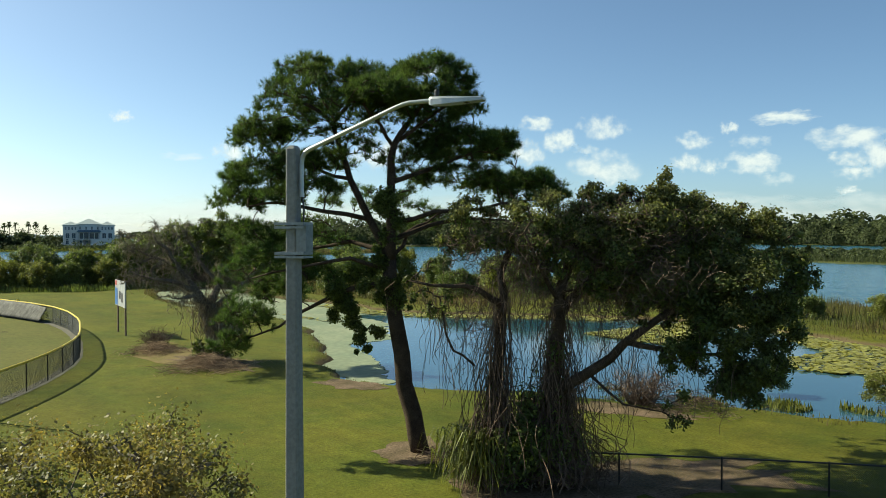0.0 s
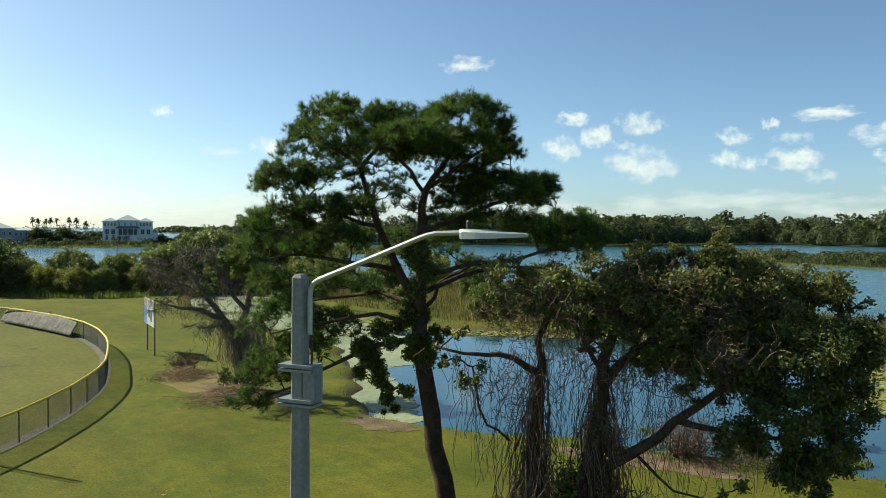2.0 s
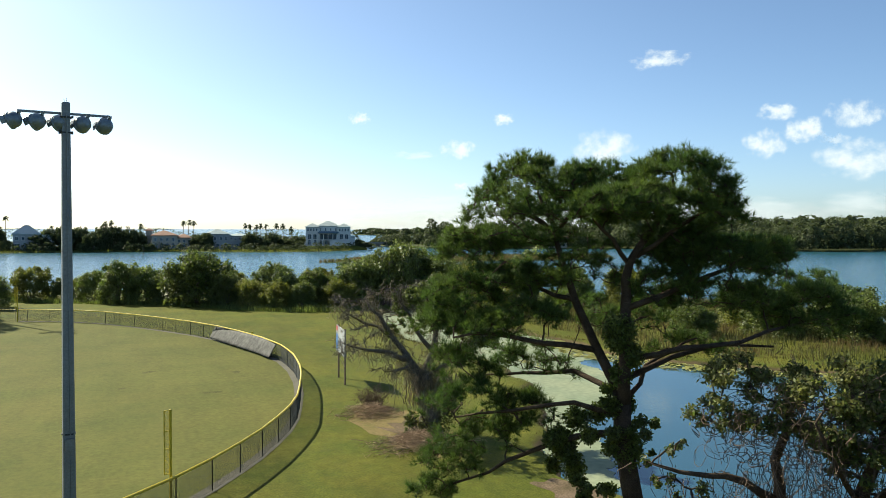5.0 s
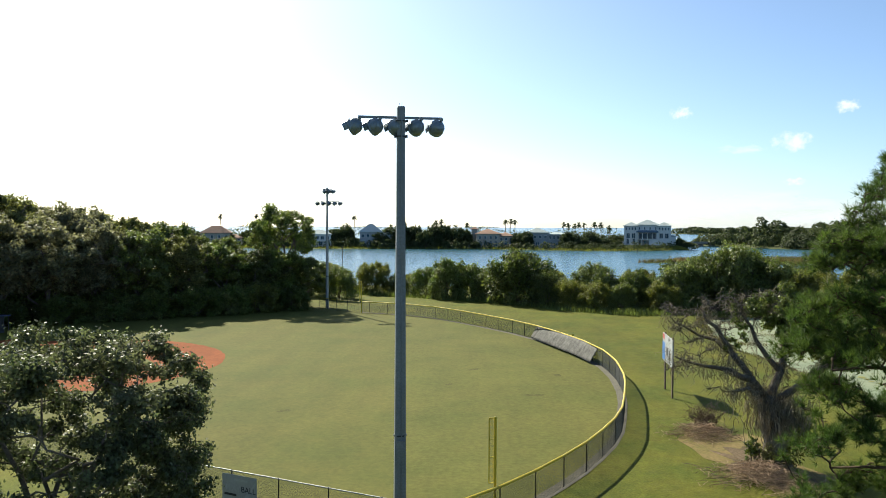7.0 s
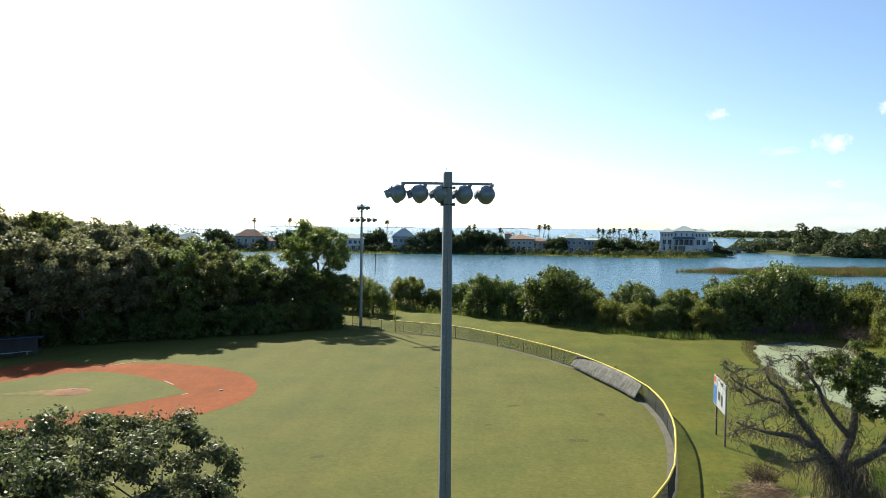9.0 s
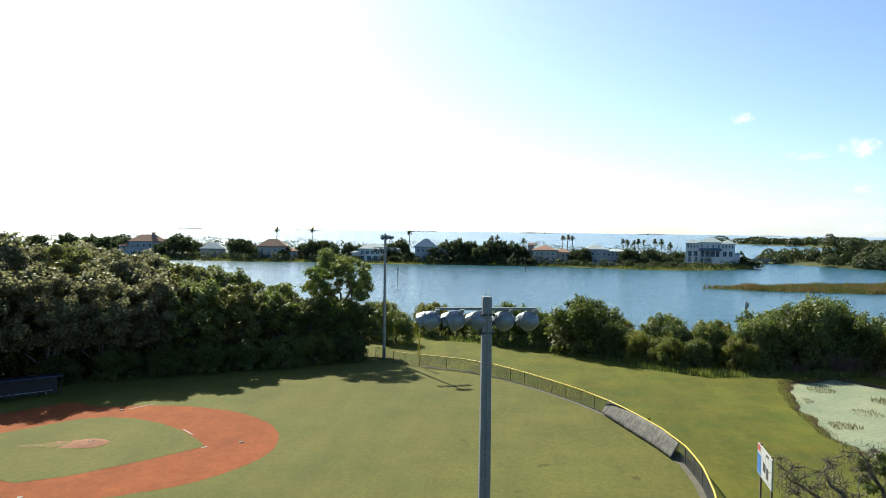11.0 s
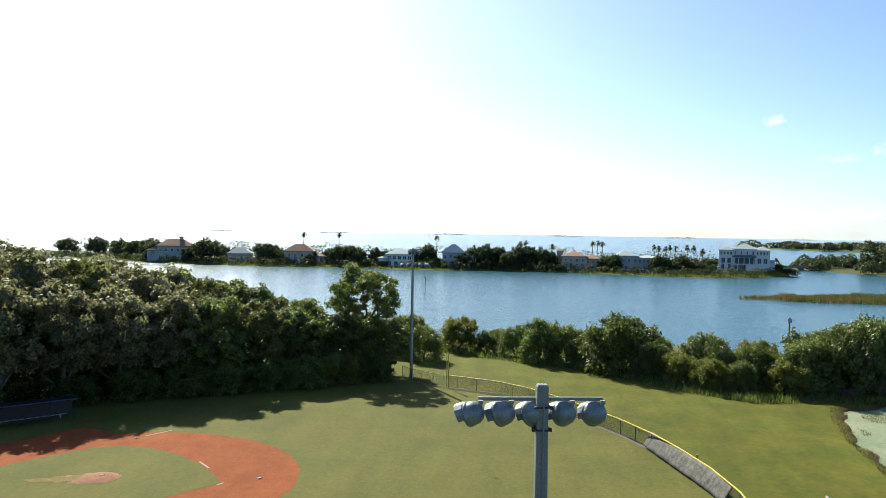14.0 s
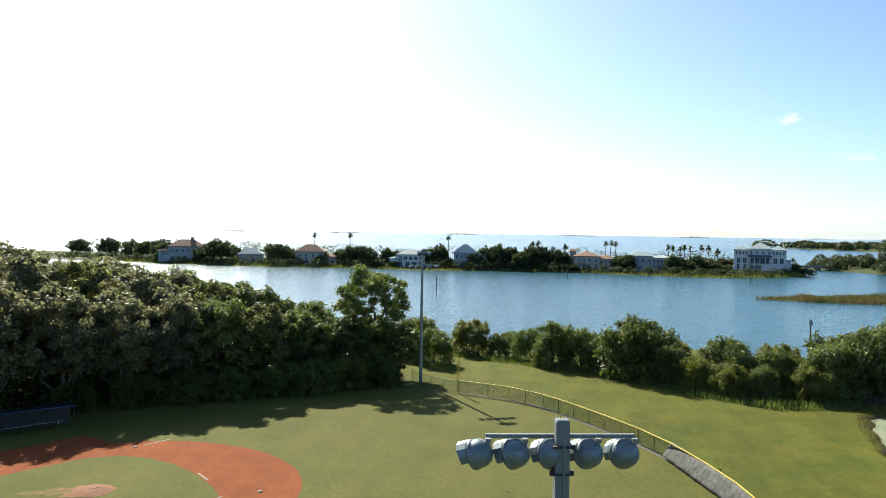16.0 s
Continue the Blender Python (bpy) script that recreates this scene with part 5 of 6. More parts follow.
def put(ob, x, y, z=0.0, turn=0.0, size=1.0, tall=None):
    ob.matrix_basis = pose(x, y, z, 0, 0, turn) @ Matrix.Diagonal((size, size, tall or size, 1))
    return ob


def again(ob, x, y, z=0.0, turn=0.0, size=1.0, tall=None):
    c = copy_thing(ob, pose(0, 0, 0))
    return put(c, x, y, z, turn, size, tall)


put(broadleaf("field_tree", 11.2, 6.7, 41, 125000, 0.11, LEAF_GLOSS, GREY_BARK, "round olive-green tree beside the side fence", lobe_n=140, trunk_share=0.12, core=True, per=6, skirt=True, low=-0.9, shell=0.0, sway=0.0), -11.6, 40.8)
put(broadleaf("lawn_bush", 4.5, 5.4, 42, 52000, 0.075, LEAF_BUSH, GREY_BARK, "bronze-green bush on the lawn", "bush", 0.05, 44, 0.9, 0.0, core=False, skirt=True, low=-0.9), 5.2, 22.6)
put(bush("sapling", 2.0, 0.6, 43, 1200, 0.1, LEAF_DARK, "small dark sapling beside the old oak"), 22.3, 58.8)

UNDER = []
# woods on the third-base side
rng = np.random.default_rng(5)
wood_kinds = [broadleaf("wood_tree", 15, 6.0, 50 + k, 21000, 0.27, m, GREY_BARK, lab, lobe_n=36, trunk_share=0.12, shell=0.25, squash=0.85, bare=3, low=-0.85, group="woods beside the field")
              for k, (m, lab) in enumerate([(LEAF_DARK, "dark green broadleaf tree at the wood's edge"), (LEAF_OLIVE, "grey-olive broadleaf tree at the wood's edge"),
                                            (LEAF_GREEN, "fresh green broadleaf tree at the wood's edge"), (HAZED_LEAF, "grey-olive tree with an uneven crown, paled by painted glare")])]
WOODS = [(-22.5, 153.5, 9.5, 2), (-27, 152, 10.5, 0), (-31.5, 149, 11, 2), (-35.5, 145.5, 12, 0), (-41, 142, 13.5, 1), (-46.5, 137, 14.5, 2), (-51, 132.5, 15, 3), (-57, 129.5, 16, 0),
         (-62, 124, 17, 1), (-68, 119, 18, 3), (-74, 112, 19, 0), (-37, 153, 13, 2), (-44, 150, 15.5, 0), (-51, 145, 16.5, 1), (-58, 140, 18.5, 3), (-65, 134, 20, 1), (-72, 128, 21, 2),
         (-80, 121, 19, 3), (-86, 112, 19, 0), (-52, 156, 16, 2), (-61, 151, 18, 1), (-70, 145, 19.5, 3), (-79, 138, 22, 1), (-88, 130, 22.5, 3), (-96, 122, 20.5, 0), (-73, 158, 19, 2),
         (-84, 152, 20, 1), (-94, 144, 21, 0), (-104, 135, 21, 3), (-30, 158, 11, 3), (-64, 163, 17, 0), (-98, 160, 20, 2), (-112, 150, 20.5, 1), (-110, 168, 19.5, 3), (-84, 168, 18, 0),
         (-126, 158, 20, 2), (-118, 128, 20, 1), (-103, 112, 19, 3)]
for i, (x, y, h, k) in enumerate(WOODS):
    # more trees on the left take the pale leaves, glare put in as colour
    k = 3 if x < -54 and i % 3 else k
    src = wood_kinds[k]
    ob = src if not src.get("placed") else None
    if ob is None:
        again(src, x, y, 0, rng.uniform(0, 360), 0.8 * h / 15 + 0.3, h / 15)
    else:
        src["placed"] = 1
        put(src, x, y, 0, rng.uniform(0, 360), 0.8 * h / 15 + 0.3, h / 15)
for src in wood_kinds:
    del src["placed"]
for x, y, h, k in [(-24, 148.5, 4.5, 1), (-29, 145.5, 5, 2), (-33, 141.5, 5, 1), (-37.5, 139, 5, 1), (-43, 135, 5, 1), (-48.5, 132, 5, 1), (-54, 128, 4.5, 1), (-60, 123, 4, 1), (-68, 116, 4, 1)]:
    UNDER.append((x, y, h, k))
    # added inner row: dark bushes stand in for the shade under the trees
    UNDER.append((x - 5.5, y + 6.5, 7.5, 1))
put(broadleaf("tall_tree", 18.2, 7.2, 61, 19000, 0.24, LEAF_DARK, GREY_BARK, "tall thin-crowned tree above the bushes", trunk_share=0.36, lobe_n=46, shell=0.1, core=False, per=4), -26.2, 154.5)


def bare_shrub(x, y, r, h, n, seed, label):
    """A leafless shrub of arching twigs."""
    g = np.random.default_rng(seed)
    t = thing("bare_shrub", (x, y, 0), label, "shrub", "bare shrubs")
    s = Shape()
    for _ in range(n):
        a, k = g.uniform(0, 2 * math.pi), g.uniform(0.3, 1.0)
        tip = np.array([math.cos(a) * r * k, math.sin(a) * r * k, h * (1 - 0.5 * k * k) * g.uniform(0.6, 1.0)])
        foot = np.array([math.cos(a) * 0.25, math.sin(a) * 0.25, -0.1]) * g.uniform(0, 2)
        way = bent(foot, tip, g, 0.18, 6)
        s.tube(way, np.linspace(g.uniform(0.02, 0.05), 0.008, 6), 3, False)
        for _ in range(3):
            q = way[g.integers(2, 6)]
            s.tube(bent(q, q + g.normal(size=3) * 0.22 * r, g, 0.15, 4), np.linspace(0.014, 0.006, 4), 3, False)
    part("thicket", s, VINE, t)


bare_shrub(45.0, 16.8, 3.2, 3.0, 150, 1, "bare grey-brown shrub at the pond's edge")
bare_shrub(46.5, 12.0, 3.0, 2.8, 120, 2, "bare grey-brown shrub at the pond's edge")
bare_shrub(37.0, 30.0, 2.6, 2.2, 110, 3, "bare twiggy shrub at the pond's edge")
bare_shrub(34.8, 34.0, 1.8, 1.6, 70, 4, "bare twiggy shrub at the pond's edge")
bare_shrub(22.6, 69.0, 1.6, 1.8, 80, 5, "dry brown shrub beside the old oak")
bare_shrub(55.5, 148.5, 4.0, 3.4, 150, 6, "bare grey-brown thicket at the pond's far end")
bare_shrub(48.5, 147.6, 2.2, 1.6, 80, 7, "low dry shrub at the pond's far end")
bare_shrub(60.5, 140.0, 3.6, 3.0, 120, 8, "bare grey-brown thicket at the pond's far end")

# bushes along the lake
bush_kinds = [bush("shore_bush", 7, 5.0, 70 + k, 15000, 0.22, m, lab, "bushes along the lake")
              for k, (m, lab) in enumerate([(LEAF_GREEN, "bright green dense shore bush"), (LEAF_DARK, "dark green dense shore bush"), (LEAF_LIME, "yellow-green shore bush with mixed growth")])]
BUSHES = [(-19, 170, 6.5, 0), (-14, 184, 7, 2), (-8, 181, 4.5, 0), (-2, 178, 6.2, 1), (2.5, 172.5, 8.4, 1), (7.5, 172, 7.2, 1), (11.5, 168.5, 6.2, 0), (16.3, 164, 10.6, 1), (14, 172, 7, 2),
          (21, 159, 6.4, 0), (25, 154.5, 5.4, 2), (22.5, 166, 6.8, 2), (28.5, 151, 5.2, 2), (30, 158, 8.0, 0), (33, 149, 5.0, 0), (36.5, 154, 7.2, 1), (40, 149.5, 5.6, 2), (38, 161, 7.0, 2), (44, 152, 8.6, 0),
          (47.5, 157, 9.4, 1), (52, 153, 11.8, 0), (56, 158, 11.4, 1), (61, 155, 9.2, 0), (50, 164, 8.0, 2), (66, 150, 8.0, 2), (70, 158, 8.8, 1), (76, 152, 8.0, 2), (62, 166, 8.2, 1), (82, 160, 8.5, 0),
          (-26, 176, 7.5, 1), (-33, 180, 8.0, 2), (-42, 176, 9, 1), (-25, 192, 6.5, 2), (-6, 190, 4.1, 2), (10, 183, 5.0, 0), (66, 140, 6.0, 2), (73, 143, 6.8, 0), (88, 148, 7.6, 1), (94, 140, 7.2, 2),
          (62, 128, 5.2, 2), (68, 120, 5.0, 0), (80, 132, 6.2, 1), (92, 122, 5.6, 0), (-50, 186, 9, 0), (-64, 186, 9.5, 1), (100, 108, 5.0, 2), (84, 112, 4.6, 1)]
for x, y, h, k in BUSHES:
    src = bush_kinds[k]
    fn = again if src.get("placed") else put
    src["placed"] = 1
    fn(src, x, y, 0, rng.uniform(0, 360), h / 7 * rng.uniform(0.72, 0.95), h / 7)
for src in bush_kinds:
    del src["placed"]
for x, y, h, k in UNDER + [(66, 104, 3.6, 0), (76, 96, 4.4, 1), (86, 92, 5.6, 0), (92, 84, 6.2, 1), (97, 76, 5.4, 0), (101, 68, 4.6, 0), (90, 100, 6.0, 2), (98, 92, 6.4, 1), (105, 84, 6.0, 0), (106, 74, 5.0, 2), (96, 108, 6.0, 0), (106, 98, 6.2, 1),
                   (88, 48, 2.6, 0), (94, 42, 2.8, 2), (90, 34, 2.6, 0), (48.5, 22, 1.6, 2), (47, 28, 1.4, 0)]:
    again(bush_kinds[k], x, y, 0, rng.uniform(0, 360), h / 6, h / 7)


# ---- reeds, pads and algae ----
def blades(name, count, area, low, high, width, seed, label, material, inside=None, category="reeds"):
    rng = np.random.default_rng(seed)
    x = rng.uniform(area[0], area[2], count * 3)
    y = rng.uniform(area[1], area[3], count * 3)
    keep = inside(x, y)
    x, y = x[keep][:count], y[keep][:count]
    z = np.maximum(ground_z(x, y), WATER_Z - 0.1)
    n = len(x)
    patchy = 0.65 + 0.35 * np.sin(x * 0.35 + 2 * np.sin(y * 0.2)) * np.sin(y * 0.3)
    h = rng.uniform(low, high, n) * patchy
    a = rng.uniform(0, math.pi, n)
    w = width * rng.uniform(0.6, 1.3, n)
    bx, by = np.cos(a) * w * 0.5, np.sin(a) * w * 0.5
    lx, ly = rng.normal(size=n) * 0.16 * h, rng.normal(size=n) * 0.16 * h
    tri = np.stack([np.stack([x - bx, y - by, z], 1), np.stack([x + bx, y + by, z], 1), np.stack([x + lx, y + ly, z + h], 1)], 1)
    return tagged(part(name, fast_mesh(name, tri, 3), material), label, category, kind="stuff")


blades("marsh_reeds", 42000, (55, 30, 120, 150), 0.7, 1.9, 0.08, 1, "tall tan and green marsh reeds beyond the pond", REED,
       lambda x, y: (poly_sd(x, y, POND) < -5) & (poly_sd(x, y, MAIN) > 0) & (x + 0.35 * y > 90))
blades("bank_grass", 14000, (40, 20, 92, 110), 0.2, 0.55, 0.05, 2, "rough yellow-green grass on the pond's far bank", REED,
       lambda x, y: (poly_sd(x, y, POND) < -0.2) & (poly_sd(x, y, POND) > -6) & (x > 0.4 * y + 22))
blades("pond_reeds", 5000, (40, 112, 58, 142), 0.3, 0.9, 0.07, 14, "dark reed clumps in the algae", REED,
       lambda x, y: (poly_sd(x, y, POND) > 1.5) & (np.sin(x * 0.55 + 0.4) * np.sin(y * 0.42 + 1.1) > 0.55))
blades("far_end_weeds", 12000, (36, 92, 62, 150), 0.15, 0.5, 0.07, 13, "dark weeds round the pond's far end", REED,
       lambda x, y: (poly_sd(x, y, POND) < 1.0) & (poly_sd(x, y, POND) > -1.3))
blades("shore_weeds", 6500, (25, 15, 62, 92), 0.12, 0.4, 0.05, 3, "weeds and dry grass along the near pond edge", REED,
       lambda x, y: (poly_sd(x, y, POND) < 0.9) & (poly_sd(x, y, POND) > -0.9) & (x < 0.2 * y + 42))
blades("bar_reeds", 26000, (80, 328, 240, 380), 1.6, 2.8, 0.22, 4, "low reed island in the lake", REED, lambda x, y: poly_sd(x, y, REED_BAR) > -1)
blades("isle_reeds", 60000, (255, 10, 430, 262), 1.0, 2.6, 0.3, 5, "dark green reeds on the island", LEAF_FAR, lambda x, y: poly_sd(x, y, ISLE) > 3.5)
blades("isle_rim", 16000, (255, 10, 430, 262), 0.3, 0.9, 0.3, 15, "yellow-green shore plants round the island", LEAF_LIME, lambda x, y: (poly_sd(x, y, ISLE) > 0) & (poly_sd(x, y, ISLE) < 4.5), "shore plants")
blades("foot_weeds", 26000, (-24, 138, 64, 186), 0.4, 1.6, 0.14, 6, "tall weeds at the foot of the shore bushes", LEAF_GREEN,
       lambda x, y: (np.abs(y - np.interp(x, [-24, -15, -3, 8, 17.6, 24, 33.7, 44, 64], [186, 179, 172.5, 166, 157.5, 149, 142, 145, 146]) - 1.5) < 2.5))
blades("far_shore_weeds", 24000, (-300, 488, 170, 620), 0.8, 2.2, 0.5, 7, "green marsh edge along the far shore", LEAF_LIME,
       lambda x, y: (poly_sd(x, y, FAR_SHORE) > -1.5) & (poly_sd(x, y, FAR_SHORE) < 12) & (y < 560))


def floating(name, count, inside, area, size, z, seed, label, material, category):
    rng = np.random.default_rng(seed)
    x, y = rng.uniform(area[0], area[2], count * 4), rng.uniform(area[1], area[3], count * 4)
    keep = inside(x, y)
    x, y = x[keep][:count], y[keep][:count]
    n = len(x)
    r = size * rng.uniform(0.5, 1.3, n)
    a0 = rng.uniform(0, 2 * math.pi, n)
    rings = []
    for j in range(6):
        a = a0 + 2 * math.pi * j / 6
        rr = r * rng.uniform(0.8, 1.15, n)
        rings.append(np.stack([x + np.cos(a) * rr, y + np.sin(a) * rr, np.full(n, z) + rng.uniform(0, 0.03 if name == "pond_algae" else 0.16, n)], 1))
    return tagged(part(name, fast_mesh(name, np.stack(rings, 1), 6), material), label, category, kind="stuff")


blades("pond_plants", 5200, (36, 14, 52, 38), 0.25, 0.7, 0.2, 12, "yellow-green pond plants near the bank", LEAF_LIME,
       lambda x, y: (poly_sd(x, y, POND) > 0.8) & (poly_sd(x, y, POND) < 5) & (np.sin(x * 1.1) * np.sin(y * 0.9 + 0.5) > 0.25), "pond plants")
swirl = lambda x, y: np.sin(x * 0.33 + 1.5 * np.sin(y * 0.21)) + np.sin(y * 0.27 - x * 0.12 + 1.0)
floating("lily_pads", 5200, lambda x, y: (poly_sd(x, y, POND) > 0.3) & (swirl(x, y) + np.clip((x - 62) / 8, -1, 0.8) > 0.2) & (y < 56) & (x > 52 + 0.12 * y), (50, 0, 82, 56), 0.32, WATER_Z + 0.03, 8, "yellow-green lily pads on the pond", LILY, "lily pads")
floating("lily_pads", 1500, lambda x, y: (poly_sd(x, y, POND) > 0.2) & (poly_sd(x, y, POND) < 4.5) & (y > 62) & (x > 45), (44, 62, 80, 100), 0.32, WATER_Z + 0.03, 9, "lily pads at the pond's far edge", LILY, "lily pads")
alg = lambda x, y: (poly_sd(x, y, POND) > 0.4) & (swirl(x * 1.4, y * 1.4) * 0.7 + np.clip((y - 60) / 14, -1.4, 3) - np.clip((x - 0.4 * y - 14) / 4, -0.6, 5) > 0.0) & (x < 60)
floating("pond_algae", 9000, alg, (28, 46, 60, 146), 0.75, WATER_Z + 0.012, 10, "pale green algae film on the pond", ALGAE, "algae")


# ---- far shore: houses, palms and trees ----
def hip_roof(s, cx, cy, z, w, d, h, over=0.7):
    w, d = w + 2 * over, d + 2 * over
    r = max(0.0, w - d) / 2
    q = max(0.0, d - w) / 2
    s.add([(cx - w / 2, cy - d / 2, z), (cx + w / 2, cy - d / 2, z), (cx + w / 2, cy + d / 2, z), (cx - w / 2, cy + d / 2, z),
           (cx - r - 0.05, cy - q - 0.05, z + h), (cx + r + 0.05, cy - q - 0.05, z + h), (cx + r + 0.05, cy + q + 0.05, z + h), (cx - r - 0.05, cy + q + 0.05, z + h),
           (cx - w / 2, cy - d / 2, z - 0.3), (cx + w / 2, cy - d / 2, z - 0.3), (cx + w / 2, cy + d / 2, z - 0.3), (cx - w / 2, cy + d / 2, z - 0.3)],
          [(0, 1, 5, 4), (1, 2, 6, 5), (2, 3, 7, 6), (3, 0, 4, 7), (4, 5, 6, 7), (8, 9, 1, 0), (9, 10, 2, 1), (10, 11, 3, 2), (11, 8, 0, 3), (11, 10, 9, 8)])
    return s


def window(t, x, y, z, w, h, arch=False, depth=0.12):
    """A framed pane standing a little proud of the wall's face that looks towards -y."""
    fr = Shape()
    for bx, bz, bw, bh in ((x - w / 2, z, 0.16, h + 0.16), (x + w / 2, z, 0.16, h + 0.16), (x, z - h / 2, w, 0.16), (x, z + h / 2, w, 0.16), (x, z, 0.09, h)):
        fr.box(bx, y - depth / 2, bz, bw, depth, bh)
    win = part("window", fr, WHITE, t)
    pane = Shape().box(x, y - 0.03, z, w - 0.1, 0.05, h - 0.1)
    if arch:
        pts = [(x + math.cos(a) * w / 2, y - 0.05, z + h / 2 + math.sin(a) * w / 2) for a in np.linspace(0, math.pi, 9)]
        pane.add(pts, [tuple(range(8, -1, -1))])
    part("pane", pane, GLASS, win)
    return win


def house(x, y, turn, label, wall, roof, blocks, wins, group="houses on the far shore", extra=None):
    """blocks: cx, cy, w, d, h, roof height. wins: rows of x0, x1, n, y, z, w, h, arched."""
    t = thing("house", (x, y, 0), label, "house", group, turn)
    if label.startswith("large white"):
        t.matrix_basis = pose(x, y, 0, 0, 0, turn) @ Matrix.Translation((0, 0, 2.2)) @ Matrix.Diagonal((0.905, 0.905, 1.08, 1))
    elif x < 100:
        t.matrix_basis = pose(x, y, 0, 0, 0, turn) @ Matrix.Diagonal((1.15, 1.15, 1.4 if x < 0 else 1.15, 1))
    for cx, cy, w, d, h, rh in blocks:
        part("wall", Shape().box(cx, cy, h / 2 - 0.3, w, d, h + 0.6), wall, t)
        part("roof", hip_roof(Shape(), cx, cy, h + 0.3, w, d, rh), roof, t)
    for x0, x1, n, wy, z, w, h, arched in wins:
        for k in range(n):
            window(t, x0 + (x1 - x0) * (k / max(1, n - 1)), wy, z, w, h, arched)
    return t


mansion = house(130.3, 539.5, -14.4, "large white three-storey waterfront mansion with pale hip roofs", WHITE, ROOF_GREY,
                [(0, 0.6, 15, 13, 12.0, 3.0), (-11.5, 0, 9.5, 14, 11.4, 2.2), (11.5, 0, 9.5, 14, 11.4, 2.2), (17.8, 2, 3.4, 9, 5.2, 0.8)],
                [(-14.6, -8.4, 4, -7.0, 9.8, 1.1, 1.8, False), (8.4, 14.6, 4, -7.0, 9.8, 1.1, 1.8, False), (-5.6, 5.6, 4, -5.9, 10.0, 1.0, 1.8, False),
                 (-13.4, -9.6, 2, -7.0, 5.6, 2.4, 3.0, False), (9.6, 13.4, 2, -7.0, 5.6, 2.4, 3.0, False), (-13.6, -9.4, 2, -7.0, 1.8, 1.8, 2.2, True), (-5.0, -1.5, 2, -7.6, 1.8, 1.8, 2.2, True)])
mound = Shape()
ring = [[(sx * (19 + k), sy * (10.5 + k), z) for sx, sy in ((-1, -1), (1, -1), (1, 1), (-1, 1))] for k, z in ((7.0, -0.1), (3.5, 1.3), (0.0, 2.22))]
mound.add([p for row in ring for p in row], [(4 * i + j, 4 * i + (j + 1) % 4, 4 * i + 4 + (j + 1) % 4, 4 * i + 4 + j) for i in (0, 1) for j in range(4)] + [(8, 9, 10, 11)])
garden = part("garden_mound", mound, LAWN)
garden.matrix_basis = pose(130.3, 539.5, 0, 0, 0, -14.4)
tagged(garden, "raised grassy garden under the white mansion", "ground", kind="structure")
s = Shape().box(0, -7.4, 7.9, 15.2, 4.0, 0.35).add([(-7.6, -9.6, 7.6), (7.6, -9.6, 7.6), (7.6, -5.9, 8.9), (-7.6, -5.9, 8.9)], [(0, 1, 2, 3)])
part("awning", s, AWNING, mansion, "faded blue-grey awning")
for k in range(5):
    part("column", Shape().lathe([(0.32, 3.6), (0.26, 4.0), (0.26, 7.4), (0.36, 7.7)], (-6.8 + 3.4 * k, -8.9, 0), sides=8), WHITE, mansion)
part("porch_floor", Shape().box(0, -7.7, 3.5, 15.4, 4.2, 0.3).box(-4, -7.7, 1.6, 0.5, 4, 3.6), WHITE, mansion)
part("porch_door", Shape().box(0, -5.95, 5.5, 11.5, 0.1, 3.2), GLASS, mansion)
part("terrace_wall", Shape().box(7.6, -9.6, 1.6, 13, 0.5, 3.4).box(14, -7.6, 1.6, 0.5, 4, 3.4), WHITE, mansion)
part("stair", Shape().box(-16.6, -6, 1.0, 2.2, 3, 2.0).box(-17.6, -6.5, 0.5, 1.6, 3, 1.0), WHITE, mansion)

house(62, 532, -3, "cream two-storey house with a pale metal roof", GREYWALL, ROOF_GREY, [(-4, 0, 12, 11, 8.6, 2.6), (7.5, 1, 12, 10, 7.6, 1.2)],
      [(-8.4, 0.4, 4, -5.5, 6.3, 1.3, 1.7, False), (-8.4, 0.4, 3, -5.5, 2.4, 1.8, 2.2, False), (3.2, 11.8, 5, -4.0, 6.0, 1.2, 1.8, False), (3.2, 11.8, 4, -4.0, 2.3, 1.6, 2.2, False)])
house(28, 534, 0, "stone house with arches and a red tile roof", CREAM, TILE_RED, [(-2, 0, 13, 12, 7.8, 2.6), (8, 1, 9, 10, 6.6, 2.0), (-9.5, 2, 3.4, 3.4, 10.4, 1.2)],
      [(-6.6, 2.4, 4, -6.0, 5.9, 1.2, 1.7, False), (-6.4, 2.2, 4, -6.0, 2.0, 1.7, 2.0, True), (5.4, 10.6, 3, -4.0, 5.0, 1.2, 1.6, False), (5.4, 10.6, 3, -4.0, 2.0, 1.5, 2.0, True)])
house(-50, 532, 4, "pale grey gabled house with white porches", GREYWALL, ROOF_GREY, [(0, 0, 12, 10, 7.0, 3.6), (8, -1, 7, 8, 5.4, 2.4)],
      [(-4.4, 4.4, 4, -5.0, 5.4, 1.4, 1.6, False), (-4.4, 4.4, 3, -5.0, 2.2, 2.0, 2.2, False), (5.8, 10.2, 3, -5.0, 2.4, 1.2, 1.8, False)])
house(-84, 530, 4, "low white house with a pale hip roof and glazed front", WHITE, ROOF_GREY, [(0, 0, 15, 10, 5.8, 2.0), (-8, -1, 7, 8, 4.0, 1.2)],
      [(-5.6, 5.6, 5, -5.0, 4.4, 1.8, 1.6, False), (-5.6, 5.6, 4, -5.0, 1.8, 2.2, 2.0, False)])
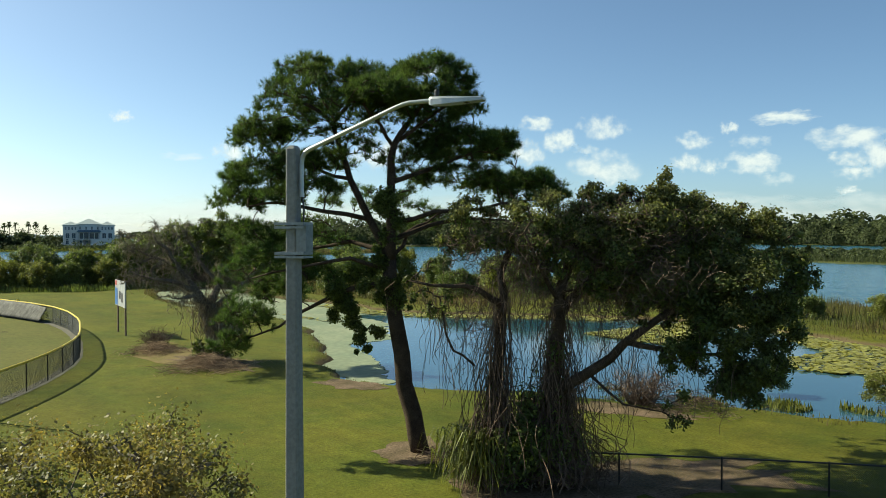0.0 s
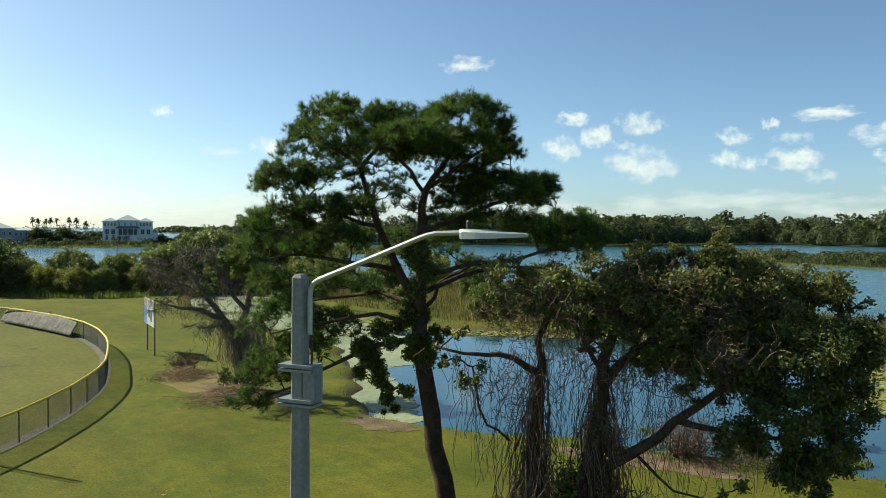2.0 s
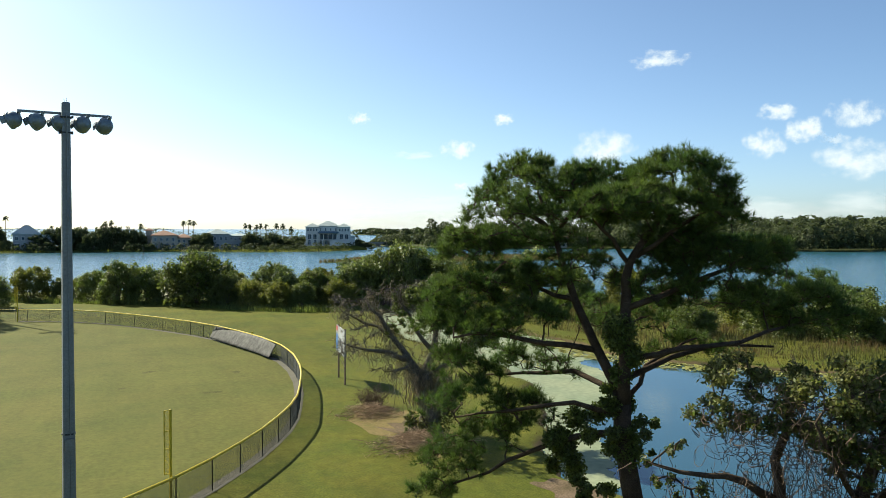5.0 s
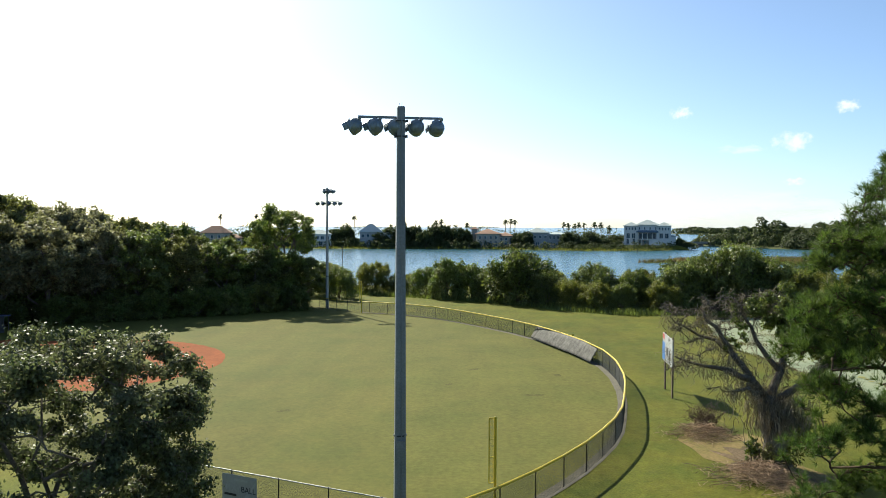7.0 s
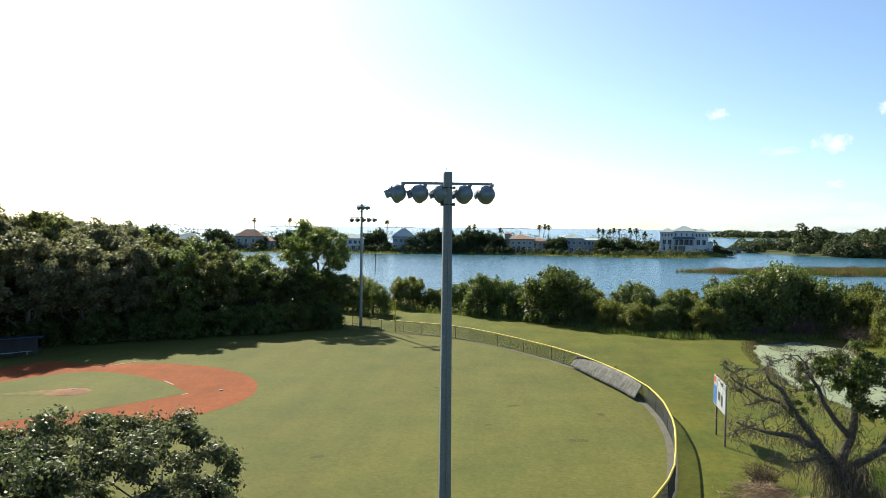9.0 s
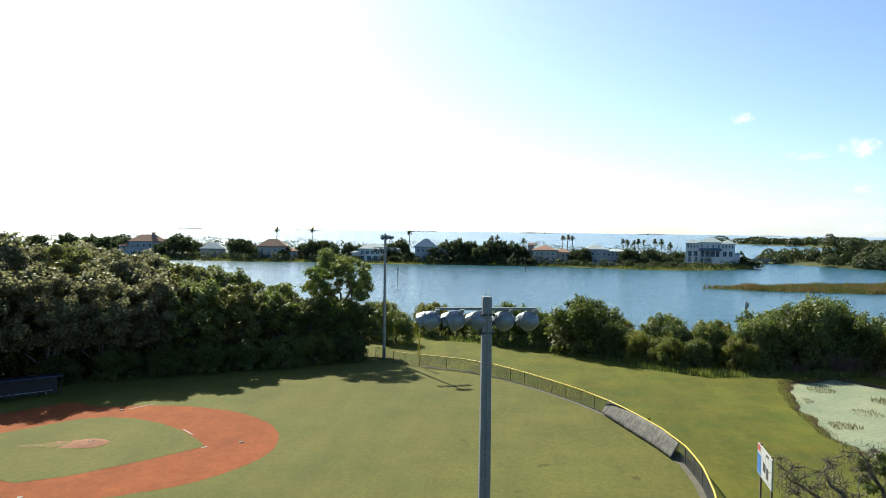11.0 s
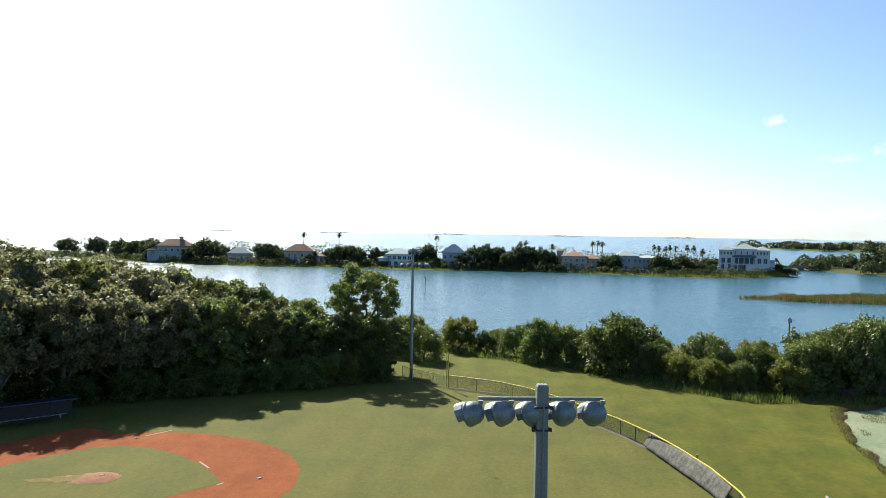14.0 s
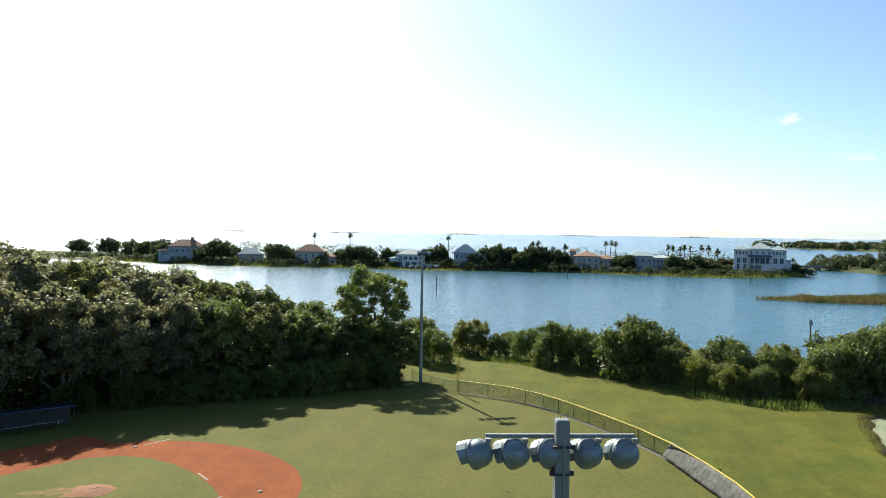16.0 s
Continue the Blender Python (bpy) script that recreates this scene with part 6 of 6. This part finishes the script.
house(-151, 534, 10, "cream house with a red-brown tile roof", CREAM, TILE_RED, [(0, 0, 16, 11, 6.2, 3.2), (10, -1, 9, 8, 4.0, 1.6)],
      [(-5.6, 5.6, 4, -5.5, 4.6, 1.4, 1.6, False), (-5.6, 5.6, 4, -5.5, 1.9, 1.8, 2.0, True), (7.4, 12.6, 3, -5.0, 2.0, 1.4, 2.0, True)])
house(-192, 536, 14, "low pale house with a light hip roof", CREAM, ROOF_GREY, [(0, 0, 13, 10, 4.6, 2.8)],
      [(-4.8, 4.8, 4, -5.0, 2.4, 1.6, 1.8, False)])
house(-241, 546, 18, "two-storey house with a brown tile roof", GREYWALL, TILE_RED, [(0, 0, 20, 12, 7.4, 3.2), (-11, -1, 9, 9, 5.2, 2.0), (3, 0, 1.6, 1.6, 11.5, 0.4)],
      [(-8, 8, 6, -6.0, 5.6, 1.4, 1.6, False), (-8, 8, 5, -6.0, 2.0, 1.9, 2.1, False)])
house(250, 556, -22, "tan house with a red tile roof among trees", CREAM, TILE_RED, [(0, 0, 16, 10, 6.0, 2.8)], [(-5.6, 5.6, 4, -5.0, 4.2, 1.4, 1.6, False)])
house(300, 530, -28, "white two-storey house among trees", WHITE, ROOF_GREY, [(0, 0, 14, 10, 7.0, 1.8)], [(-4.6, 4.6, 4, -5.0, 5.0, 1.4, 1.6, False), (-4.6, 4.6, 4, -5.0, 2.0, 1.6, 2.0, False)])

house(376, 526, -34, "small white house under the far trees", WHITE, TILE_RED, [(0, 0, 15, 10, 6.4, 2.2)], [(-5.2, 5.2, 5, -5.0, 4.4, 1.6, 1.8, False), (-5.2, 5.2, 4, -5.0, 1.7, 1.8, 2.0, False)])


def palm(x, y, h, seed, label="tall thin fan palm on the far shore", group="palms on the far shore"):
    rng = np.random.default_rng(seed)
    t = thing("palm_tree", (x, y, 0), label, "palm", group)
    tip = (rng.normal() * 0.4, rng.normal() * 0.4, h)
    part("trunk", Shape().tube(bent((0, 0, -0.1), tip, rng, 0.03, 6), [0.34, 0.26, 0.24, 0.22, 0.22, 0.25], 7), GREY_BARK, t)
    quads = []
    for k in range(34):
        a, e = rng.uniform(0, 2 * math.pi), rng.uniform(-0.9, 1.2)
        d = np.array([math.cos(a) * math.cos(e), math.sin(a) * math.cos(e), math.sin(e)])
        s = np.cross(d, (0, 0, 1.0))
        s /= np.linalg.norm(s) + 1e-9
        p0, p1, p2 = np.array(tip), np.array(tip) + d * 1.3, np.array(tip) + d * 2.4 - np.array([0, 0, 0.7])
        quads += [[p0 - s * 0.08, p0 + s * 0.08, p1 + s * 0.5, p1 - s * 0.5], [p1 - s * 0.5, p1 + s * 0.5, p2 + s * 0.12, p2 - s * 0.12]]
    part("crown", fast_mesh("crown", np.array(quads), 4), LEAF_FAR, t)
    return t


for i, (x, y, h) in enumerate([(-149, 536, 20), (-126, 536, 20.5), (-62, 536, 19.5), (-152, 532, 9), (-140, 530, 8), (77, 548, 15.5), (80, 552, 15), (83.5, 546, 14.6), (87, 550, 15.4), (90, 546, 15.2), (97.5, 548, 15.6), (101.5, 546, 15.4), (107, 548, 13.6),
                              (38, 546, 17), (41, 550, 17.6), (44, 546, 17), (-8, 540, 16.5), (-4, 536, 17), (12, 542, 15), (148, 552, 9), (152, 548, 8.6), (270, 560, 15), (276, 556, 17), (282, 560, 16), (-108, 534, 9)]):
    palm(x, y, h, 200 + i)

far_kinds = [broadleaf("shore_tree", 10, 7.0, 90 + k, 3400, 0.62, LEAF_FAR, GREY_BARK, "dark rounded tree on the far shore", lobe_n=20, trunk_share=0.04, group="trees on the far shore", bare=12, skirt=True, low=-0.9) for k in range(3)]
FAR_TREES = [(-212.5, 534, 14, 1.55), (-173, 532, 12.5, 1.35), (-133, 536, 9, 0.6), (-124, 532, 11.5, 0.9), (-117, 534, 12, 0.9), (-110, 530, 9, 0.7), (-101, 532, 10.5, 0.7), (-94, 530, 9.5, 0.6), (-73, 532, 11, 0.8), (-66, 534, 13, 0.9), (-59, 526, 6, 0.5),
             (-38, 532, 12, 0.9), (-30, 530, 13.5, 1.0), (-22, 534, 13, 0.9), (-16, 528, 9, 0.8), (-10, 532, 13, 0.9), (-3, 534, 13.5, 1.0), (6, 530, 12, 0.9), (12, 532, 10, 0.7), (44, 528, 9, 0.6), (50, 524, 6, 0.5), (76, 524, 9.5, 0.8), (84, 522, 7, 0.9),
             (92, 540, 8, 1.0), (100, 546, 8, 1.0), (106, 528, 4, 0.6), (112, 556, 8, 1.0), (150, 540, 6, 0.7), (155, 530, 4, 0.6), (-160, 528, 7, 0.7), (-142, 526, 6, 0.6), (-226, 534, 9, 0.8), (-256, 545, 12, 1.2), (-268, 560, 13, 1.2), (-284, 570, 12, 1.2),
             (-300, 580, 12, 1.2), (-215, 560, 10, 1.0), (-175, 560, 9, 1), (60, 560, 8, 1.0), (30, 562, 8, 1.0), (0, 570, 8, 1.0), (-30, 570, 8, 1), (-330, 600, 13, 1.2), (-360, 610, 12, 1.2)]
FAR_TREES += [(x, 527 + 5 * math.sin(x), 7.5 + 2.5 * math.sin(x * 1.7), 0.8) for x in (-44, -14, 49, 79, 90, 96, 103)]
FAR_TREES += [(x, 521 + 2 * math.sin(x), 4.2 + 1.2 * math.sin(x * 1.3), 0.5) for x in (-104, -94, -70, -62, -38, -28, -19, -10, 0, 9, 17, 42, 50, 73, 82, 91, 100, 108)]
for i, (x, y, h, k) in enumerate(FAR_TREES):
    src = far_kinds[i % 3]
    (put if i < 3 else again)(src, x, y, 0, rng.uniform(0, 360), k * 1.15, h / 10 * 1.15)


def canopy(name, domes, per, leaf, seed, label, material=None):
    """A far wood: the leaves of many crowns as one."""
    rng = np.random.default_rng(seed)
    out = []
    for x, y, r, h in domes:
        d = rng.normal(size=(per, 3))
        d[:, 2] = np.abs(d[:, 2]) * 0.9 + 0.05
        d /= np.linalg.norm(d, axis=1, keepdims=True)
        knobs = rng.normal(size=(9, 3))
        knobs[:, 2] = np.abs(knobs[:, 2])
        knobs /= np.linalg.norm(knobs, axis=1, keepdims=True)
        bulge = np.clip((d @ knobs.T).max(1), 0.6, 1.0)[:, None]
        at = np.array([x, y, h * 0.08]) + d * np.array([r, r, h * 0.92]) * (0.55 + 0.47 * bulge) * rng.uniform(0.9, 1.04, (per, 1))
        face = d + rng.normal(size=(per, 3)) * 0.45
        face /= np.linalg.norm(face, axis=1, keepdims=True)
        a = np.cross(face, rng.normal(size=(per, 3)))
        a /= np.linalg.norm(a, axis=1, keepdims=True) + 1e-9
        b, k = np.cross(face, a), leaf * rng.uniform(0.6, 1.3, (per, 1))
        out.append(np.stack([at - a * k * 0.65, at - b * k * 0.45, at + a * k * 0.65, at + b * k * 0.45], 1))
    return tagged(part(name, fast_mesh(name, np.concatenate(out), 4), material or LEAF_FAR), label, "woods", kind="stuff")


def scatter(poly, n, area, seed, low, high, edge=4.0, wide=(7, 12)):
    r = np.random.default_rng(seed)
    x, y = r.uniform(area[0], area[2], n * 12), r.uniform(area[1], area[3], n * 12)
    keep = poly_sd(x, y, poly) > edge
    x, y = x[keep][:n], y[keep][:n]
    return [(a, b, r.uniform(*wide), r.uniform(low, high)) for a, b in zip(x, y)]


canopy("shore_scrub", [(x, float(np.interp(x, [-360, -299, -230, -165, -127, -75, -24, 28, 60, 85, 108, 132, 152], [572, 556, 531, 518, 525, 516, 522, 521, 508, 500, 500, 513, 536])) + 4 * math.sin(x), 5 + 1.5 * math.sin(x * 0.7), 3.5 + 2.2 * math.sin(x * 0.23) ** 2 + (0 if x < 30 else -0.6)) for x in range(-360, 156, 5) if not (-100 < x < -84 or -72 < x < -62)], 90, 0.9, 9, "hedges and scrub along the far shore")
canopy("back_trees", [(x, 585 + 12 * math.sin(x * 0.1) + max(0, -x - 100) * 0.25, 9, 10.5 + 3.5 * math.sin(x * 0.31) ** 2) for x in range(-380, 118, 9)], 260, 0.9, 10, "row of dark trees behind the houses")
edge = resample([(224, 549), (262, 526), (330, 506), (382, 456), (404, 424), (438, 408), (520, 407), (632, 424), (614, 300), (566, 160), (604, -40), (800, -390)], 7.0)
er = np.random.default_rng(77)
canopy("lakeside_woods", [(p[0] + er.uniform(0, 8), p[1] + er.uniform(0, 8), er.uniform(6, 9), er.uniform(9, 17)) for p in edge], 560, 1.15, 11, "dark green trees down to the far water's edge")
canopy("far_woods", scatter(FAR_RIGHT, 420, (230, 120, 760, 620), 1, 15, 24, 5), 460, 1.75, 1, "dense dark green wood across the lake")
canopy("far_woods", scatter(FAR_RIGHT, 220, (560, -300, 1000, 900), 2, 22, 30, 10, (12, 20)), 240, 3.2, 2, "dense dark green wood across the lake")
canopy("far_mangroves", scatter(FAR_POINT, 120, (400, 1150, 1200, 1690), 3, 9, 15, 3, (14, 26)), 260, 3.6, 3, "low dark mangroves on a distant point")
canopy("isle_scrub", scatter(ISLE, 260, (262, 20, 425, 250), 4, 2.0, 3.6, 9, (3, 6)), 150, 0.8, 4, "green scrub on the reedy island", LEAF_FAR)
canopy("far_right_scrub", scatter(FAR_RIGHT, 160, (186, 540, 420, 800), 5, 5, 10, 3, (5, 9)), 420, 1.3, 5, "green shore scrub beyond the bridge")
canopy("barrier_trees", [(x, float(np.interp(x, [-1900, 0, 1500, 2700], [3925, 4070, 4085, 3530])), 30, 1.5 + 7 * max(0.0, math.sin(x * 0.011)) ** 6) for x in range(-1880, 2690, 24) if math.sin(x * 0.011) > 0.75], 26, 4.0, 6, "thin line of trees on the horizon, haze put into their colour", HAZED_SHORE)
canopy("bar_bush", [(190, 352, 5, 7), (184, 354, 3, 4)], 220, 0.8, 7, "bush on the reed island", LEAF_GREEN)
# woods behind the camera, which close the place
canopy("park_woods", [(float(x), -70 + 18 * math.sin(x * 0.05), 12, 13) for x in range(-160, 130, 12)], 260, 1.2, 8, "trees at the back of the park", LEAF_OLIVE)

bridge = thing("bridge", (0, 0, 0), "low concrete bridge between the far shores", "bridge")
part("deck", Shape().box(173, 610, 1.9, 62, 7, 0.7, 0.35), CONCRETE, bridge)
part("railing", Shape().box(174, 606.4, 2.7, 62, 0.3, 0.9, 0.35), CONCRETE, bridge)
for k in range(6):
    part("pier", Shape().box(150 + 9.4 * k, 601.4 + 3.4 * k, 0.2, 1.2, 6, 3.4, 0.35), CONCRETE, bridge)


def channel_post(x, y, h, label, board=False):
    t = thing("channel_marker", (x, y, WATER_Z - 0.6), label, "channel marker", "channel markers")
    part("pile", Shape().lathe([(0.17, 0), (0.17, h), (0.1, h + 0.12)], sides=9), WOOD, t)
    part("board", Shape().box(0, -0.24, h - 0.7, 0.9, 0.06, 0.9) if board else Shape().box(0, -0.22, h - 0.3, 0.6, 0.05, 0.6), GREYWALL if board else DARK, t)


channel_post(12, 452, 5.0, "dark timber channel marker in the lake")
channel_post(-41, 333, 7.0, "bare dark timber pile in the lake")
channel_post(104, 452, 2.8, "short dark timber pile in the lake")
channel_post(57, 205, 7.4, "pale notice board on a post by the shore", True)


# ---- things round the field ----
def scoreboard():
    t = thing("scoreboard", (0, 0, 0), "small blue and white scoreboard on two posts", "scoreboard")
    for x, y in ((22.6, 78.7), (22.98, 82.6)):
        part("post", Shape().box(x + 0.14, y, 2.55, 0.14, 0.14, 5.3, 0.08), WOOD, t)
    turn = math.atan2(3.9, 0.38)
    cx, cy = 22.9, 80.9
    part("panel", Shape().box(cx, cy, 3.85, 5.2, 0.1, 2.45, turn), BANNER, t)
    fx, fy = -math.sin(turn) * 0.058, math.cos(turn) * 0.058
    ux, uy = math.cos(turn), math.sin(turn)
    for u, z, w, h, m in ((1.9, 3.5, 1.4, 1.6, BLUE), (2.0, 4.8, 0.9, 0.45, RED), (0.1, 4.6, 0.9, 0.5, GREYINK), (0.0, 3.7, 0.9, 0.7, INK), (-0.95, 4.3, 0.7, 0.4, GREYINK), (-1.1, 3.5, 0.7, 0.9, INK), (0.2, 3.05, 1.0, 0.2, GREYINK), (-1.0, 4.85, 0.9, 0.16, INK)):
        part("marking", Shape().box(cx + ux * u + fx, cy + uy * u + fy, z, w, 0.012, h, turn), m, t)


scoreboard()


def tarp():
    """A grey tarpaulin slung from the fence's top and pegged out on the grass inside."""
    line = resample([(19.55, 95.6), (18.5, 100.9), (16.9, 107.0), (15.0, 114.6)], 0.22)
    r = np.random.default_rng(8)
    top = offset_line([tuple(p) for p in line], 0.08)
    low = offset_line([tuple(p) for p in line], 1.1)
    pts, n, m = [], len(line), 7
    for i in range(n):
        fold = 0.1 * math.sin(i * 0.55) * math.sin(i * 0.13 + 1) + 0.07 * math.sin(i * 1.7) + 0.05 * r.normal()
        for j in range(m):
            k = j / (m - 1)
            pts.append((top[i][0] + (low[i][0] - top[i][0]) * k ** 0.85 + fold * 0.4 * k, top[i][1] + (low[i][1] - top[i][1]) * k ** 0.85,
                        1.55 * (1 - k) ** 1.05 + 0.25 + fold * math.sin(math.pi * k) * 0.9))
    s = Shape().add(pts, [(i * m + j, i * m + j + 1, i * m + m + j + 1, i * m + m + j) for i in range(n - 1) for j in range(m - 1)])
    ob = part("tarpaulin", s.mesh("tarpaulin", True), TARP)
    md = ob.modifiers.new("thick", "SOLIDIFY")
    md.thickness = 0.015
    tagged(ob, "creased grey tarpaulin slung from the outfield fence", "tarpaulin")
    cone = part("safety_flag", Shape().box(18.0, 104.8, 1.75, 0.3, 0.05, 0.45, 0.4), YELLOW)
    tagged(cone, "small orange-yellow flag on the fence top", "flag")


tarp()


def banner():
    a, b = np.array([-8.3, 51.62]), np.array([-6.2, 50.6])
    d = (b - a) / np.linalg.norm(b - a)
    turn = math.atan2(d[1], d[0])
    mid = (a + b) / 2
    t = thing("fence_banner", (mid[0] + 0.06 * d[1], mid[1] - 0.06 * d[0], 0), "white vinyl banner with dark lettering on the fence", "banner", turn=math.degrees(turn))
    part("sheet", Shape().box(0, 0, 0.93, 2.3, 0.02, 1.5), BANNER, t)

    def words(text, x, z, size, m):
        c = bpy.data.curves.new("lettering", "FONT")
        c.body, c.size, c.extrude, c.align_x = text, size, 0.004, "CENTER"
        ob = new("lettering", c)
        ob.data.materials.append(m)
        ob.parent = t
        ob.matrix_basis = pose(x, -0.017, z, 90, 0, 0)

    words("PLAY", -0.42, 0.82, 0.44, GREYINK)
    words("BALL", 0.6, 0.82, 0.44, INK)
    part("bar", Shape().box(0.1, -0.014, 1.42, 0.9, 0.012, 0.1), GREYINK, t)
    part("bar", Shape().box(-0.6, -0.014, 0.62, 0.8, 0.012, 0.12), INK, t)
    part("stripe", Shape().add([(0.1, -0.014, 0.3), (0.4, -0.014, 0.3), (1.1, -0.014, 1.3), (1.1, -0.014, 1.5)], [(0, 1, 2, 3)]), GREYINK, t)


banner()


def dugout():
    t = thing("dugout", (-60.5, 110.5, 0), "dark dugout with a blue-edged roof under the trees", "dugout", turn=48)
    part("roof", Shape().box(0, 0.75, 2.5, 15, 2.4, 0.1), ROOF_FELT, t)
    part("fascia", Shape().box(0, -0.46, 2.56, 15.1, 0.08, 0.13), NAVY, t)
    part("back_wall", Shape().box(0, 1.9, 1.2, 15, 0.15, 2.4), DARK, t)
    for k in range(6):
        part("post", Shape().lathe([(0.05, 0), (0.05, 2.5)], (-7.3 + 2.92 * k, -0.35, 0), sides=8), DARK, t)
    part("bench", Shape().box(0, 1.5, 0.45, 13.5, 0.35, 0.06).box(-6, 1.5, 0.21, 0.1, 0.3, 0.42).box(6, 1.5, 0.21, 0.1, 0.3, 0.42), ALU, t)
    part("rail", Shape().tube([(-7.3, -0.35, 1.1), (7.3, -0.35, 1.1)], 0.03, 6), DARK, t)


dugout()


def brush_pile(x, y, r, n, seed, label, material):
    g = np.random.default_rng(seed)
    s = Shape()
    for _ in range(n):
        a = g.uniform(0, 2 * math.pi)
        c = np.array([g.normal() * r * 0.45, g.normal() * r * 0.45, 0])
        c[2] = max(0.03, 0.36 * r * math.exp(-(c[0] ** 2 + c[1] ** 2) / (r * r * 0.4)) * g.uniform(0.2, 1))
        d = np.array([math.cos(a), math.sin(a), g.normal() * 0.25]) * g.uniform(0.3, 0.9)
        s.tube(bent(c - d, c + d, g, 0.1, 4), g.uniform(0.006, 0.014), 3, False)
    ob = part("brush_pile", s, material)
    ob.location = (x, y, 0.03)
    tagged(ob, label, "brush pile", "brush piles", "stuff")


brush_pile(22.0, 56.5, 2.8, 800, 1, "heap of dry pinkish-brown brush by the oak", BRUSH)
brush_pile(21.6, 66.5, 2.4, 500, 2, "low heap of grey brush by the oak", BRUSH)
brush_pile(22.0, 27.4, 1.6, 200, 3, "fallen twigs at the pine's foot", VINE)
brush_pile(38.0, 27.5, 2.6, 260, 4, "bare dead brush at the pond's edge", VINE)
brush_pile(45.5, 16.5, 2.6, 300, 5, "bare grey brush at the pond's edge", VINE)


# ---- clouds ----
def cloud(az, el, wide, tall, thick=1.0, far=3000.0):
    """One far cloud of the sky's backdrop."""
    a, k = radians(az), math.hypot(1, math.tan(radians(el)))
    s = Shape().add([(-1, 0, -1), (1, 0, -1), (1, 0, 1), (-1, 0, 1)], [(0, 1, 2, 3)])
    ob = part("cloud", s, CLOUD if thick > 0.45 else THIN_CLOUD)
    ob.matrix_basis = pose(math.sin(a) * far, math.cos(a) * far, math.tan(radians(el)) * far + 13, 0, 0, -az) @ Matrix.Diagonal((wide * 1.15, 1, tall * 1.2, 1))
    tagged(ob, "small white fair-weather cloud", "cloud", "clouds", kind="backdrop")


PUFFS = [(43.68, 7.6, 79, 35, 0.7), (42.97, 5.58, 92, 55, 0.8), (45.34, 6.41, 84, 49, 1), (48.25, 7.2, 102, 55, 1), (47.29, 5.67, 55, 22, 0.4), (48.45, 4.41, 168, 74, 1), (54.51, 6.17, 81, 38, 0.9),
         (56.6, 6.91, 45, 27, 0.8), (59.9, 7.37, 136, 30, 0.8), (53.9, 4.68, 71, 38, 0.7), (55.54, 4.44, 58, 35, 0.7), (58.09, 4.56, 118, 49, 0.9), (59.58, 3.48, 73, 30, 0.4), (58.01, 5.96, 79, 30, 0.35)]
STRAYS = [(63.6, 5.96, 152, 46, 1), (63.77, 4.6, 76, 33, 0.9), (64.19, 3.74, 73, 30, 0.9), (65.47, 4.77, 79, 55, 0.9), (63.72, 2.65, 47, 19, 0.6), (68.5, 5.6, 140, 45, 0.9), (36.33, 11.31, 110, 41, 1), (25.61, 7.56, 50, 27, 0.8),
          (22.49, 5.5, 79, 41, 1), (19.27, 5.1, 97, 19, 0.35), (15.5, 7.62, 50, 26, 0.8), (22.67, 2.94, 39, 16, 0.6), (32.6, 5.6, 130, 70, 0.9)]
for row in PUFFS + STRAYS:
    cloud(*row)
# thin banks low over the horizon, which also whiten its yellowish band
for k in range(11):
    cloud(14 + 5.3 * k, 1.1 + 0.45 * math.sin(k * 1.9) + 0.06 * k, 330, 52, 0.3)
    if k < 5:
        # lower row of glowing cloud, added only to pale the horizon
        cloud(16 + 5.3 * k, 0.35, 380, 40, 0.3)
